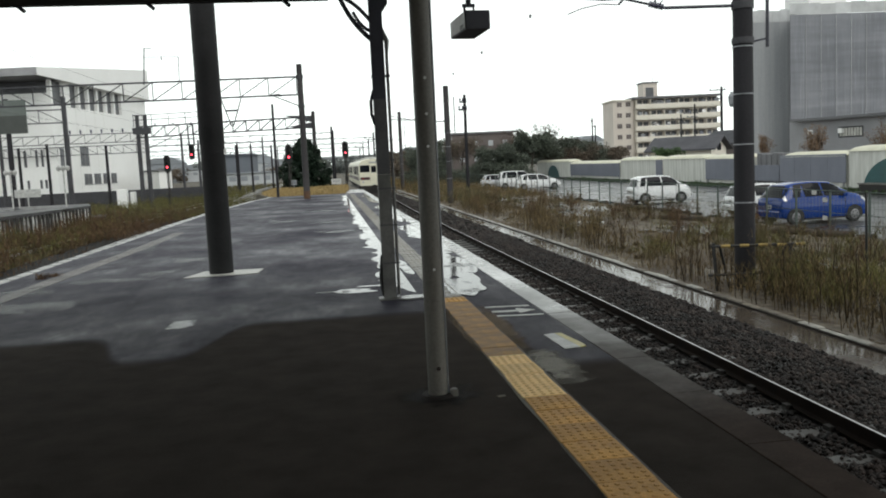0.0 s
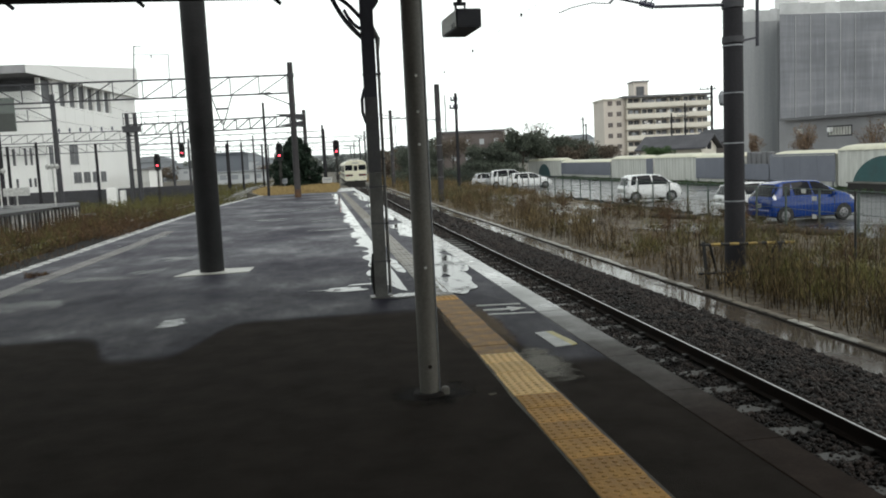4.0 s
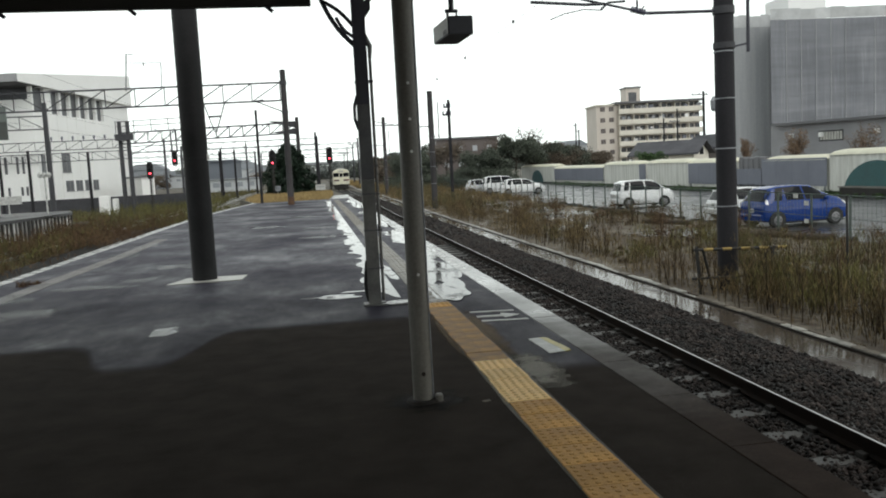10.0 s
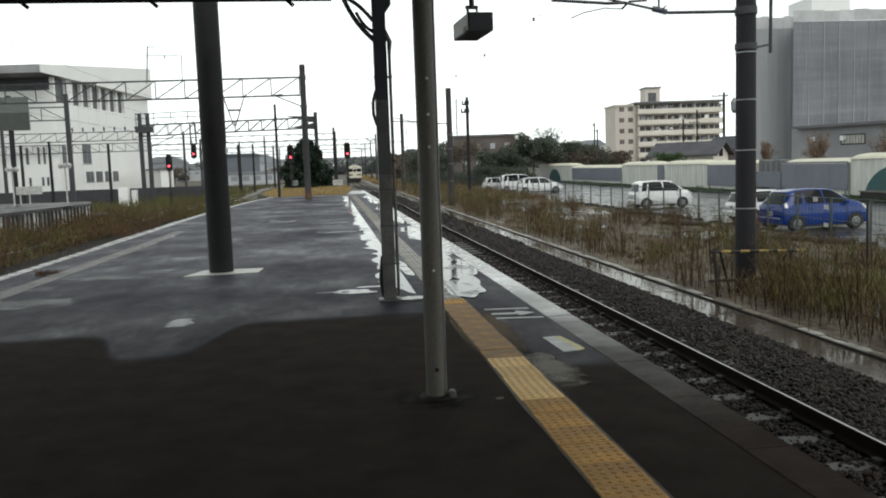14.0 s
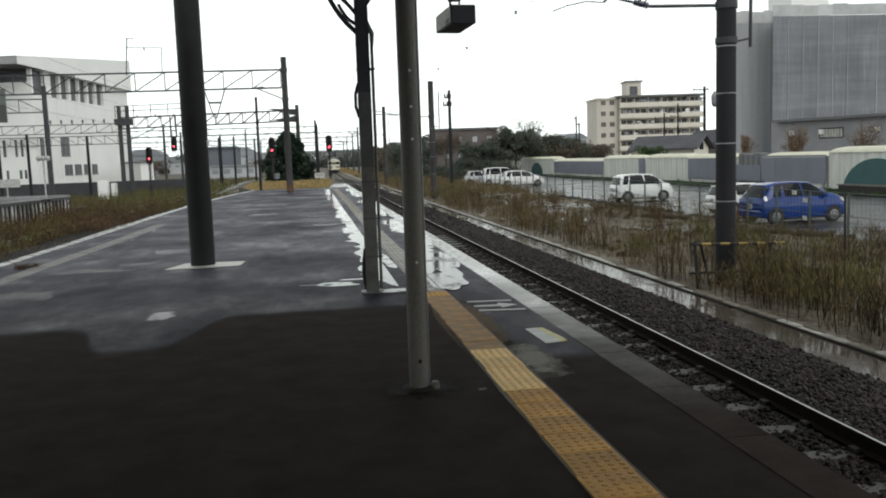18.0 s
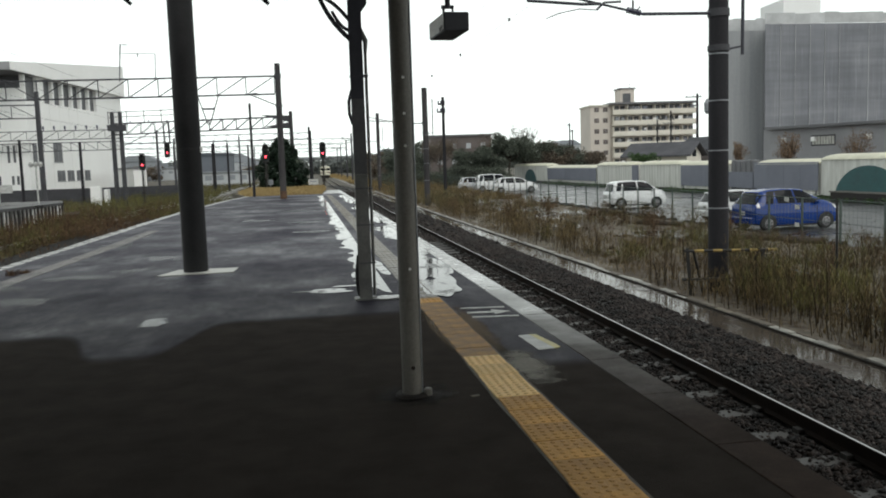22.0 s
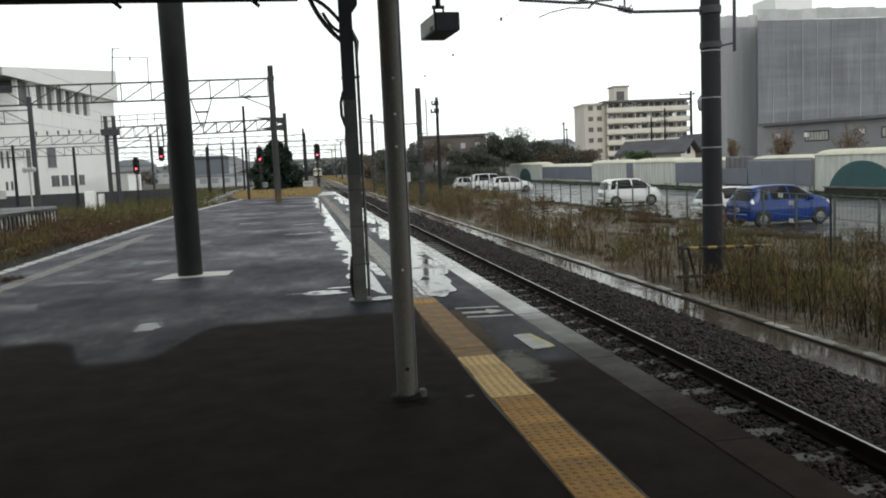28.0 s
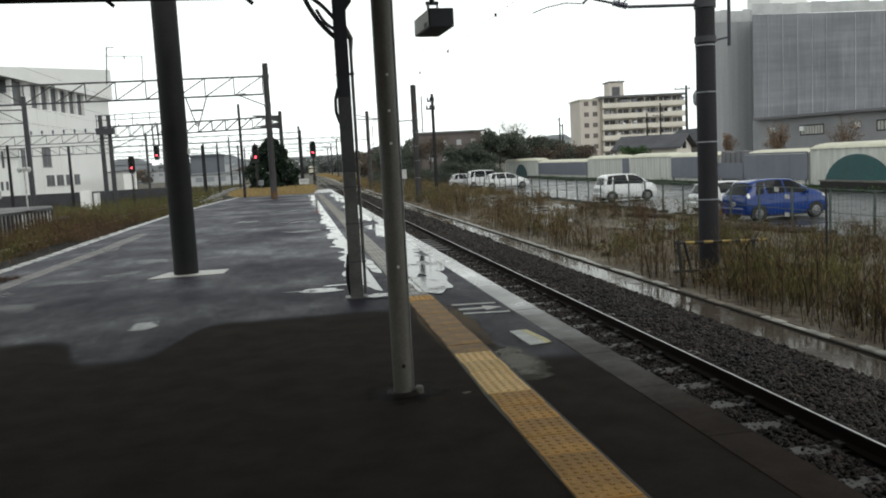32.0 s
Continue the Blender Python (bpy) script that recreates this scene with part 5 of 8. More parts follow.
def right_mast(x, y, top, label):
    """Concrete mast beside the near track with its bracket arm, insulators and pull-off."""
    th = thing("catenary_mast", label, "mast", "masts beside the near track")
    # farther masts take the paler material, which puts haze into their colour
    part("mast", Geo().tube([(x, y, -1.3), (x, y, top)], [0.205, 0.185], 24), M_CPOLE if y < 40 else M_MAST, th, smooth=True)
    for z in (1.62, 2.62, 0.45, 3.55):
        part("wire_band", Geo().tube([(x, y, z), (x, y, z + 0.025)], 0.2085, 24), M_GALV, th, smooth=True)
    part("clamp", Geo().tube([(x, y, 4.30), (x, y, 4.45)], 0.215, 24), M_STEEL_DK, th, smooth=True)
    part("clamp", Geo().tube([(x, y, 3.62), (x, y, 3.74)], 0.215, 24), M_STEEL_DK, th, smooth=True)
    part("arm", Geo().tube([(x - 0.2, y, 4.37), (6.75, y, 4.36)], 0.032, 8), M_POST, th, smooth=True)
    ins = part("insulator", Geo().tube([(6.75, y, 4.36), (6.45, y, 4.43)], 0.03, 8), M_INSUL, th, smooth=True)
    for i in range(6):
        a = 6.70 - i * 0.05
        part("insulator_shed", Geo().tube([(a, y, 4.375 + i * 0.012), (a - 0.02, y, 4.38 + i * 0.012)], 0.062, 10), M_INSUL, ins, smooth=True)
    part("arm", Geo().tube([(6.45, y, 4.43), (5.3, y, 4.68), (4.3, y, 4.9)], 0.024, 8), M_POST, th, smooth=True)
    part("arm", Geo().tube([(6.3, y, 4.60), (5.95, y, 4.58), (5.80, y, 4.44)], 0.022, 8), M_POST, th, smooth=True)
    part("arm", Geo().tube([(5.88, y, 4.56), (5.50, y, 4.55), (4.4, y, 4.62)], 0.03, 8), M_POST, th, smooth=True)
    part("pull_off", Geo().tube([(5.78, y, 4.44), (5.45, y, 4.46), (5.05, y, 4.38), (4.78, y, 4.28)], 0.010, 6), M_STEEL_DK, th)
    part("stay", Geo().bar((x + 0.2, y, 3.66), (x + 0.52, y, 3.72), 0.04), M_POST, th)
    part("feeder_bar", Geo().tube([(x + 0.52, y, 3.55), (x + 0.53, y, 6.0)], 0.035, 8), M_POST, th, smooth=True)
    part("lantern_hook", Geo().bar((6.55, y, 4.36), (6.55, y, 4.62), 0.03).bar((6.62, y, 4.42), (6.70, y, 4.50), 0.02), M_STEEL_DK, th)
    return th


def hazard_barrier(x, y):
    th = thing("mast_barrier", "yellow and black striped bar guarding the mast foot", "barrier")
    z = -0.36
    for i in range(10):
        a = x - 0.85 + i * 0.2
        part("striped_sleeve", Geo().tube([(a, y - 0.32, z - 0.006 * i), (a + 0.2, y - 0.32, z - 0.006 * (i + 1))], 0.03, 8), M_BARY if i % 2 else M_BLACK, th, smooth=True)
    part("lower_bar", Geo().tube([(x - 0.9, y - 0.32, -0.94), (x + 0.45, y - 0.32, -0.96)], 0.028, 8), M_BLACK, th, smooth=True)
    part("post", Geo().bar((x - 0.72, y - 0.32, -1.3), (x - 0.80, y - 0.32, -0.30), 0.05), M_BLACK, th)
    part("post", Geo().bar((x + 0.85, y - 0.32, -1.3), (x + 0.85, y - 0.32, -0.42), 0.05), M_BLACK, th)
    part("brace", Geo().bar((x - 0.35, y - 0.1, -1.25), (x - 0.66, y - 0.32, -0.38), 0.04), M_BLACK, th)
    part("brace", Geo().bar((x + 0.45, y - 0.1, -1.25), (x + 0.78, y - 0.32, -0.38), 0.04), M_BLACK, th)
    stake = thing("marker_stake", "tall slim dark stake in the weeds with a slack wire", "stake")
    part("shaft", Geo().tube([(9.625, 13.87, -1.3), (9.61, 13.87, 0.0), (9.60, 13.87, 0.66)], [0.026, 0.024, 0.018], 8), M_BLACK, stake)
    part("slack_wire", Geo().tube([(x + 1.12, y - 0.33, -0.42), (8.95, 14.9, -0.62), (9.62, 13.87, -0.84), (10.19, 13.6, -1.09), (10.7, 13.4, -1.29)], 0.006, 5), M_GALV, stake)


def signal(x, y, z_base, z_lamp, hung=False, label="colour-light signal showing red"):
    th = thing("railway_signal", label, "signal", "railway signals")
    part("back_board", Geo().extrude([(x - 0.20, z_lamp - 0.45), (x + 0.20, z_lamp - 0.45), (x + 0.27, z_lamp - 0.2), (x + 0.27, z_lamp + 0.75), (x + 0.16, z_lamp + 1.0),
                                      (x - 0.16, z_lamp + 1.0), (x - 0.27, z_lamp + 0.75), (x - 0.27, z_lamp - 0.2)], "y", y + 0.12, y + 0.16), M_BLACK, th)
    for i, m in enumerate((M_RED, M_GLASS_DK, M_GLASS_DK)):
        z = z_lamp + i * 0.36
        lamp = part("lamp", Geo().tube([(x, y + 0.12, z), (x, y + 0.0, z)], 0.15, 14), M_BLACK, th)
        part("lens", Geo().tube([(x, y + 0.002, z), (x, y - 0.01, z)], 0.075, 14), m, lamp, "glowing red lens" if not i else "dark lens")
        hood = Geo().rings([[(x + 0.16 * math.cos(a), yy, z + 0.16 * math.sin(a)) for a in [math.pi * k / 8 for k in range(9)]]
                            + [(x + 0.145 * math.cos(a), yy, z + 0.145 * math.sin(a)) for a in [math.pi * k / 8 for k in range(8, -1, -1)]] for yy in (y, y - 0.28)])
        part("hood", hood, M_BLACK, lamp)
    if not hung:
        part("post", Geo().tube([(x, y + 0.2, z_base), (x, y + 0.2, z_lamp + 1.0)], 0.065, 10), M_UNDER, th, smooth=True)
        part("cabinet", Geo().box(x - 0.12, x + 0.12, y + 0.08, y + 0.3, z_base + 0.9, z_base + 1.3, 0.02), M_UNDER, th)
        part("ladder", Geo().bar((x + 0.12, y + 0.3, z_base), (x + 0.12, y + 0.3, z_lamp), 0.03).bar((x - 0.12, y + 0.3, z_base), (x - 0.12, y + 0.3, z_lamp), 0.03), M_UNDER, th)


def wire(name, pts, r, label):
    return tagged(part(name, Geo().tube(pts, r, 5), M_STEEL_DK), label, "wire", "overhead wires")


gantry_near()
gantry_signal()
for y, x0, x1, z, cells, m, poles in ((62.0, -46, -18.0, 6.5, 17, M_STEEL_DK, (-17.95,)), (91.5, -46, -18.6, 6.2, 18, M_STEEL_DK, (-33.0,)), (97.0, -50, -19.4, 5.2, 22, M_STEEL_DK, (-36.0,)),
                                      (128.0, -44, 1.0, 6.9, 26, M_STEEL_LT, (-31, -21, 1.0)), (165.0, -50, 9.5, 7.2, 30, M_STEEL_LT, (-24, -12, 9.4)),
                                      (205.0, -55, 10.5, 7.2, 30, M_STEEL_LT, (-30, -9, 10.4)), (250.0, -60, 11, 7.4, 30, M_STEEL_LT, (-26, -14, 11)),
                                      (300.0, -60, 12, 7.4, 30, M_STEEL_LT, (-33, -8, 12))):
    gantry_far(y, x0, x1, z, cells, m, poles)
right_mast(8.36, 15.95, 6.9, "dark concrete catenary mast banded with wire, in the weeds")
right_mast(8.33, 57.0, 6.75, "concrete catenary mast with bracket arm beside the track")
right_mast(8.45, 95.0, 7.5, "distant concrete catenary mast with bracket arm")
right_mast(9.0, 135.0, 7.4, "distant concrete catenary mast with bracket arm")
hazard_barrier(8.32, 15.95)
single_mast(-2.93, 50.0, -0.06, 5.4, 0.075, "slim dark mast at the platform end")
single_mast(0.95, 110.0, -1.3, 6.4, 0.22, "tapered dark mast beside the far track")
for x, y, z1 in ((-12.2, 120, 5.6), (-10.2, 118, 5.4), (-8.2, 130, 5.4), (-6.6, 150, 5.6), (-5.4, 135, 4.6), (-14.5, 140, 6.0), (-27.4, 88, 5.25), (-21.8, 88, 4.85), (-30.1, 88, 4.95)):
    single_mast(x, y, -1.4, z1, 0.14, "slim distant catenary mast among the tracks")
signal(1.72, 75.0, -0.55, 2.85)
signal(-3.0, 69.0, -0.06, 2.6)
signal(-13.66, 75.0, -1.3, 2.30)
signal(-13.0, 84.6, 0, 3.5, True, "colour-light signal hung below the gantry, red")
for dx, dz in ((0.0, 4.25), (0.05, 5.0)):
    line = wire("contact_wire" if dz < 4.5 else "messenger_wire", [(track_x(y) + 0.75 * math.cos(y * 0.08) * 0.2 + dx, y, dz - (0 if dz < 4.5 else 0.35 * math.sin(math.pi * ((y - 16) % 40) / 40))) for y in range(-24, 300, 8)],
         0.0022, "thin overhead wire along the near track")
    if dz < 4.5:
        for x, y in ((4.05, 16.0), (4.05, 21.1), (4.05, 25.9)):
            part("wire_clip", Geo().tube([(x, y, 4.24), (x, y, 4.30)], 0.022, 8), M_STEEL_DK, line)
for x, z in ((-8.0, 5.0), (-8.0, 4.2), (-12.0, 4.9), (-12.0, 4.2), (-15.5, 4.9)):
    wire("contact_wire", [(x + (y - 20) * 0.02, y, z) for y in range(20, 300, 20)], 0.004, "thin overhead wire along a far track")

# tracks on the weedy side
for xc in (-8.4, -12.4):
    th = thing("side_track", "rusty rails on an overgrown track", "track", "tracks on the weedy side", "structure")
    for o in (-0.565, 0.565):
        g = Geo()
        g.rings([[(xc + o + a + max(0, y - 40) * 0.03, y, -1.12 + z) for a, z in ((-0.033, 0), (0.033, 0), (0.05, -0.14), (-0.05, -0.14))] for y in (5, 40, 110, 220)])
        part("rail", g, M_RAIL_TOP, th)

th = thing("turnout", "pale worn rails of a turnout beyond the platform end", "track", "tracks on the weedy side", "structure")
for k in range(4):
    g = Geo()
    g.rings([[(-8.6 + 1.1 * k + (0.7 if k % 2 else -0.35) * math.sin((y - 78) / 34.0) * 2.2 + a, y, -0.98 + z) for a, z in ((-0.07, 0), (0.07, 0), (0.08, -0.30), (-0.08, -0.30))] for y in range(78, 134, 6)])
    part("rail", g, M_CONC_WET, th)
g = Geo().prism([(-10.0, 76), (-4.6, 76), (-3.6, 132), (-10.4, 132)], -1.5, -1.27)
tagged(part("turnout_bed", g, M_EARTH), "brown old ballast under the turnout", "track bed", kind="structure")

# far low platform with slatted side
th = thing("far_platform", "low wet platform with a slatted concrete side", "platform", kind="structure")
plan = [(-17.2, 20), (-15.13, 43.2), (-14.2, 52.6), (-15.4, 56.6), (-21.3, 58), (-40, 64), (-50, 50), (-50, 20)]
part("deck", Geo().prism(plan, -0.16, 0.0), M_LOT, th, "wet grey deck")
part("side_wall", Geo().prism([(x - 0.08, y) for x, y in plan], -1.4, -0.162), M_WHITEB, th, "pale wall that reads as posts between dark strips")
# dark strips stand in for the shaded openings between white posts
for i in range(62):
    q = i / 61
    x, y = -17.0 + 2.8 * q, 22.3 + 30.2 * q
    w = 0.115 + 0.05 * math.sin(i * 2.7) + 0.03 * math.sin(i * 0.8)
    part("support", Geo().box(x - 0.075, x - 0.02, y - w, y + w, -1.35, -0.161), M_UNDER, th)
part("end_ramp", Geo().prism([(-14.2, 52.6), (-13.4, 53.2), (-14.4, 56.8), (-15.4, 56.6)], -1.4, -0.75), M_UNDER, th, "dark broken end of the platform")
for x, y, zt in ((-15.4, 52.0, 2.2), (-18.9, 53.5, 2.1)):
    th = thing("platform_lamp", "slim white lamp post with round heads on the far platform", "lamp post", "posts on the far platform")
    part("post", Geo().tube([(x, y, 0), (x, y, zt)], 0.05, 8), M_PAINT_W, th)
    for dx in (-0.26, 0.0, 0.26):
        part("lamp_head", Geo().tube([(x + dx, y, zt - 0.08), (x + dx, y, zt + 0.02), (x + dx, y, zt + 0.14), (x + dx, y, zt + 0.24)], [0.05, 0.13, 0.13, 0.04], 10), M_PAINT_W, th, smooth=True)
th = thing("station_board", "pale nameplate board on two white posts", "board")
part("panel", Geo().box(-19.3, -17.75, 55.0, 55.08, 0.62, 1.12, 0.02), M_PAINT_W, th)
part("post", Geo().bar((-19.1, 55.12, 0), (-19.1, 55.12, 1.1), 0.07), M_PAINT_W, th)
part("post", Geo().bar((-18.55, 55.12, 0), (-18.55, 55.12, 1.1), 0.07), M_PAINT_W, th)
th = thing("signboard", "dull green board with a darker lower half on a mast", "signboard")
part("panel", Geo().box(-23.5, -19.15, 58.0, 58.1, 4.75, 6.9), M_SIGN, th)
part("stripe", Geo().box(-23.5, -19.15, 57.97, 57.995, 4.75, 5.9), M_SIGN_DK, th)
part("post", Geo().tube([(-20.4, 58.2, -1.4), (-20.4, 58.2, 7.0)], 0.16, 10), M_CPOLE, th)
for x, w, h in ((-20.2, 0.95, 1.85), (-19.2, 0.45, 1.55)):
    th = thing("relay_cabinet", "pale grey trackside relay cabinet", "cabinet", "trackside cabinets")
    part("body", Geo().box(x - w / 2, x + w / 2, 86.0, 86.8, -1.4, -1.4 + h, 0.04), M_WHITEB, th)
    part("door", Geo().box(x - w / 2 + 0.08, x + w / 2 - 0.08, 85.97, 85.995, -1.2, -1.5 + h), M_WHITEB, th)

# small boards past the platform end
for x, y, z, w, h, m, lab in ((0.72, 70.0, 0.20, 0.80, 0.46, M_PAINT_W, "small white notice board in the grass"), (-2.76, 70.0, 0.30, 0.45, 0.42, M_GALV, "small grey notice board before the conifer"),
                              (10.35, 80.0, 0.0, 0.5, 0.9, M_PAINT_W, "white marker post beside the track")):
    th = thing("notice_board", lab, "board", "boards past the platform end")
    part("panel", Geo().box(x - w / 2, x + w / 2, y, y + 0.03, z, z + h), m, th)
    part("post", Geo().bar((x, y + 0.05, -1.2 if x > 5 else -0.06), (x, y + 0.05, z + h * 0.8), 0.05), M_GALV, th)
    if x < 1:
        part("faded_lines", Geo().box(x - w * 0.35, x + w * 0.35, y - 0.006, y - 0.001, z + h * 0.5, z + h * 0.62), M_GREY_PANEL, th)


# ---- parking lot ----
def car(x, y, heading, paint, label, length=4.0, height=1.62, boxy=0.0):
    """A parked small hatchback, front along its own +x: one lofted shell, glazing and lamps laid on it, wheels, trim."""
    th = thing("car", label, "car", "parked cars", at=pose(x, y, LOT + 0.012, 0, 0, heading))
    L, H = length / 2, height
    tail, nose, brow = 0.105 - 0.055 * boxy, 0.80 + 0.04 * boxy, 0.56 + 0.07 * boxy
    belt = 0.605 - 0.03 * boxy
    rs = [0.0, 0.012, 0.03, tail, tail + 0.09, 0.36, brow, nose, nose + 0.07, 0.945, 0.98, 1.0]
    rz = [0.50, belt, belt + 0.06, 0.93, 0.982, 1.0, 0.975, belt + 0.085, belt + 0.035, 0.50, 0.42, 0.34]

    def section(f):
        """Half outline of the shell at the fraction f of its length, from the sill up to the middle of the roof."""
        hw = float(np.interp(f, [0, 0.012, 0.04, 0.12, 0.3, 0.72, 0.88, 0.95, 0.985, 1.0], [0.70, 0.765, 0.80, 0.83, 0.845, 0.845, 0.815, 0.76, 0.66, 0.50]))
        zb = float(np.interp(f, [0, 0.03, 0.10, 0.90, 0.97, 1.0], [0.34, 0.26, 0.20, 0.20, 0.22, 0.28]))
        zr = H * float(np.interp(f, rs, rz))
        zs = min(H * (belt - 0.02 * f), zr - 0.015)
        d = min(1.0, (zr - zs) / 0.35)
        wr = hw * (0.90 - (0.17 - 0.07 * boxy) * d)
        pts = [(0.80 * hw, zb), (0.95 * hw, zb + 0.03), (hw, zb + 0.12), (1.012 * hw, zb + 0.52 * (zs - zb)), (1.0 * hw, zs - 0.09 * min(1.0, (zs - zb) / 0.4)), (0.968 * hw, zs)]
        top = (wr, zr - 0.075 * d)
        for k in (0.25, 0.5, 0.75):
            pts.append((pts[5][0] + (top[0] - pts[5][0]) * k + 0.018 * d * math.sin(math.pi * k), zs + (top[1] - zs) * k))
        return pts + [top, (wr - 0.055 * d, zr - 0.028 * d), (wr * 0.6, zr - 0.006), (0.0, zr)]

    def ring(f):
        half = section(f)
        px = -L + length * f
        return [(px, -a, b) for a, b in half] + [(px, a, b) for a, b in half[-2::-1]]

    def spot(f, v):
        q = ring(f)
        k = min(int(v), len(q) - 2)
        return Vector(q[k]).lerp(Vector(q[k + 1]), v - k)

    def laid(f0, f1, v0, v1, off=0.006, nf=7, nv=6, skew=0.0):
        """A thin curved plate lying on the shell; skew leans its ends."""
        top, low = [], []
        for i in range(nf + 1):
            for j in range(nv + 1):
                v = v0 + (v1 - v0) * j / nv
                f = f0 + (f1 - f0) * i / nf + skew * (j / nv - 0.5)
                p = spot(f, v)
                n = (spot(f + 0.004, v) - p).cross(spot(f, v + 0.05) - p)
                n = n.normalized() if n.length > 0 else Vector((0, 0, 1))
                if n.y * p.y + n.z * (p.z - 0.5 * H) + n.x * (p.x) < 0:
                    n = -n
                top.append(p + n * off)
                low.append(p - n * 0.01)
        w = nv + 1
        faces = [(i * w + j, (i + 1) * w + j, (i + 1) * w + j + 1, i * w + j + 1) for i in range(nf) for j in range(nv)]
        return Geo().add(top, faces).add(low, [q[::-1] for q in faces])
    stops = [0, 0.004, 0.012, 0.02, 0.03, 0.045, 0.06, 0.08, tail, tail + 0.03, tail + 0.09] + [0.25 + 0.05 * k for k in range(6)] + [brow, brow + 0.04, brow + 0.09, nose - 0.06, nose - 0.02, nose, nose + 0.03, nose + 0.07, 0.925, 0.945, 0.965, 0.98, 0.992, 1.0]
    part("body", Geo().rings([ring(f) for f in sorted(set(stops))]), paint, th, smooth=True)
    for s in (0, 1):
        def side(f0, f1, v0, v1, m, nm, lab, skew=0.0, off=0.006):
            part(nm, laid(f0, f1, v0 if not s else 24 - v1, v1 if not s else 24 - v0, off, 7, 6, skew if not s else -skew), m, th, lab, smooth=True)
        for f0, f1 in ((tail + 0.035, tail + 0.12), (tail + 0.145, 0.445), (0.465, nose - 0.075)):
            side(f0, f1, 5.55, 9.15, M_CAR_GLASS, "side_window", "dark tinted glass", 0.035 if f1 < 0.3 else -0.02)
        side(0.026, 0.056, 4.3, 7.9, M_LENS, "tail_lamp", "tall clear tail lamp")
        side(0.885, 0.962, 4.0, 5.2, M_LENS, "headlamp", "clear swept-back headlamp")
    part("windscreen", laid(brow + 0.02, nose - 0.015, 9.4, 14.6), M_CAR_GLASS, th, "raked windscreen", smooth=True)
    part("rear_window", laid(0.022, tail - 0.006, 8.3, 15.7), M_CAR_GLASS, th, "tinted rear window", smooth=True)
    part("grille", laid(0.965, 0.985, 2.2, 2.9), M_BLACK, th)
    for sx in (-L + 0.58, L - 0.76):
        for sy in (-1, 1):
            wheel = part("wheel", Geo().tube([(sx, sy * 0.66, 0.29), (sx, sy * 0.84, 0.29), (sx, sy * 0.864, 0.29)], [0.29, 0.29, 0.265], 24), M_BLACK, th, "black tyre", smooth=True)
            part("rim", Geo().tube([(sx, sy * 0.860, 0.29), (sx, sy * 0.872, 0.29)], [0.19, 0.175], 20), M_RIM, wheel, "alloy rim", smooth=True)
            for k in range(6):
                a = k * 2 * math.pi / 6 + 0.3
                part("rim_slot", Geo().tube([(sx + 0.11 * math.cos(a), sy * 0.873, 0.29 + 0.11 * math.sin(a)), (sx + 0.11 * math.cos(a), sy * 0.876, 0.29 + 0.11 * math.sin(a))], 0.033, 6), M_BLACK, wheel)
            arch = [[(sx + q * math.cos(a), sy * yy, 0.30 + q * math.sin(a)) for a in [math.pi * (k - 1.5) / 10 for k in range(14)]] for q, yy in ((0.345, 0.78), (0.345, 0.858))]
            part("wheel_arch", Geo().rings(arch), M_BLACK, th, "dark wheel arch")
    zb = belt * H
    for sy in (-1, 1):
        part("mirror", Geo().box(-L + length * (nose - 0.13), -L + length * (nose - 0.13) + 0.11, sy * 0.92 - 0.09, sy * 0.92 + 0.09, zb + 0.0, zb + 0.14, 0.03), paint, th, "door mirror")
        for f in (0.30, 0.50):
            part("door_handle", Geo().box(-L + length * f - 0.08, -L + length * f + 0.08, sy * 0.862 - 0.012, sy * 0.862 + 0.012, zb - 0.15, zb - 0.12, 0.008), paint, th)
        for f in (0.455, 0.70):
            part("door_gap", Geo().box(-L + length * f - 0.006, -L + length * f + 0.006, sy * 0.853 - 0.004, sy * 0.853 + 0.004, 0.30, zb - 0.05), M_BLACK, th)
    part("bumper", Geo().box(-L - 0.05, -L + 0.16, -0.72, 0.72, 0.30, 0.54, 0.05), paint, th, "rear bumper")
    part("number_plate", Geo().box(-L - 0.012, -L + 0.005, -0.17, 0.17, 0.60, 0.76), M_PAINT_W, th, "white plate with plain bars")
    part("plate_bar", Geo().box(-L - 0.016, -L - 0.013, -0.12, 0.12, 0.64, 0.69), M_FENCE, th)
    part("sill", Geo().box(-L + 1.0, L - 1.14, -0.848, 0.848, 0.17, 0.225), M_BLACK, th)


car(18.45, 29.85, 5, M_CAR_BLUE, "bright blue compact hatchback parked on wet asphalt", 3.85, 1.60)
car(19.0, 34.2, -2, M_CAR_WHITE, "white small car parked beside the blue hatchback", 3.4, 1.42, 0.5)
car(19.35, 47.1, -1, M_CAR_WHITE, "white small hatchback parked by the fence", 3.5, 1.62, 0.7)
car(19.6, 76.6, -4, M_CAR_WHITE, "white saloon-like hatchback parked by the fence", 4.2, 1.52)
car(19.0, 82.5, -4, M_CAR_WHITE, "white van parked behind the hatchback", 4.0, 1.80, 1.0)
car(17.6, 85.0, -4, M_CAR_SILVER, "silver hatchback half hidden behind the van", 3.9, 1.5)
car(20.2, 118.0, -4, M_CAR_SILVER, "silver car far down the lot", 4.2, 1.5)

fence = thing("lot_fence", "green wire fence on slim posts along the lot", "fence")
g = Geo().bar((0, 0, -1.45), (0, 0, 0.10), 0.055).mesh("fence_post")
g.materials.append(M_FENCE)


def fence_x(y):
    return 15.75 + 0.016 * (y - 22)


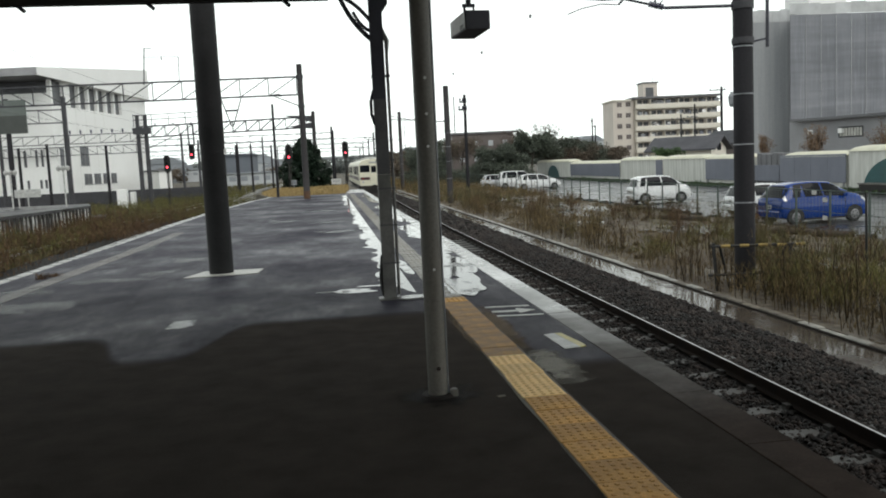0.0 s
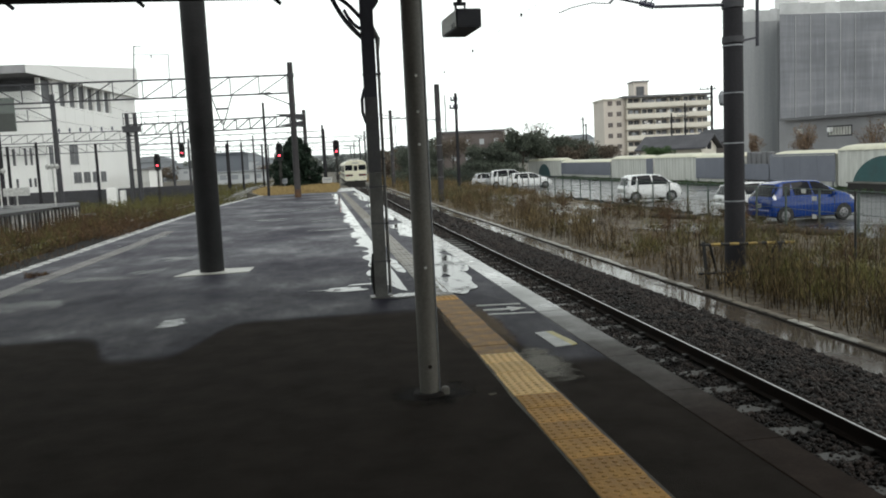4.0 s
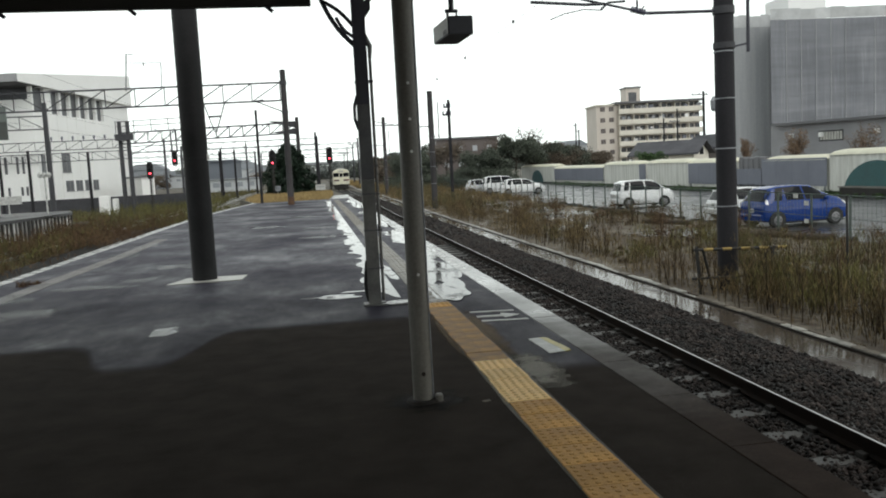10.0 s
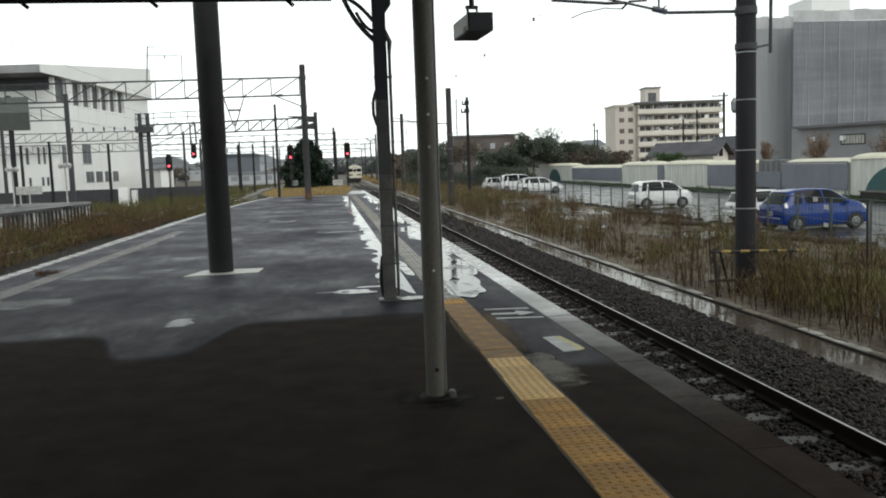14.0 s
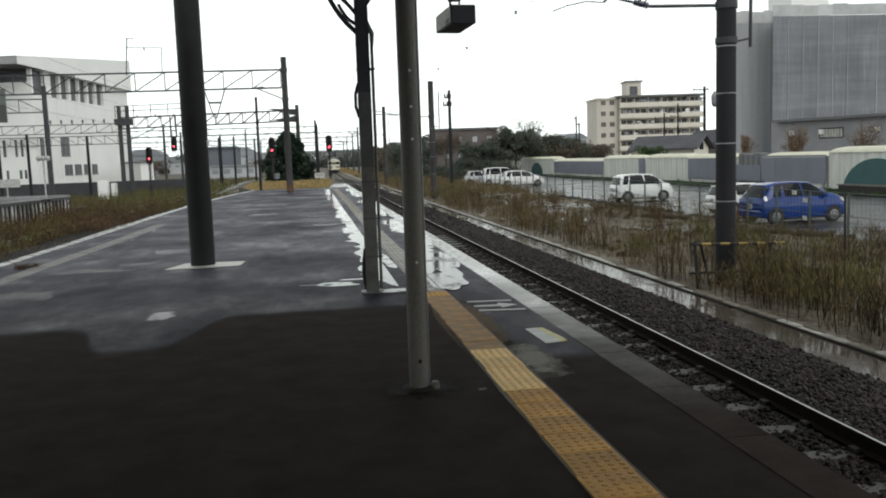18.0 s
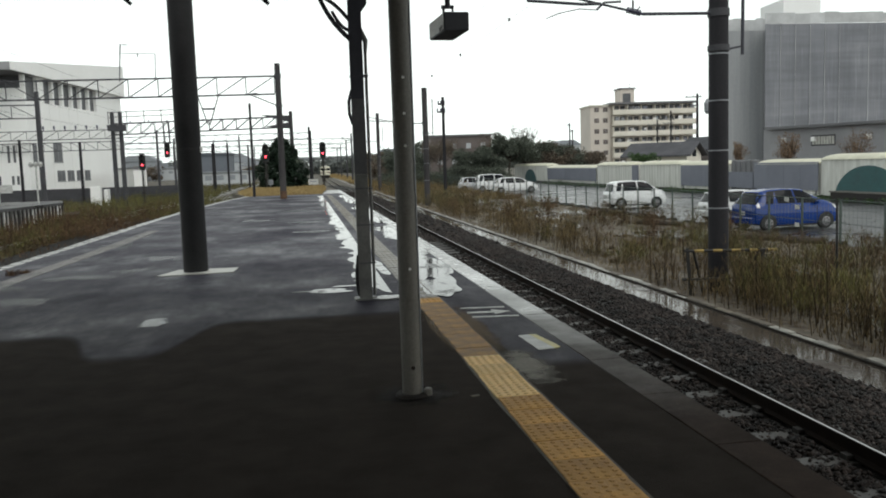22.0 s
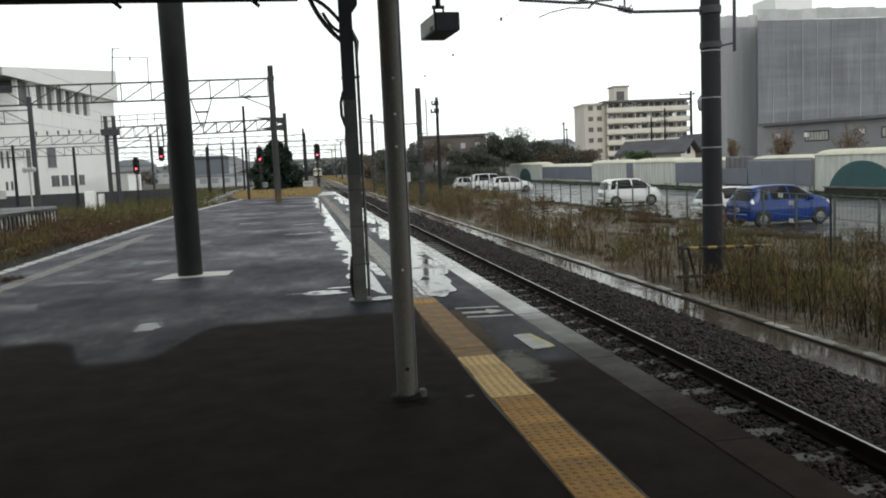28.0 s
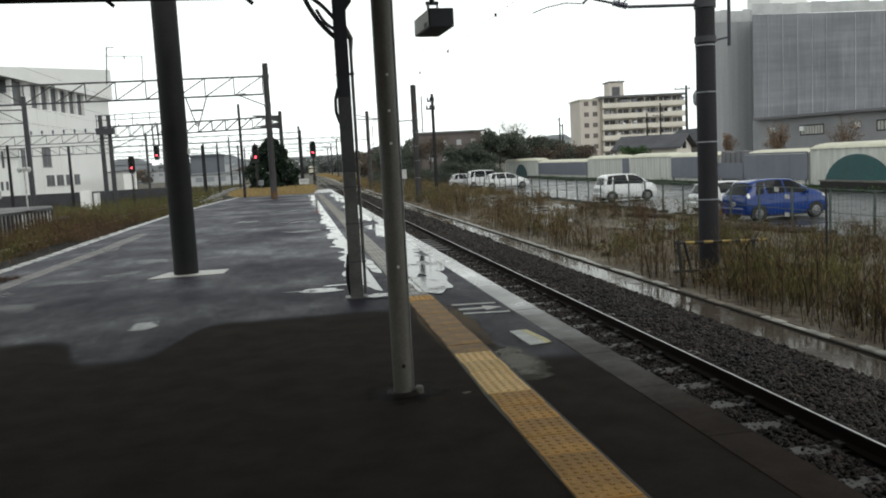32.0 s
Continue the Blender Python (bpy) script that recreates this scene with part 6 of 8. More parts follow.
for k in range(50):
    y = 14.6 + 2.0 * k
    part("fence_post", g, M_FENCE, fence, at=pose(fence_x(y), y, 0.0))
for z in (0.08, -0.62, -1.25):
    part("fence_rail", Geo().bar((fence_x(12), 12, z), (fence_x(113), 113, z), 0.03 if z > 0 else 0.014), M_FENCE, fence)
mesh_wire = Geo()
for k in range(240):
    y = 13 + k * 0.2
    mesh_wire.bar((fence_x(y), y, -1.3), (fence_x(y), y, 0.06), 0.004)
for z in np.arange(-1.2, 0.05, 0.2):
    mesh_wire.bar((fence_x(13), 13, float(z)), (fence_x(61), 61, float(z)), 0.004)
tagged(part("fence_mesh", mesh_wire, M_FENCE, fence), kind="stuff")

g = Geo().box(-0.09, 0.09, -0.30, 0.30, 0.0, 0.15, 0.03).mesh("wheel_stop")
g.materials.append(M_UNDER)
for k in range(22):
    y = 21.5 + 1.22 * (k + (k + 1) // 2 * 0.55)
    tagged(part("wheel_stop", g, M_UNDER, at=pose(16.2 + 0.016 * (y - 22), y, LOT + 0.01, 0, 0, 88)), "low dark wet wheel stop on the lot", "wheel stop", "wheel stops")
# plates added for three white spots of unknown nature near the blue car
for k, (y, z) in enumerate(((25.48, 0.0), (24.85, -0.22), (24.85, -0.80))):
    x = fence_x(y) - 0.02
    tagged(part("fence_tag", Geo().box(x - 0.008, x, y - 0.13, y + 0.13, z - 0.07, z + 0.07, 0.002), M_PAINT_W), "small white plate drawn for a white spot near the car", "plate", "plates on the fence")

# ---- long wall of sheds and boards behind the lot ----
WALL_X = 31.4


def shed(y0, y1, z1, label, arch=None):
    th = thing("shed", label, "shed", "sheds behind the lot")
    body = Geo()
    n = max(6, int((y1 - y0) / 0.30))
    prof = []
    for i in range(n + 1):
        y = y0 + (y1 - y0) * i / n
        prof.append((WALL_X + (0.05 if i % 2 else 0.0), y))
    body.prism(prof + [(WALL_X + 1.6, y1), (WALL_X + 1.6, y0)], LOT, z1 - 0.35)
    part("corrugated_wall", body, M_SHED, th, "rain-streaked white corrugated sheet")
    cap = []
    for k in range(9):
        a = math.pi * k / 8
        cap.append((WALL_X + 0.75 - 0.85 * math.cos(a), z1 - 0.36 + 0.34 * math.sin(a)))
    rr = [[(u, y, z1 - 0.36 + (z - z1 + 0.36) * s) for u, z in cap] for y, s in ((y0 - 0.05, 0.35), (y0 + 0.35, 0.85), (y0 + 0.9, 1.0), (y1 - 0.9, 1.0), (y1 - 0.35, 0.85), (y1 + 0.05, 0.35))]
    part("roof", Geo().rings(rr), M_SHED_ROOF, th, "rounded cream roof", smooth=True)
    part("base_strip", Geo().box(WALL_X - 0.03, WALL_X - 0.005, y0 + 0.02, y1 - 0.02, LOT, LOT + 0.28), M_UNDER, th)
    if arch:
        yc, w, h, m = arch
        poly = [(yc - w, LOT + 0.1)] + [(yc - w * math.cos(math.pi * k / 16), LOT + 0.1 + h * math.sin(math.pi * k / 16)) for k in range(17)] + [(yc + w, LOT + 0.1)]
        part("arched_opening", Geo().extrude(poly[1:-1], "x", WALL_X - 0.05, WALL_X - 0.012), m, th, "dark arched board")


def board(y0, y1, z0, z1, step=None):
    th = thing("grey_board", "flat slate-grey hoarding board", "hoarding", "hoardings behind the lot")
    n = max(1, round((y1 - y0) / 1.82))
    for i in range(n):
        a, b = y0 + (y1 - y0) * i / n, y0 + (y1 - y0) * (i + 1) / n
        zz = z1 - (0.32 if step and a > step else 0)
        part("panel", Geo().box(WALL_X - 0.09, WALL_X - 0.03, a + 0.004, b - 0.004, z0, zz, 0.012), M_GREY_PANEL, th)
    part("post", Geo().bar((WALL_X, y0 + 0.3, LOT), (WALL_X, y0 + 0.3, z1), 0.09), M_GALV, th)
    part("post", Geo().bar((WALL_X, y1 - 0.3, LOT), (WALL_X, y1 - 0.3, z1), 0.09), M_GALV, th)


shed(34.0, 47.1, 1.42, "pale corrugated shed with a rounded cream roof and dark arch", (42.6, 3.0, 2.0, M_TEAL))
board(47.2, 54.7, -0.84, 0.93)
board(54.8, 58.6, -0.86, 0.28)
board(58.7, 66.3, -0.88, 0.80)
shed(66.4, 75.3, 1.24, "white corrugated shed with rain streaks and cream roof")
# board put in place of the dark gap between the two sheds
board(75.4, 77.0, -0.95, 0.85)
shed(77.1, 87.0, 1.22, "white corrugated shed with vertical stains")
board(87.1, 105.5, -0.85, 0.62)
shed(105.6, 123.0, 1.25, "pale shed end with a rounded roof and dark arch", (114.1, 3.0, 1.75, M_TEAL))
for a, b in ((47.3, 54.5), (58.8, 66.2), (87.2, 105.4)):
    shed(a, b, 0.95 if a > 80 else 1.16, "pale shed with a cream roof behind grey boards")
# added box: its dark colour stands for the shaded recess under the arch
th = thing("planter", "dark box standing in for the recess below the arch", "planter")
part("trough", Geo().box(WALL_X - 0.75, WALL_X - 0.06, 39.0, 45.0, LOT + 0.012, LOT + 0.55, 0.03), M_UNDER, th)
part("lip", Geo().box(WALL_X - 0.80, WALL_X - 0.055, 38.95, 45.05, LOT + 0.551, LOT + 0.62), M_WALLC, th)
th = thing("containers", "row of dark grey containers behind the low board", "containers")
for i in range(5):
    part("container", Geo().box(WALL_X + 0.2, WALL_X + 0.9, 54.9 + i * 0.72, 55.5 + i * 0.72, LOT, 1.10 + 0.05 * math.sin(i * 2.0), 0.05), M_APT_DK, th)


# ---- buildings ----
def window_unit(parent, x0, x1, y, z0, z1, face=-1):
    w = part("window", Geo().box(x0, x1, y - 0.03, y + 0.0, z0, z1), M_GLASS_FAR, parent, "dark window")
    part("frame", Geo().box((x0 + x1) / 2 - 0.03, (x0 + x1) / 2 + 0.03, y - 0.05, y - 0.03, z0, z1), M_GALV, w)
    return w


def apartment():
    th = thing("apartment_building", "beige six-storey apartment block with balconies", "building", at=pose(87.6, 200, LOT, 0, 0, -5))
    h = 16.3
    part("wall", Geo().box(-11.6, 9.8, 0, 10, 0, h), M_APT, th)
    part("roof_slab", Geo().box(-12.0, 10.3, -1.9, 10.4, h, h + 0.45), M_APT_DK, th)
    part("side_block", Geo().box(-16.6, -11.61, -0.4, 10, 0, h - 0.3), M_APT, th)
    part("roof_slab", Geo().box(-16.9, -12.02, -0.7, 10.3, h - 0.29, h + 0.05), M_APT_LT, th)
    for f in range(6):
        z = 0.5 + f * 2.66
        b = part("balcony", Geo().box(-11.2, 10.1, -1.7, -0.01, z - 0.05, z + 0.15), M_APT_LT, th)
        part("parapet", Geo().box(-11.2, 10.1, -1.75, -1.60, z + 0.151, z + 1.2), M_APT_LT, b, "cream parapet")
        for k in range(6):
            x = -10.9 + k * 3.5
            part("divider", Geo().box(x - 0.06, x + 0.06, -1.58, -0.01, z + 0.16, z + 2.3), M_APT_LT, b)
            window_unit(th, x + 0.4, x + 1.7, -0.005, z + 0.25, z + 2.25)
            window_unit(th, x + 2.0, x + 3.2, -0.005, z + 0.25, z + 2.25)
        for k in range(2):
            w = part("window", Geo().box(-15.6 + k * 2.2, -14.4 + k * 2.2, -0.43, -0.405, z + 0.8, z + 1.9), M_BROWN, th, "brown-curtained window")
            part("frame", Geo().box(-15.03 + k * 2.2, -14.97 + k * 2.2, -0.45, -0.431, z + 0.8, z + 1.9), M_GALV, w)
    rc = random.Random(8)
    for f in range(6):
        z = 0.5 + f * 2.66
        for k in range(9):
            x = -10.6 + rc.uniform(0, 19.5)
            part("balcony_item", Geo().box(x, x + rc.uniform(0.5, 1.1), -1.5, -1.1, z + 0.8, z + rc.uniform(1.5, 2.0)), rc.choice((M_APT_DK, M_WHITEB, M_GALV, M_GREY_PANEL)), th)
    part("penthouse", Geo().box(-8.2, -4.6, 2, 7, h + 0.46, h + 4.0), M_APT, th)
    part("penthouse_roof", Geo().box(-8.5, -4.3, 1.7, 7.3, h + 4.01, h + 4.3), M_APT_DK, th)
    part("penthouse_opening", Geo().box(-7.6, -5.6, 1.95, 1.99, h + 0.7, h + 2.9), M_GLASS_FAR, th)
    part("aerial", Geo().bar((-5.2, 4, h + 4.3), (-5.2, 4, h + 5.6), 0.08), M_STEEL_DK, th)


def scaffold_building():
    th = thing("scaffolded_building", "tall block wrapped in grey scaffold netting", "building", at=pose(55.8, 95, LOT, 0, 0, -3))
    part("core", Geo().prism([(0.3, 0.3), (40, 0.3), (40, 14), (9, 14)], 0, 18.5), M_LOWB, th)
    rows = [(0.2 + 3.05 * i, 3.05 * (i + 1) + 0.15) for i in range(6)]
    for i in range(20):
        for z0, z1 in ((0.2, 9.3), (9.31, 18.5)):
            off = 0.006 * math.sin(i * 1.7 + z0)
            part("net_sheet", Geo().box(0.005 + i * 1.9, 1.895 + i * 1.9, -0.03 + off, 0.03 + off, z0, z1), M_NET, th)
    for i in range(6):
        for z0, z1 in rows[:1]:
            part("net_sheet", Geo().box(-3.6 + i * 0.97, -2.64 + i * 0.97, 2.97, 3.03, z0, 18.4), M_NET_LIT, th, "net on the recessed face, coloured paler for its light")
    for i in range(21):
        part("net_top", Geo().box(-0.02 + i * 1.9, 1.88 + i * 1.9, -0.05, 0.03, 18.55, 19.8 + 0.07 * math.sin(i * 2.1) + 0.05 * math.sin(i * 5.3)), M_NET_LT, th, "pale net above the parapet")
    for i in range(6):
        part("net_top", Geo().box(-3.6 + i * 0.97, -2.65 + i * 0.97, 2.95, 3.03, 18.2, 19.6 + 0.12 * math.sin(i * 1.9)), M_NET_LT, th, "pale net above the parapet")
    part("side_wall", Geo().prism([(-3.6, 3.04), (2.2, 3.04), (6.5, 12.0), (2.6, 12.0)], 0, 18.4), M_LOWB, th)
    for k, x in enumerate((1.86, 3.76, 5.66, 7.56, 9.46, 13.26, 17.06)):
        part("tie_rope", Geo().box(x + 0.03, x + 0.07, -0.12, -0.09, 2.0 + (k % 3), 18.3), M_NET_LT, th, "pale vertical lacing")
    part("roof_box", Geo().box(5.0, 10.0, 5, 11, 18.5, 22.4), M_WHITEB, th)
    part("lamp", Geo().box(6.9, 7.3, -0.4, -0.15, 5.6, 6.0, 0.05), M_WHITEB, th, "small white fitting")


def low_building():
    th = thing("workshop", "long low grey workshop with a flat eave", "building", at=pose(36.4, 62.1, LOT, 0, 0, -68.6))
    part("wall", Geo().box(0, 19, 0, 10, 0, 4.8), M_LOWB, th)
    part("eave", Geo().box(0.55, 19.4, -0.7, 10.5, 4.8, 5.0), M_APT_DK, th)
    for x0, x1 in ((4.3, 6.3), (10.3, 11.9)):
        part("window_surround", Geo().box(x0, x1, -0.02, -0.004, 3.4, 4.2), M_STEEL_DK, th, "dark window surround")
    for x in (4.4, 4.86, 5.32, 5.78, 10.4, 10.9, 11.4):
        w = part("window", Geo().box(x, x + 0.42, -0.03, -0.005, 3.5, 4.1), M_PLATE, th, "pale frosted window")
        part("frame", Geo().box(x + 0.19, x + 0.23, -0.045, -0.031, 3.5, 4.1), M_STEEL_DK, w)
    for x in (1.8, 4.4, 8.8):
        part("vent", Geo().box(x, x + 0.35, -0.3, -0.005, 3.75, 4.1, 0.05), M_WHITEB, th)
    part("base_rail", Geo().box(0, 19, -0.06, -0.005, 1.1, 1.2), M_GALV, th)


def house(x, y, w, d, h, ridge, rot, wall, label):
    th = thing("house", label, "house", "houses beyond the lot", at=pose(x, y, LOT, 0, 0, rot))
    part("wall", Geo().extrude([(-w / 2, 0), (w / 2, 0), (w / 2, h), (0, h + ridge * 0.92), (-w / 2, h)], "y", 0, d), wall, th)
    for s in (-1, 1):
        part("roof", Geo().extrude([(0, h + ridge), (s * (w / 2 + 0.6), h - 0.15), (s * (w / 2 + 0.6), h + 0.03), (0, h + ridge + 0.2)], "y", -0.6, d + 0.6), M_TILEROOF, th)
    part("gable_window", Geo().box(-0.7, 0.7, -0.04, -0.005, h - 0.2, h + ridge * 0.45), M_GLASS_DK, th)
    part("window", Geo().box(-w * 0.3, -w * 0.08, -0.04, -0.005, 1.0, 2.2), M_GLASS_DK, th)


def white_hall():
    th = thing("white_hall", "large white civic building with a deep-eaved colonnade storey", "building", at=pose(-29.3, 97.1, LOT, 0, 0, 83))
    n, sill, soffit = 30.5, 11.3, 14.05
    part("wall", Geo().box(0, n, 0, 14, 0, sill), M_WHITEB, th)
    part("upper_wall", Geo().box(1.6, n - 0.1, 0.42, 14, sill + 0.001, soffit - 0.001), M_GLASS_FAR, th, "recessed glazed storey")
    part("parapet", Geo().box(0, 0.25, 0.46, 14, sill + 0.001, 12.6), M_WHITEB, th)
    part("corner_column", Geo().box(0.02, 0.45, 0.02, 0.45, sill + 0.001, soffit - 0.001), M_WHITEB, th)
    for x0, x1 in [(3.3, 4.9)] + [(7.2 + 2.76 * k, 7.66 + 2.76 * k) for k in range(5)] + [(21.0, n)]:
        part("pier", Geo().box(x0, x1, 0.01, 0.415, sill + 0.001, soffit - 0.001), M_WHITEB, th)
    for k in range(6):
        x = 4.9 + 2.76 * k
        part("window_bar", Geo().box(x + 0.9, x + 0.98, 0.36, 0.416, sill + 0.002, soffit - 0.002), M_STEEL_LT, th)
    part("roof_slab", Geo().rings([[(-4.2, -0.6, soffit), (n + 0.2, -0.6, soffit), (n + 0.2, 15, soffit), (-4.2, 15, soffit)], [(-4.2, -0.6, 14.85), (n + 0.2, -0.6, 18.3), (n + 0.2, 15, 18.3), (-4.2, 15, 14.85)]]), M_WHITEB, th)
    part("eave_fascia", Geo().box(-4.26, -4.203, -0.6, 15, soffit - 0.02, 14.85), M_EAVE, th, "grey eave band")
    # deep shade under the eave is put into this panel's dark grey
    part("soffit_panel", Geo().box(-4.2, 1.6, -0.58, 15, soffit - 0.03, soffit - 0.003), M_APT_DK, th, "eave underside darkened for the deep shade there")
    for k in range(5):
        x = 3.25 + 2.76 * k
        part("wall_joint", Geo().box(x, x + 0.05, -0.012, -0.002, 0.2, sill), M_JOINT, th)
    for x0, x1, z0, z1 in ((6.9, 9.1, 2.43, 3.65), (9.8, 11.8, 2.43, 3.65), (12.6, 14.5, 2.43, 3.65), (15.2, 17.0, 2.43, 3.65), (6.3, 8.7, 4.65, 6.86), (0.9, 1.9, 4.6, 6.6)):
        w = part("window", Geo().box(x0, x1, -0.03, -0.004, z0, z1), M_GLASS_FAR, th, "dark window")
        part("mullion", Geo().box((x0 + x1) / 2 - 0.05, (x0 + x1) / 2 + 0.05, -0.05, -0.031, z0, z1), M_GALV, w)
        part("window_surround", Geo().box(x0 - 0.1, x1 + 0.1, -0.06, -0.004, z0 - 0.1, z0 - 0.001), M_EAVE, w)
    for y0, y1, z0, z1 in [(1.45, 1.7, 4.6, 6.45), (2.07, 2.32, 4.6, 6.45), (3.3, 3.6, 4.6, 6.45), (5.0, 5.3, 4.6, 6.45), (1.25, 1.5, 2.2, 3.15), (1.8, 2.05, 2.2, 3.15), (3.2, 3.45, 2.2, 3.15)]:
        part("window", Geo().box(-0.03, -0.004, y0, y1, z0, z1), M_GLASS_FAR, th, "narrow dark window")
    annex = thing("white_annex", "low white annex beside the hall", "building", at=pose(-21.4, 111.5, LOT, 0, 0, 25))
    part("wall", Geo().box(0, 1.6, 0, 8, 0, 3.6), M_WHITEB, annex)
    part("roof", Geo().box(-0.2, 1.8, -0.2, 8.2, 3.6, 3.8), M_APT_DK, annex)
    low = thing("dark_base_wall", "grey low wall at the foot of the hall", "wall", kind="structure")
    part("wall", Geo().box(-60, -12, 95.0, 95.4, -1.5, 0.2), M_STEEL_DK, low)


apartment()
scaffold_building()
low_building()
house(41.7, 85, 5.5, 6.5, 3.1, 1.25, 48, M_APT_LT, "low house with a grey tiled roof and cream gable")
house(54.8, 100, 6.4, 9, 3.7, 1.6, 10, M_BROWN, "small house with a brown gable")
th = thing("brown_block", "brown three-storey block behind bare trees", "building", at=pose(21.5, 142, LOT, 0, 0, -4))
part("wall", Geo().box(0, 10.5, 0, 9, 0, 7.6), M_BROWN, th)
part("roof", Geo().box(-0.3, 10.8, -0.3, 9.3, 7.6, 7.9), M_APT_DK, th)
for i in range(4):
    for f in range(2):
        part("window", Geo().box(1.2 + i * 2.5, 2.0 + i * 2.5, -0.03, -0.004, 2.9 + f * 2.6, 3.8 + f * 2.6), M_FAR, th, "pale curtained window")
white_hall()


def utility_pole(x, y, top, arms, label, r=0.15, yaw=0):
    th = thing("utility_pole", label, "utility pole", "utility poles", at=pose(x, y, LOT, 0, 0, yaw))
    part("shaft", Geo().tube([(0, 0, 0), (0, 0, top - LOT)], [r, r * 0.75], 10), M_CPOLE, th, smooth=True)
    for z, w in arms:
        arm = part("crossarm", Geo().bar((-w, 0, z - LOT), (w * 0.35, 0, z - LOT), 0.13), M_STEEL_DK, th)
        for s in (-0.9, -0.35, 0.25):
            part("insulator", Geo().tube([(s * w, 0, z - LOT + 0.05), (s * w, 0, z - LOT + 0.28)], 0.06, 6), M_INSUL, arm)


utility_pole(10.95, 65, 6.75, ((6.2, 0.4), (5.6, 0.5)), "slim dark utility pole beside the track")
utility_pole(58.4, 118, 10.8, ((10.3, 1.9), (9.0, 0.6)), "tall utility pole with a crossarm", 0.22)
utility_pole(62, 190, 10.2, ((9.6, 0.6),), "distant utility pole above the roofs", 0.2)
utility_pole(66, 200, 9.0, ((8.6, 0.6),), "distant utility pole beside houses", 0.2)
utility_pole(75, 170, 9.5, ((8.4, 2.2), (7.5, 1.6)), "lamp pole before the apartments", 0.2)
utility_pole(79, 172, 11.5, ((9.6, 2.6), (8.8, 1.8)), "floodlight pole before the apartments", 0.2)
th = thing("street_lantern", "small old-style lantern on a slim pole", "street lamp")
part("pole", Geo().tube([(31.2, 60, LOT), (31.2, 60, 5.7)], 0.06, 8), M_STEEL_DK, th)
part("arm", Geo().bar((31.2, 60, 5.4), (30.45, 60, 4.85), 0.05), M_STEEL_DK, th)
part("lantern", Geo().tube([(30.5, 60, 4.7), (30.5, 60, 4.9), (30.5, 60, 5.5), (30.5, 60, 5.85)], [0.1, 0.22, 0.26, 0.05], 8), M_GALV, th)

# ---- distance ----
rb = random.Random(4)
for k in range(34):
    x = -130 + k * 9.5 + rb.uniform(-3, 3)
    y = rb.uniform(330, 470)
    if -24 < x < 24:
        continue
    w, h = rb.uniform(8, 18), rb.uniform(4.5, 9.5)
    th = thing("distant_house", "hazy far-off house beyond the yard", "house", "distant houses")
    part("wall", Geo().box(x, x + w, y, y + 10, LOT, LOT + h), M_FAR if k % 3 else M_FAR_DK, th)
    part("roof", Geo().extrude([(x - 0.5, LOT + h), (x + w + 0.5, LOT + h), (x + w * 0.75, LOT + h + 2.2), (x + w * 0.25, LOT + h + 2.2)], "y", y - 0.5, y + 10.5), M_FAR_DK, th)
    for i in range(3):
        part("window", Geo().box(x + w * (0.15 + 0.28 * i), x + w * (0.28 + 0.28 * i), y - 0.04, y - 0.005, LOT + h * 0.55, LOT + h * 0.75), M_FAR_DK, th)
th = thing("grey_hall", "dark grey distant hall beyond the yard", "building")
part("wall", Geo().box(-22.3, -16.2, 190, 204, LOT, 5.3), M_SLATE, th)
part("roof", Geo().box(-22.6, -15.9, 189.5, 204.5, 5.3, 5.65), M_SLATE, th)
th = thing("white_depot", "low white depot building beyond the yard", "building")
part("wall", Geo().box(-24.0, -11.0, 182, 187, LOT, 1.3), M_FAR, th)
part("roof", Geo().box(-24.3, -10.7, 181.6, 187.4, 1.3, 1.55), M_FAR_DK, th)
for k in range(5):
    part("window", Geo().box(-23.0 + 2.4 * k, -21.6 + 2.4 * k, 181.95, 181.995, -0.3, 0.7), M_FAR_DK, th)
th = thing("road_bridge", "long grey road bridge over the far tracks", "bridge", kind="structure")
part("deck", Geo().box(-60, 60, 470, 480, 6.0, 7.4), M_FAR_DK, th)
part("parapet", Geo().box(-60, 60, 469.4, 469.9, 7.2, 8.0), M_FAR, th)
for x in range(-52, 60, 16):
    part("pier", Geo().box(x, x + 2, 472, 478, LOT, 6.0), M_FAR, th)
th = thing("far_hill", "long low hazy hill on the horizon", "hill", kind="structure")
hill = [(-900 + 30 * i, 8 + 5 * math.sin(i * 0.37) + 3 * math.sin(i * 0.91 + 1)) for i in range(61)]
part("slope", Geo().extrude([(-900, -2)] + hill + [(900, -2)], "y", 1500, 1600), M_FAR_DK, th)


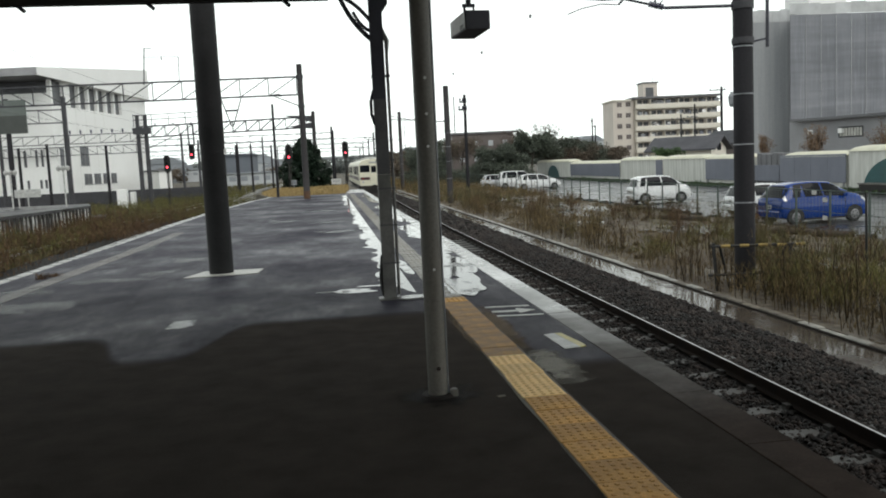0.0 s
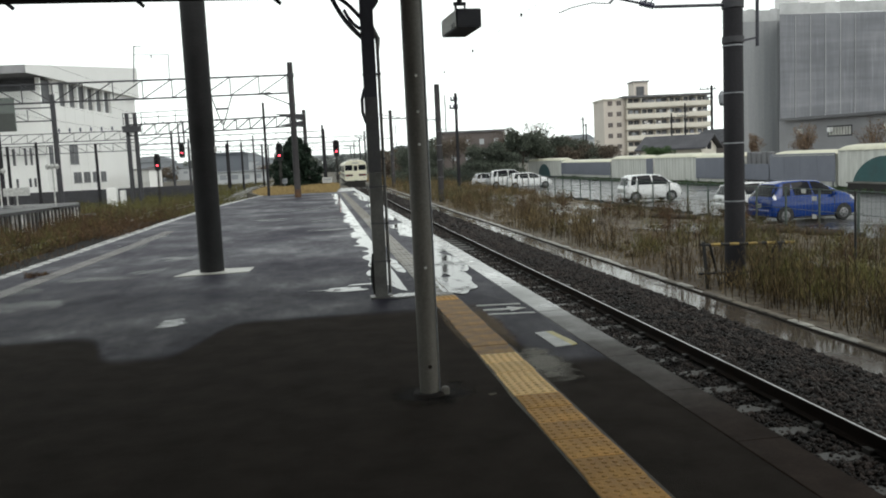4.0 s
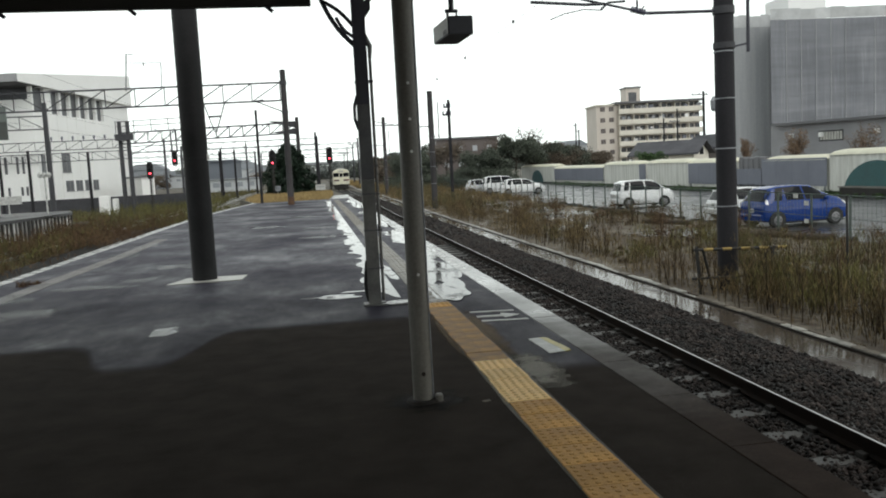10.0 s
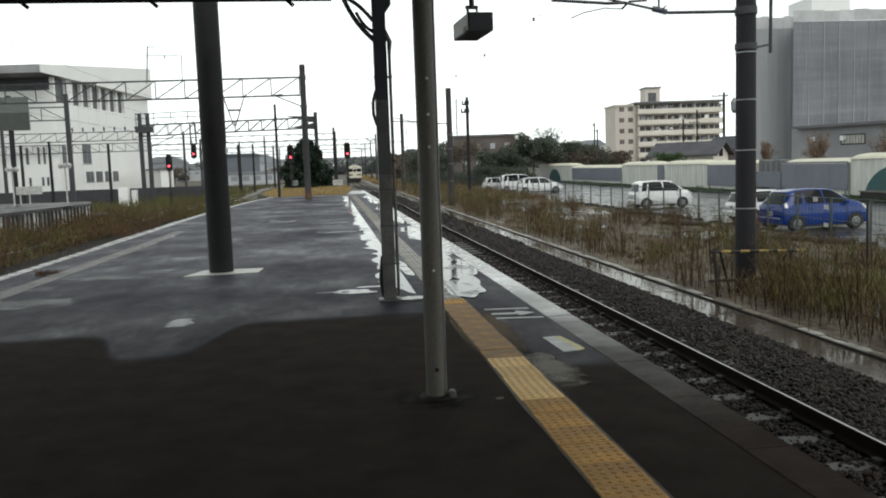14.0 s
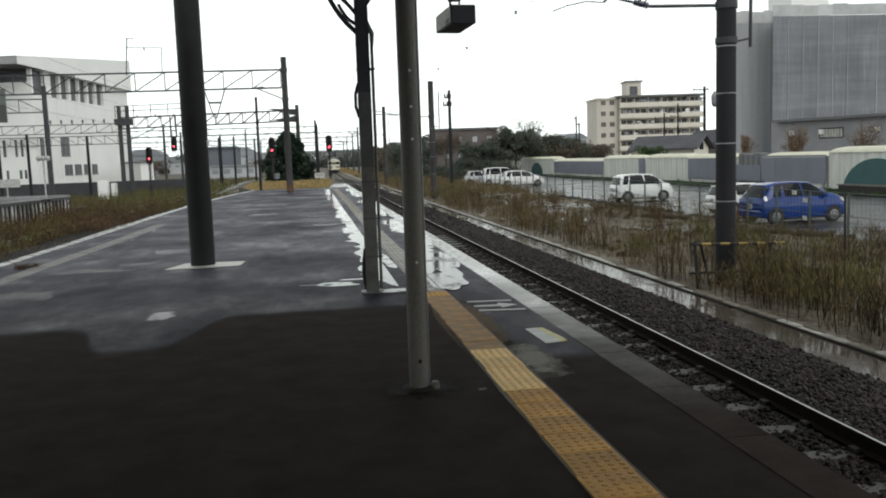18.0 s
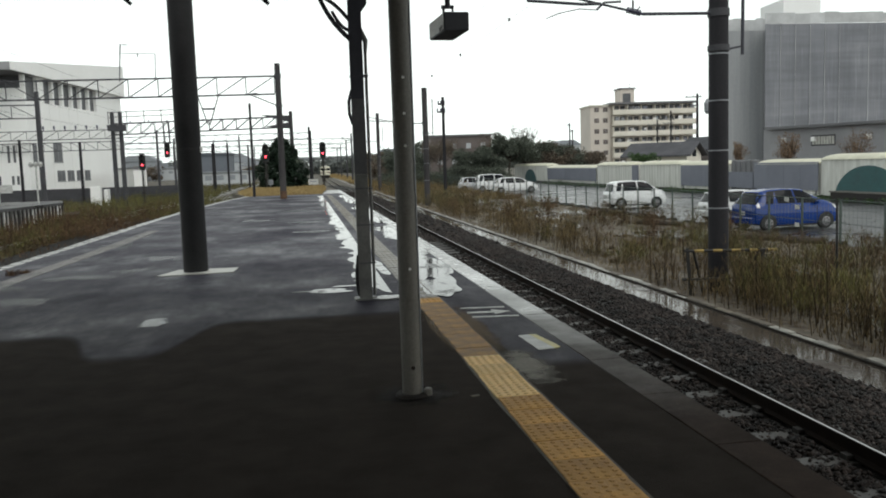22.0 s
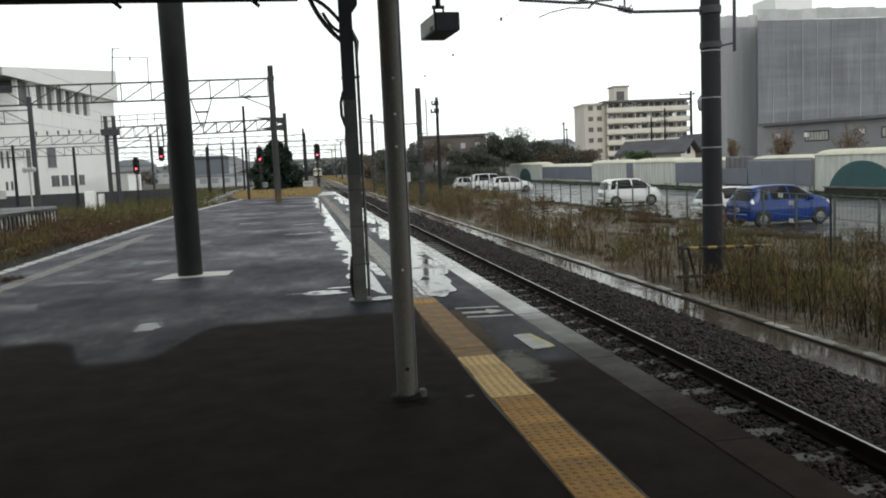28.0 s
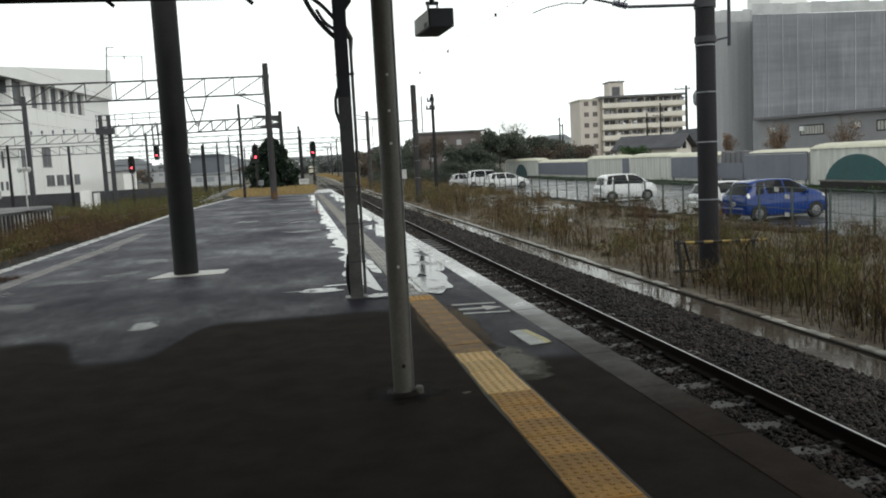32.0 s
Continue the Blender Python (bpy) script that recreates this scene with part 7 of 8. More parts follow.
# ---- plants ----
def tree(name, x, y, z0, height, spread, leaf, label, seed, count=2600, leaf_size=0.28, bare=0.0, trunk=0.16, base=0.3):
    """Tapered trunk, forked limbs and a broken crown of small leaves in clumps."""
    r = np.random.default_rng(seed)
    th = thing(name, label, "tree", "trees")
    wood = Geo()
    top = z0 + height * 0.62
    wood.tube([(x, y, z0), (x + r.normal(0, 0.08), y, z0 + height * 0.3), (x + r.normal(0, 0.15), y + r.normal(0, 0.15), top)], [trunk, trunk * 0.75, trunk * 0.35], 8)
    cs, rad = [], []
    for k in range(13):
        a = k * 2.4 + r.uniform(-0.4, 0.4)
        s = z0 + height * r.uniform(base, 0.60)
        q = r.uniform(0.5, 1.0)
        e = (x + math.cos(a) * spread * q, y + math.sin(a) * spread * q, s + height * r.uniform(0.10, 0.36))
        m = (x + math.cos(a) * spread * q * 0.45, y + math.sin(a) * spread * q * 0.45, s + (e[2] - s) * 0.6)
        wood.tube([(x, y, s), m, e], [trunk * 0.4, trunk * 0.25, trunk * 0.08], 5)
        for i in range(3):
            f = (e[0] + r.normal(0, spread * 0.22), e[1] + r.normal(0, spread * 0.22), e[2] + r.uniform(0, height * 0.12))
            wood.tube([m, f], [trunk * 0.16, trunk * 0.05], 4)
            cs.append(f)
            rad.append(spread * r.uniform(0.24, 0.44))
        cs.append(e)
        rad.append(spread * r.uniform(0.28, 0.46))
    for k in range(6):
        cs.append((x + r.normal(0, spread * 0.25), y + r.normal(0, spread * 0.25), z0 + height * r.uniform(0.72, 0.95)))
        rad.append(spread * r.uniform(0.15, 0.3))
    part("trunk", wood, M_BARK, th, smooth=True)
    v, f = leaf_cloud(r, np.array(cs), np.array(rad)[:, None] * np.array([[1, 1, 0.8]]), int(count * 2.0 * (1 - bare)), leaf_size * 0.85)
    me = scatter_mesh("crown", [(v, f)])
    me.materials.append(leaf)
    part("crown", me, leaf, th)


def conifer(x, y, z0, height, width, seed):
    """A dense dark conifer: whorls of drooping boughs over a straight trunk."""
    r = np.random.default_rng(seed)
    th = thing("conifer", "dense dark green conifer at the platform end", "tree", "trees")
    part("trunk", Geo().tube([(x, y, z0), (x, y, z0 + height)], [0.16, 0.02], 8), M_BARK, th)
    cs, rad = [], []
    for k in range(520):
        s = r.uniform(0.02, 1.0)
        a = r.uniform(0, 2 * math.pi)
        q = width / 2 * (1 - s ** 1.7) ** 0.62 * (0.80 + 0.25 * math.sin(a * 3 + s * 9)) * r.choice([r.uniform(0.4, 1.0), r.uniform(0.9, 1.22)])
        cs.append((x + q * math.cos(a), y + q * math.sin(a), z0 + height * s))
        rad.append(r.uniform(0.14, 0.34))
    v, f = leaf_cloud(r, np.array(cs), np.array(rad)[:, None] * np.array([[1, 1, 0.8]]), 34000, 0.17)
    me = scatter_mesh("foliage", [(v, f)])
    me.materials.append(M_CONIFER)
    part("foliage", me, M_CONIFER, th)


conifer(-1.85, 72.0, -0.1, 4.2, 4.1, 1)
tree("evergreen_tree", 29.3, 118, LOT, 6.6, 2.4, M_LEAF_DK, "dark round evergreen beyond the lot", 21, 4200, 0.30, trunk=0.2, base=0.42)
tree("evergreen_tree", 32.6, 121, LOT, 6.9, 3.0, M_LEAF_DK, "dark leafy tree beyond the lot", 22, 4600, 0.30, trunk=0.2, base=0.2)
tree("brown_tree", 34.0, 128, LOT, 8.2, 2.6, M_LEAF_BR, "thin autumn tree above the evergreens", 23, 800, 0.20, trunk=0.18)
tree("brown_tree", 37.5, 126, LOT, 5.0, 3.4, M_LEAF_BR, "brown autumn tree behind the sheds", 24, 3600, 0.30, base=0.2)
tree("evergreen_tree", 41.0, 127, LOT, 5.0, 3.2, M_LEAF_DK, "olive tree behind the sheds", 25, 3600, 0.30, base=0.2)
tree("brown_tree", 44.5, 128, LOT, 3.9, 3.0, M_LEAF_BR, "brown shrubby tree behind the sheds", 26, 3200, 0.30, base=0.2)
tree("evergreen_tree", 23.4, 116, LOT, 4.7, 2.5, M_LEAF_DK, "dark green tree before the brown block", 27, 4200, 0.28, base=0.15)
tree("brown_tree", 20.2, 124, LOT, 6.4, 2.8, M_LEAF_BR, "reddish-brown autumn tree before the brown block", 28, 2600, 0.24)
tree("evergreen_tree", 17.2, 128, LOT, 6.4, 2.6, M_LEAF_DK, "dark tree beside the track", 29, 3400, 0.26, base=0.15)
tree("evergreen_tree", 25.4, 114, LOT, 4.0, 2.0, M_LEAF_DK, "clipped dark evergreen by the lot", 30, 3600, 0.26, base=0.1)
tree("evergreen_tree", 13.2, 112, LOT, 4.8, 2.2, M_LEAF_DK, "dark tree beside the far track", 31, 3600, 0.28, base=0.1)
tree("evergreen_tree", 16.0, 150, LOT, 5.6, 3.0, M_LEAF_DK, "dark tree beside the far track", 32, 3200, 0.32, base=0.1)
tree("brown_tree", 27.0, 122, LOT, 7.4, 2.2, M_LEAF_BR, "nearly bare tree beyond the lot", 33, 2000, 0.20, 0.55)
for k, (x, y, h) in enumerate(((14.5, 182, 5.0), (18.0, 205, 6.0), (15.0, 236, 5.5), (20.5, 168, 4.6), (24.5, 172, 5.2), (19.0, 262, 7.0), (12.5, 134, 3.6), (29.0, 170, 6.4))):
    tree("trackside_tree", x, y, LOT, h, 3.0, M_LEAF_DK if k % 3 else M_LEAF_BR, "dark tree along the far track", 101 + k, 2000, 0.38, base=0.1)
def broom_tree(x, y, height, spread, label, seed, leaves):
    """A small autumn tree: thin limbs rising like a broom, half its leaves gone."""
    r = np.random.default_rng(seed)
    th = thing("maple_tree", label, "tree", "trees")
    wood, tips = Geo(), []
    z = LOT + height * 0.30
    wood.tube([(x, y, LOT), (x + 0.03, y, z)], [0.085, 0.065], 8)
    for k in range(22):
        a, q = k * 2.4 + r.uniform(-0.3, 0.3), spread * r.uniform(0.15, 1.0)
        zt = LOT + height * r.uniform(0.72, 1.0) * (1 - 0.12 * (q / spread) ** 2)
        m = (x + 0.35 * q * math.cos(a), y + 0.35 * q * math.sin(a), z + (zt - z) * 0.45)
        e = (x + q * math.cos(a), y + q * math.sin(a), zt)
        wood.tube([(x, y, z - 0.15), m, e], [0.035, 0.022, 0.006], 5)
        tips += [Vector(m).lerp(Vector(e), s) for s in (0.25, 0.5, 0.75, 0.95)]
        for i in range(3):
            s = Vector(m).lerp(Vector(e), r.uniform(0.2, 0.8))
            f = s + Vector((r.normal(0, 0.16), r.normal(0, 0.16), r.uniform(0.15, 0.5)))
            wood.tube([s, f], [0.012, 0.004], 4)
            tips.append(f)
    part("trunk", wood, M_BARK, th, smooth=True)
    me = scatter_mesh("crown", [leaf_cloud(r, np.array([tuple(p) for p in tips]), np.full((len(tips), 1), 0.20) * np.array([[1, 1, 1.3]]), leaves, 0.10)])
    me.materials.append(M_LEAF_OR)
    part("crown", me, M_LEAF_OR, th)


broom_tree(33.55, 54.0, 4.5, 0.95, "small orange-brown autumn tree before the workshop", 41, 2600)
broom_tree(35.9, 50.0, 4.6, 1.2, "half-bare orange autumn tree before the workshop", 42, 1300)
broom_tree(39.9, 72.5, 4.2, 0.85, "rust-coloured small tree before the netted block", 43, 2200)
tree("shrub", 33.9, 80.6, LOT, 3.7, 1.3, M_LEAF_GR, "green shrub between the sheds", 44, 2600, 0.17, trunk=0.07, base=0.15)
tree("shrub", 20.5, 108, LOT, 2.8, 1.6, M_LEAF_DK, "dark shrub at the end of the lot", 45, 2400, 0.2, trunk=0.07, base=0.1)
for k in range(12):
    tree("yard_tree", -70 + 9.0 * k + 3 * math.sin(k * 2.1), 250 + 12 * math.sin(k * 1.3), LOT, 5.5 + 1.5 * math.sin(k * 1.9), 3.6, M_LEAF_DK if k % 3 else M_LEAF_BR,
         "distant dark tree beyond the yard", 60 + k, 1100, 0.55, base=0.15) if not -2 < -70 + 9.0 * k < 12 else None
for k in range(8):
    tree("yard_tree", 17 + 6.0 * k, 190 + 14 * math.sin(k * 1.7), LOT, 6.0 + 1.2 * math.sin(k * 2.3), 3.8, M_LEAF_DK if k % 2 else M_LEAF_BR, "distant tree beyond the lot", 80 + k, 1300, 0.5, base=0.15)


# shallow pools on the verge: centre and half axes
POOLS = ((12.4, 57.0, 2.0, 5.0), (12.5, 48.0, 1.7, 3.4), (11.6, 40.0, 1.2, 2.0), (13.5, 42.5, 1.2, 2.4), (13.0, 28.2, 1.9, 1.7), (9.7, 11.4, 1.2, 1.7), (10.6, 33.5, 0.7, 1.5))
for k, (px, py, pa, pb) in enumerate(POOLS):
    poly = blob(px, py, pa, pb, 300 + k, 48, 0.5)
    g = Geo()
    g.rings([[(x, y, -1.29) for x, y in poly], [(x, y, -1.243) for x, y in poly]])
    tagged(part("verge_pool", g, M_POOL), "shallow muddy pool among the weeds", "pool", "pools on the verge", "structure")


def dry_ground(x, y):
    """True where a plant may stand: outside the pools and the turnout."""
    ok = np.ones(len(x), bool)
    for px, py, pa, pb in POOLS + ((-7.0, 102.0, 2.6, 28.0),):
        ok &= ((x - px) / pa) ** 2 + ((y - py) / pb) ** 2 > 0.8
    return ok


def tall_weeds(seed, n, x0, x1, y0, y1, z, h, power=1.0, dense=1.0, twigs=9, leaf=0.13):
    """Upright stalks with side shoots, dry leaves and a ragged head: blocks for stalks and for leaves."""
    r = np.random.default_rng(seed)
    x, y = r.uniform(x0, x1, n), y0 + (y1 - y0) * r.uniform(0, 1, n) ** power
    patch = np.sin(x * 1.1 + 2.0 * np.sin(y * 0.31)) + np.sin(y * 0.73 + x * 0.6)
    keep = (patch + r.normal(0, 0.7, n) > -0.9 * dense) & dry_ground(x, y)
    x, y, patch = x[keep], y[keep], patch[keep]
    n = len(x)
    hh = h * (1.0 + 0.16 * patch) * r.choice([0.5, 0.75, 1.0, 1.0, 1.35], n) * r.uniform(0.75, 1.15, n)
    stalk = grass_blades(r, x, y, np.full(n, z), hh * r.choice([0.9, 1.0, 1.15], n), 0.014, 0.16)
    t = r.uniform(0.18, 1.0, (n, twigs)) ** 0.8
    px = (x[:, None] + r.normal(0, 0.06, (n, twigs))).ravel()
    py = (y[:, None] + r.normal(0, 0.06, (n, twigs))).ravel()
    pz = (z + hh[:, None] * t).ravel() - 0.06
    lv = grass_blades(r, px, py, pz, leaf, 0.020, 1.0)
    return stalk, lv


def weed_bed(name, label, blocks, leaf_mat):
    me = scatter_mesh(name + "_stalks", [b[0] for b in blocks])
    me.materials.append(M_STALK)
    tagged(new(name + "_stalks", me), "dead dark stalks of " + label, "weeds", kind="stuff")
    me = scatter_mesh(name + "_leaves", [b[1] for b in blocks])
    me.materials.append(leaf_mat)
    tagged(new(name + "_leaves", me), label, "weeds", kind="stuff")


def bushy_weeds(name, label, seed, n, x0, x1, y0, y1, h, leaf_mat, power=1.3, gaps=0.0, stems=9, twigs=6, leaves=7, size=0.045, width=0.013):
    """Clumps of leaning stems with side twigs and a froth of small leaves and seed heads."""
    r = np.random.default_rng(seed)
    x, y = r.uniform(x0, x1, n), y0 + (y1 - y0) * r.uniform(0, 1, n) ** power
    patch = np.sin(x * 1.15 + 1.9 * np.sin(y * 0.37)) + np.sin(y * 0.83 + x * 0.7 + seed)
    keep = dry_ground(x, y) & (patch + r.normal(0, 0.5, n) > gaps)
    x, y, patch = x[keep], y[keep], patch[keep]
    cl = np.repeat(np.arange(len(x)), r.integers(stems // 3, stems + 1, len(x)))
    m = len(cl)
    tall = h * r.uniform(0.55, 1.2, len(x)) * (1 + 0.12 * patch)
    ox, oy = r.normal(0, 0.13, m), r.normal(0, 0.13, m)
    hh = tall[cl] * r.uniform(0.5, 1.1, m)
    la = np.arctan2(oy, ox) + r.normal(0, 0.7, m)
    ll = hh * np.abs(r.normal(0, 0.17, m))
    bx, by = x[cl] + ox, y[cl] + oy
    z = GROUND + 0.03

    def at(k, t):
        return np.stack([bx[k] + np.cos(la[k]) * ll[k] * t * t, by[k] + np.sin(la[k]) * ll[k] * t * t, z + hh[k] * t], -1)
    a = r.uniform(0, 2 * np.pi, m)
    side = np.stack([np.cos(a), np.sin(a), 0 * a], 1) * (width * r.uniform(0.5, 1.2, m))[:, None] * 0.5
    every = np.arange(m)
    v = np.stack([w for t, q in ((0.0, 1.0), (0.5, 0.75), (1.0, 0.25)) for w in (at(every, t) - side * q, at(every, t) + side * q)], 1).reshape(-1, 3)
    f0 = every[:, None] * 6
    stalk = (v, np.concatenate([f0 + np.array([[0, 1, 3, 2]]), f0 + np.array([[2, 3, 5, 4]])]))
    tk = np.repeat(every, twigs)
    tp = at(tk, r.uniform(0.25, 1.0, m * twigs) ** 0.7)
    twig = grass_blades(r, tp[:, 0], tp[:, 1], tp[:, 2], 0.17 * h, 0.007, 0.75)
    me = scatter_mesh(name + "_stalks", [stalk, twig])
    me.materials.append(M_STALK)
    tagged(new(name + "_stalks", me), "dark brown branching stems of " + label, "weeds", kind="stuff")
    heads = tp + r.normal(0, 0.05, tp.shape) + np.array([0, 0, 0.06])
    heads = heads[r.uniform(0, 1, len(heads)) < 0.8]
    lp = np.repeat(heads, leaves, 0) + r.normal(0, 0.055, (len(heads) * leaves, 3))
    lv = grass_blades(r, lp[:, 0], lp[:, 1], lp[:, 2] - 0.05, size * 2.4, 0.009, 0.8)
    me = scatter_mesh(name + "_leaves", [lv])
    me.materials.append(leaf_mat)
    tagged(new(name + "_leaves", me), label, "weeds", kind="stuff")


bushy_weeds("kerb_weeds", "brown dry weeds standing close behind the kerb", 6, 170, 7.5, 8.3, 8.5, 50, 0.72, M_WEED, 1.5, -0.9, 6, 5, 3, 0.045, 0.017)
bushy_weeds("drain_side_weeds", "olive-brown dry weeds in clumps along the drain", 1, 210, 7.9, 10.0, 10.0, 60, 0.86, M_WEED, 1.3, -0.2, 9, 6, 4, 0.045, 0.020)
bushy_weeds("bare_stems", "tall dark dead stems standing along the drain", 8, 150, 7.55, 10.5, 9.5, 50, 1.15, M_WEED_RB, 1.3, -0.4, 6, 4, 2, 0.04, 0.024)
bushy_weeds("verge_weeds", "tall yellow-brown weeds in clumps on the verge", 2, 260, 9.2, 15.3, 13, 62, 0.85, M_WEED_GR, 1.1, 0.2, 9, 6, 5, 0.050, 0.018)
bushy_weeds("rusty_weeds", "rust-brown weeds scattered on the verge", 7, 220, 8.2, 15.0, 10, 60, 0.85, M_WEED_RB, 1.2, 0.0, 8, 6, 5, 0.050, 0.018)
bushy_weeds("verge_green_weeds", "leafy olive weeds round the mast and along the verge", 3, 90, 8.0, 12.8, 10.5, 30, 0.62, M_WEED_YG, 1.5, -0.1, 9, 6, 6, 0.055, 0.013)
bushy_weeds("mast_weeds", "dense olive weeds at the foot of the mast", 4, 26, 8.0, 9.5, 11.5, 16.0, 0.66, M_WEED_YG, 1.0, -1.5, 10, 7, 6, 0.055, 0.013)
bushy_weeds("lot_side_weeds", "brown weeds leaning against the lot fence", 5, 150, 12.6, 15.6, 14, 62, 0.60, M_WEED_RB, 1.2, 0.2, 8, 6, 6, 0.050, 0.012)
weed_bed("far_verge_weeds", "tall dry brown weeds beside the far track", [tall_weeds(3, 2600, 7.9, 15.4, 58, 125, GROUND - 0.02, 0.9, 1.0, 0.5)], M_WEED)
weed_bed("far_verge_green", "yellow-green weeds along the far verge", [tall_weeds(22, 900, 8, 12.0, 46, 90, GROUND, 0.7, 1.0, 0.3, 14, 0.2)], M_WEED_GR)
weed_bed("platform_front_weeds", "brown weeds before the far platform",
         [tall_weeds(23, 1500, -16.6, -11.5, 27, 50, GROUND - 0.05, 0.88, 1.0, 1.5)], M_WEED_RB)
weed_bed("yard_weeds", "yellow-green and brown weeds along the overgrown tracks",
         [tall_weeds(4, 4200, -19, -10.8, 16, 50, GROUND - 0.1, 0.70, 1.0, 1.2), tall_weeds(5, 5200, -19, -5.6, 50, 110, GROUND - 0.05, 0.75, 1.0, 1.4)], M_WEED_YG)
weed_bed("yard_dead_weeds", "rust-brown dead weeds beside the platform",
         [tall_weeds(15, 1700, -13.5, -10.5, 14, 50, GROUND - 0.1, 0.66, 1.0, 0.7, 12, 0.12), tall_weeds(16, 1500, -14, -8.5, 38, 62, GROUND - 0.05, 0.7, 1.0, 0.8)], M_WEED_RB)


def undergrowth(name, label, seed, n, x0, x1, y0, y1, z, r0, r1, leaves, size, material):
    """Low bushy clumps of small leaves, heaped unevenly."""
    r = np.random.default_rng(seed)
    x, y = r.uniform(x0, x1, n), y0 + (y1 - y0) * r.uniform(0, 1, n) ** 1.4
    keep = (np.sin(x * 1.3 + 1.7 * np.sin(y * 0.5)) + np.sin(y * 0.8 - x * 0.5) + r.normal(0, 0.5, n) > 0.0) & dry_ground(x, y)
    x, y = x[keep], y[keep]
    rad = r.uniform(r0, r1, len(x))
    cs = np.stack([x, y, z + rad * 0.45], 1)
    v, f = leaf_cloud(r, cs, rad[:, None] * np.array([[1.2, 1.2, 0.8]]), leaves, size)
    v[:, 2] = np.maximum(v[:, 2], z - 0.02)
    me = scatter_mesh(name, [(v, f)])
    me.materials.append(material)
    tagged(new(name, me), label, "undergrowth", kind="stuff")


undergrowth("verge_undergrowth", "low dark brown undergrowth between the weeds", 31, 300, 7.6, 15.2, 8.5, 60, GROUND + 0.03, 0.08, 0.20, 20000, 0.045, M_LEAF_VG)
undergrowth("verge_green_growth", "yellow-green low growth in patches on the verge", 33, 150, 8.2, 14.2, 9, 24, GROUND + 0.03, 0.12, 0.28, 17000, 0.045, M_WEED_GR)
undergrowth("yard_undergrowth", "low brown growth beside the platform", 32, 420, -14.5, -10.4, 12, 50, GROUND - 0.05, 0.15, 0.40, 24000, 0.08, M_LEAF_VG)


def grass_field(name, label, seed, n, x0, x1, y0, y1, z, h, w, material):
    r = np.random.default_rng(seed)
    x, y = r.uniform(x0, x1, n), y0 + (y1 - y0) * r.uniform(0, 1, n) ** 1.25
    keep = (np.sin(x * 0.9 + 1.3 * np.sin(y * 0.4)) + np.sin(y * 0.5 - x * 0.4) + r.normal(0, 0.8, n) > -0.55) & dry_ground(x, y)
    x, y = x[keep], y[keep]
    me = scatter_mesh(name, [grass_blades(r, x, y, np.full(len(x), z), h, w, 0.5)])
    me.materials.append(material)
    tagged(new(name, me), label, "grass", kind="stuff")


grass_field("verge_grass", "matted dry grass under the weeds", 7, 36000, 7.5, 15.6, 8, 64, GROUND + 0.02, 0.17, 0.010, M_WEED)
grass_field("verge_grass_far", "dry grass along the far verge", 8, 9000, 7.6, 17, 60, 160, GROUND - 0.12, 0.5, 0.06, M_WEED)
grass_field("yard_grass", "rough olive grass beside the platform", 9, 22000, -22, -10.6, 12, 60, GROUND - 0.12, 0.42, 0.03, M_WEED_GR)
grass_field("yard_grass_far", "rough grass among the far tracks", 10, 16000, -30, 1.5, 56, 190, GROUND - 0.12, 0.55, 0.08, M_WEED_GR)
grass_field("verge_straw_far", "yellow grass strip beside the far track", 12, 5000, 8.2, 13, 110, 330, GROUND - 0.12, 0.6, 0.12, M_STRAW)
grass_field("side_track_tufts", "sparse rusty tufts on the old ballast", 13, 2600, -10.8, -6.2, 14, 60, -1.28, 0.16, 0.02, M_WEED_RB)
r = np.random.default_rng(52)
n = 150
cs = np.stack([r.uniform(10.5, 26.5, n), r.uniform(108, 113, n), LOT + r.uniform(0.2, 1.7, n)], 1)
v, f = leaf_cloud(r, cs, r.uniform(0.7, 1.3, (n, 1)) * np.array([[1.3, 1.0, 0.8]]), 24000, 0.24)
v[:, 2] = np.maximum(v[:, 2], LOT)
me = scatter_mesh("lot_hedge", [(v, f)])
me.materials.append(M_LEAF_DK)
tagged(new("lot_hedge", me), "dark tangled hedge at the end of the lot", "hedge", kind="stuff")
r = np.random.default_rng(51)
n = 420
cs = np.stack([r.uniform(-150, 150, n), r.uniform(425, 455, n), r.uniform(-1.0, 4.6, n)], 1)
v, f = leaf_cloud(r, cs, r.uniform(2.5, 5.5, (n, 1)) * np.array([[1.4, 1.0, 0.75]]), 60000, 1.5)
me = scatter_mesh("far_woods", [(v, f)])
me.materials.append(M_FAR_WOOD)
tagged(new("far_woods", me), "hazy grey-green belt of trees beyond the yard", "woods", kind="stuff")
r = np.random.default_rng(71)
for cx, cy, h in ((-4.62, 14.0, 0.10), (-4.52, 14.25, 0.06)):
    q = r.normal(0, 0.06, (60, 2))
    me = scatter_mesh("weed_tuft", [grass_blades(r, cx + q[:, 0], cy + q[:, 1] * 0.6, np.zeros(60), h, 0.012, 0.7)])
    me.materials.append(M_WEED_RB)
    tagged(new("weed_tuft", me), "small brown weed tuft growing in the paving", "weed", "weed tufts", "stuff")
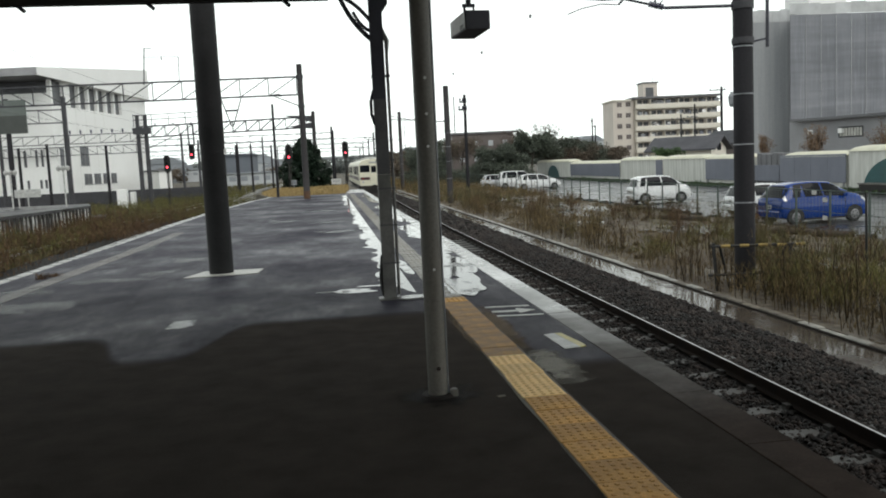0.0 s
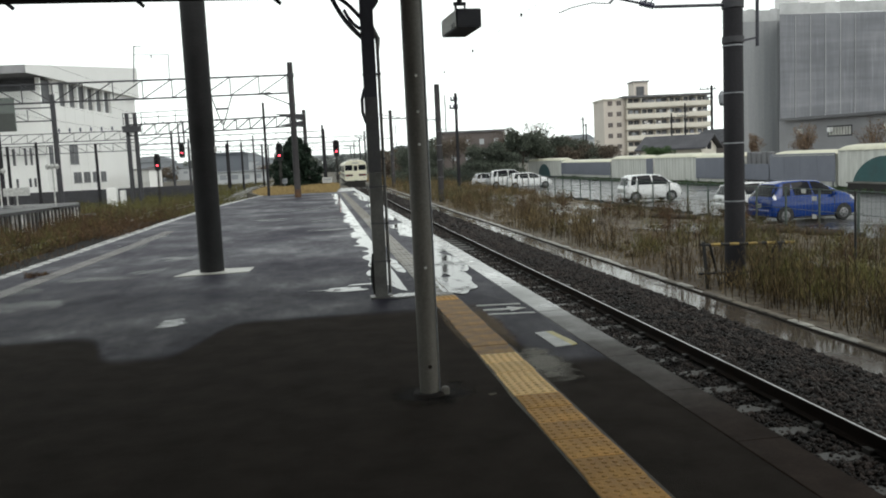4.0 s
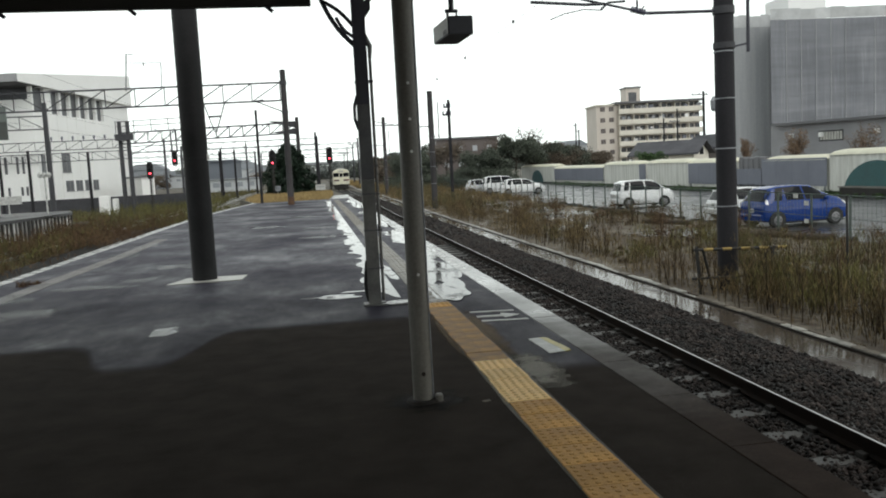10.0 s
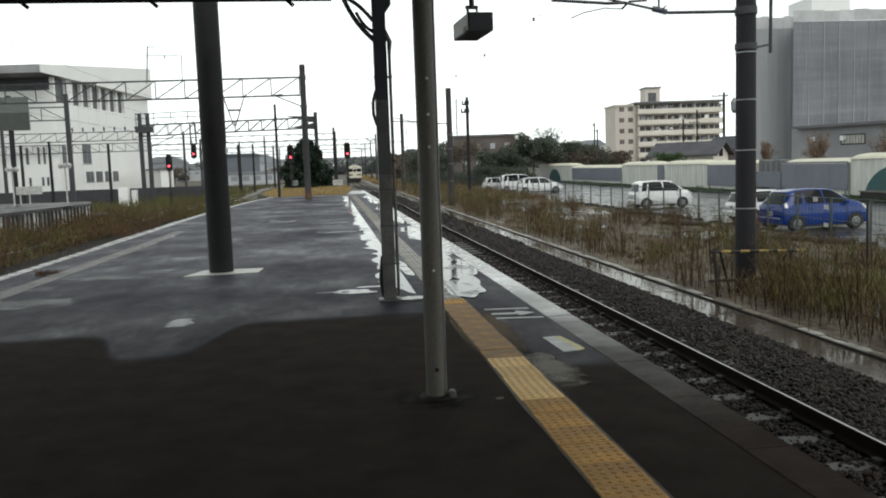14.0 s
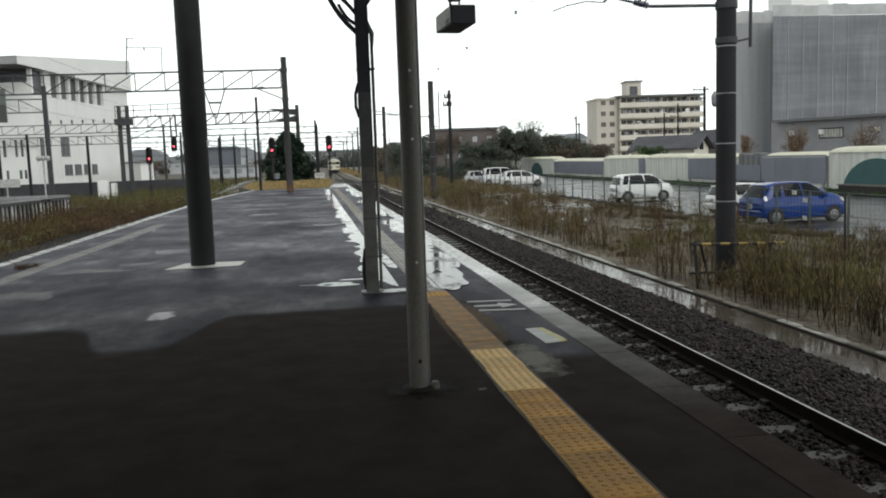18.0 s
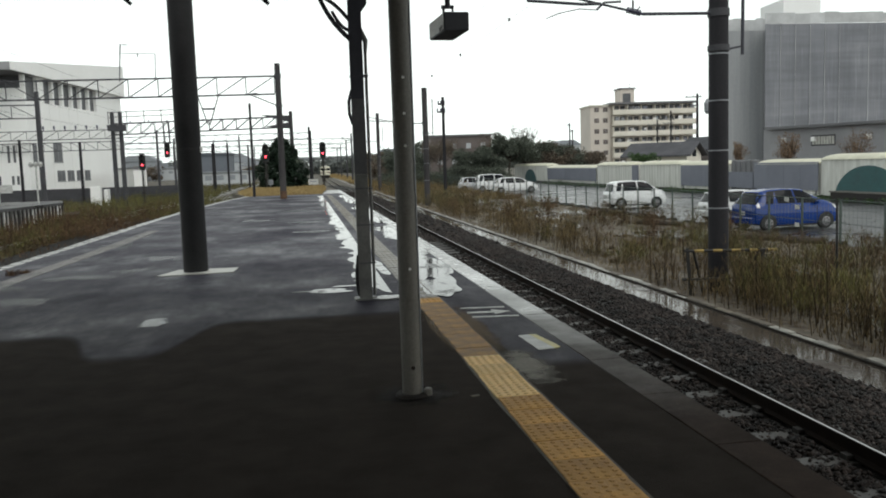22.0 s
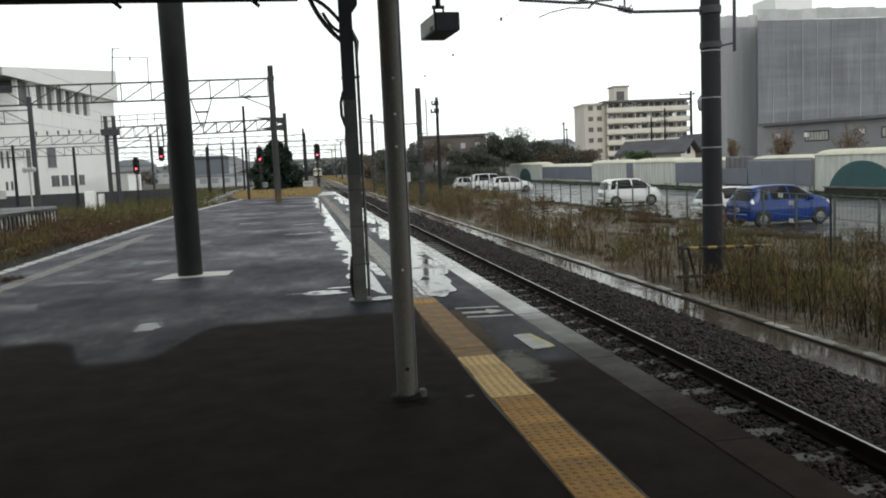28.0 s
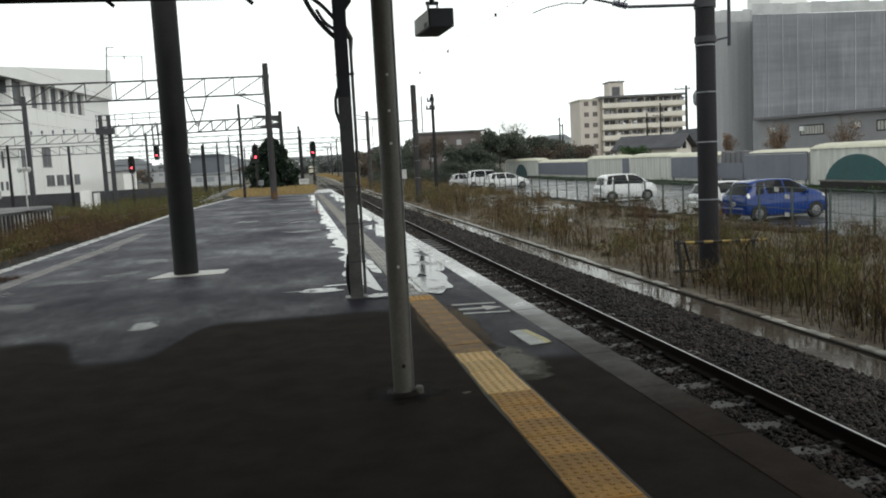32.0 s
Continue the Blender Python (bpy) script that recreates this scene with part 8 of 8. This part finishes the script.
for x, y, n, yaw in ((14.55, 24.9, 1.7, -55), (15.1, 23.4, 1.2, -50), (14.3, 32.4, 2.4, -62), (15.45, 40.6, 2.0, -70), (15.6, 36.6, 1.6, -80)):
    log = thing("log", "dark wet log lying among the weeds", "log", "logs on the verge", at=pose(x, y, GROUND + 0.13, 0, 0, yaw))
    part("log_trunk", Geo().tube([(-n / 2, 0, 0), (-n * 0.2, 0.02, 0.01), (n * 0.25, -0.02, 0.0), (n / 2, 0.01, 0.01)], [0.10, 0.12, 0.115, 0.09], 10), M_BARK, log, smooth=True)
    part("log_stub", Geo().tube([(n * 0.1, 0, 0.05), (n * 0.16, -0.03, 0.2)], [0.04, 0.025], 6), M_BARK, log)
r = np.random.default_rng(53)
n = 420
y = r.uniform(34, 104, n)
cs = np.stack([r.uniform(30.3, 31.1, n), y, LOT + r.uniform(0.02, 0.22, n)], 1)
v, f = leaf_cloud(r, cs, r.uniform(0.12, 0.36, (n, 1)) * (0.6 + 0.5 * np.sin(y * 0.5) ** 2)[:, None] * np.array([[1.0, 1.4, 0.9]]), 20000, 0.10)
v[:, 2] = np.maximum(v[:, 2], LOT + 0.012)
me = scatter_mesh("wall_foot_weeds", [(v, f)])
me.materials.append(M_LEAF_GR)
tagged(new("wall_foot_weeds", me), "low green weeds along the foot of the sheds", "weeds", kind="stuff")


# ---- the departing train ----
def carriage(th, y0, length, tail):
    """One cream carriage from y0 on, on two bogies; tail: it shows its cab end at y0."""
    W = 1.40
    sec = [(-W, 0.88), (-W, 2.75), (-W * 0.97, 2.98), (-W * 0.80, 3.24), (-W * 0.45, 3.37), (0, 3.40), (W * 0.45, 3.37), (W * 0.80, 3.24), (W * 0.97, 2.98), (W, 2.75), (W, 0.88), (W * 0.93, 0.80), (-W * 0.93, 0.80)]
    ends = [(y0, 0.965, 0.97), (y0 + 0.18, 0.995, 0.995), (y0 + 0.5, 1.0, 1.0)] if tail else [(y0, 1.0, 1.0)]
    ends += [(y0 + length, 1.0, 1.0)]
    body = part("carriage_body", Geo().rings([[(x * s, y, 0.80 + (z - 0.80) * q) for x, z in sec] for y, s, q in ends]), M_TRAIN, th, "cream painted body", smooth=True)
    part("roof_panel", Geo().rings([[(x, y, z + 0.012) for x, z in ((-1.0, 3.27), (-0.6, 3.36), (0, 3.41), (0.6, 3.36), (1.0, 3.27), (0.6, 3.25), (-0.6, 3.25))] for y in (y0 + 0.7, y0 + length - 0.3)]), M_TRAIN_ROOF, body, "grey roof")
    for k in range(4):
        a = y0 + 2.4 + k * 4.4
        part("roof_cooler", Geo().box(-0.6, 0.6, a, a + 2.4, 3.34, 3.56, 0.08), M_TRAIN_ROOF, body)
    for s in (-1, 1):
        part("side_band", Geo().box(s * 1.404 - 0.006, s * 1.404 + 0.006, y0 + 0.5, y0 + length - 0.05, 1.30, 1.62), M_TRAIN_BAND, body, "dark waist band")
        for k in range(7):
            a = y0 + 2.0 + k * 2.4
            part("side_window", Geo().box(s * 1.402 - 0.006, s * 1.402 + 0.006, a, a + 1.7, 1.85, 2.70), M_GLASS_DK, body, "dark window")
        for a in (y0 + 1.0, y0 + length - 1.9):
            part("door", Geo().box(s * 1.405 - 0.006, s * 1.405 + 0.006, a, a + 0.85, 1.0, 2.85), M_TRAIN, body)
    for yc in (y0 + 3.0, y0 + length - 3.0):
        bogie = part("bogie", Geo().box(-1.1, 1.1, yc - 1.5, yc + 1.5, 0.35, 0.75, 0.05), M_UNDER, th, "sooty bogie frame")
        for dy in (-1.05, 1.05):
            for s in (-1, 1):
                part("wheel", Geo().tube([(s * 0.50, yc + dy, 0.43), (s * 0.63, yc + dy, 0.43)], 0.43, 18), M_UNDER, bogie)
    part("underframe", Geo().box(-1.25, 1.25, y0 + 5, y0 + length - 5, 0.35, 0.90, 0.05), M_UNDER, body, "equipment boxes")
    if not tail:
        return
    y = y0
    for x0, x1 in ((-1.30, -0.38), (0.38, 1.30)):
        part("cab_window", Geo().box(x0, x1, y - 0.02, y + 0.01, 2.10, 2.76, 0.02), M_GLASS_DK, body, "dark cab window")
        part("lamp_band", Geo().box(x0, x1, y - 0.025, y + 0.01, 1.36, 1.62), M_TRAIN_BAND, body, "dark maroon waist band")
        xm = x0 + 0.25 if x0 < 0 else x1 - 0.25
        part("tail_lamp", Geo().tube([(xm, y - 0.03, 1.50), (xm, y - 0.05, 1.50)], 0.08, 12), M_TAIL, body, "red tail lamp")
        part("headlamp", Geo().tube([(xm, y - 0.03, 1.16), (xm, y - 0.05, 1.16)], 0.10, 12), M_LENS, body)
    part("gangway_door", Geo().box(-0.36, 0.36, y - 0.05, y + 0.01, 0.98, 2.80, 0.02), M_TRAIN, body, "cream gangway door")
    part("door_window", Geo().box(-0.24, 0.24, y - 0.062, y - 0.05, 2.05, 2.68), M_GLASS_DK, body)
    part("destination_box", Geo().box(-0.42, 0.42, y - 0.03, y + 0.01, 2.92, 3.10, 0.02), M_TRAIN_ROOF, body, "grey destination box")
    part("roof_lamp", Geo().box(-0.30, 0.30, y + 0.05, y + 0.35, 3.22, 3.44, 0.04), M_TRAIN_ROOF, body)
    part("coupler", Geo().box(-0.15, 0.15, y - 0.45, y, 0.62, 0.88, 0.03), M_UNDER, body)
    part("snow_plough", Geo().box(-1.15, 1.15, y - 0.05, y + 0.12, 0.02, 0.60, 0.03), M_UNDER, body, "black skirt under the cab")
    part("step_plate", Geo().box(-1.3, 1.3, y - 0.03, y + 0.1, 0.62, 0.80), M_UNDER, body)


train = thing("train", "cream local train with dark maroon bands running away from the platform", "train")
for k in range(2):
    carriage(train, k * 20.0, 19.5, k == 0)
for k in range(1):
    part("gangway_bellows", Geo().box(-0.6, 0.6, 19.5 + 20 * k, 20.0 + 20 * k, 1.0, 3.1), M_BLACK, train)


def train_y(t):
    """Distance of the train's tail along the track: starting slowly and gathering speed."""
    return 84.5 + 4.95 * t + 0.10 * t * t - 4.0 * math.exp(-t / 1.2)


def motions():
    rows = []
    for k in range(33):
        y = train_y(k)
        bend = -0.1 - 1.4 * min(1.0, max(0.0, (k - 1.0) / 6.0))
        rows.append((float(k), pose(track_x(y) + 0.10, y, RAIL_TOP + track_z(y + 20) - 0.02, 0, 0, bend)))
    walk(train, rows)


motions()
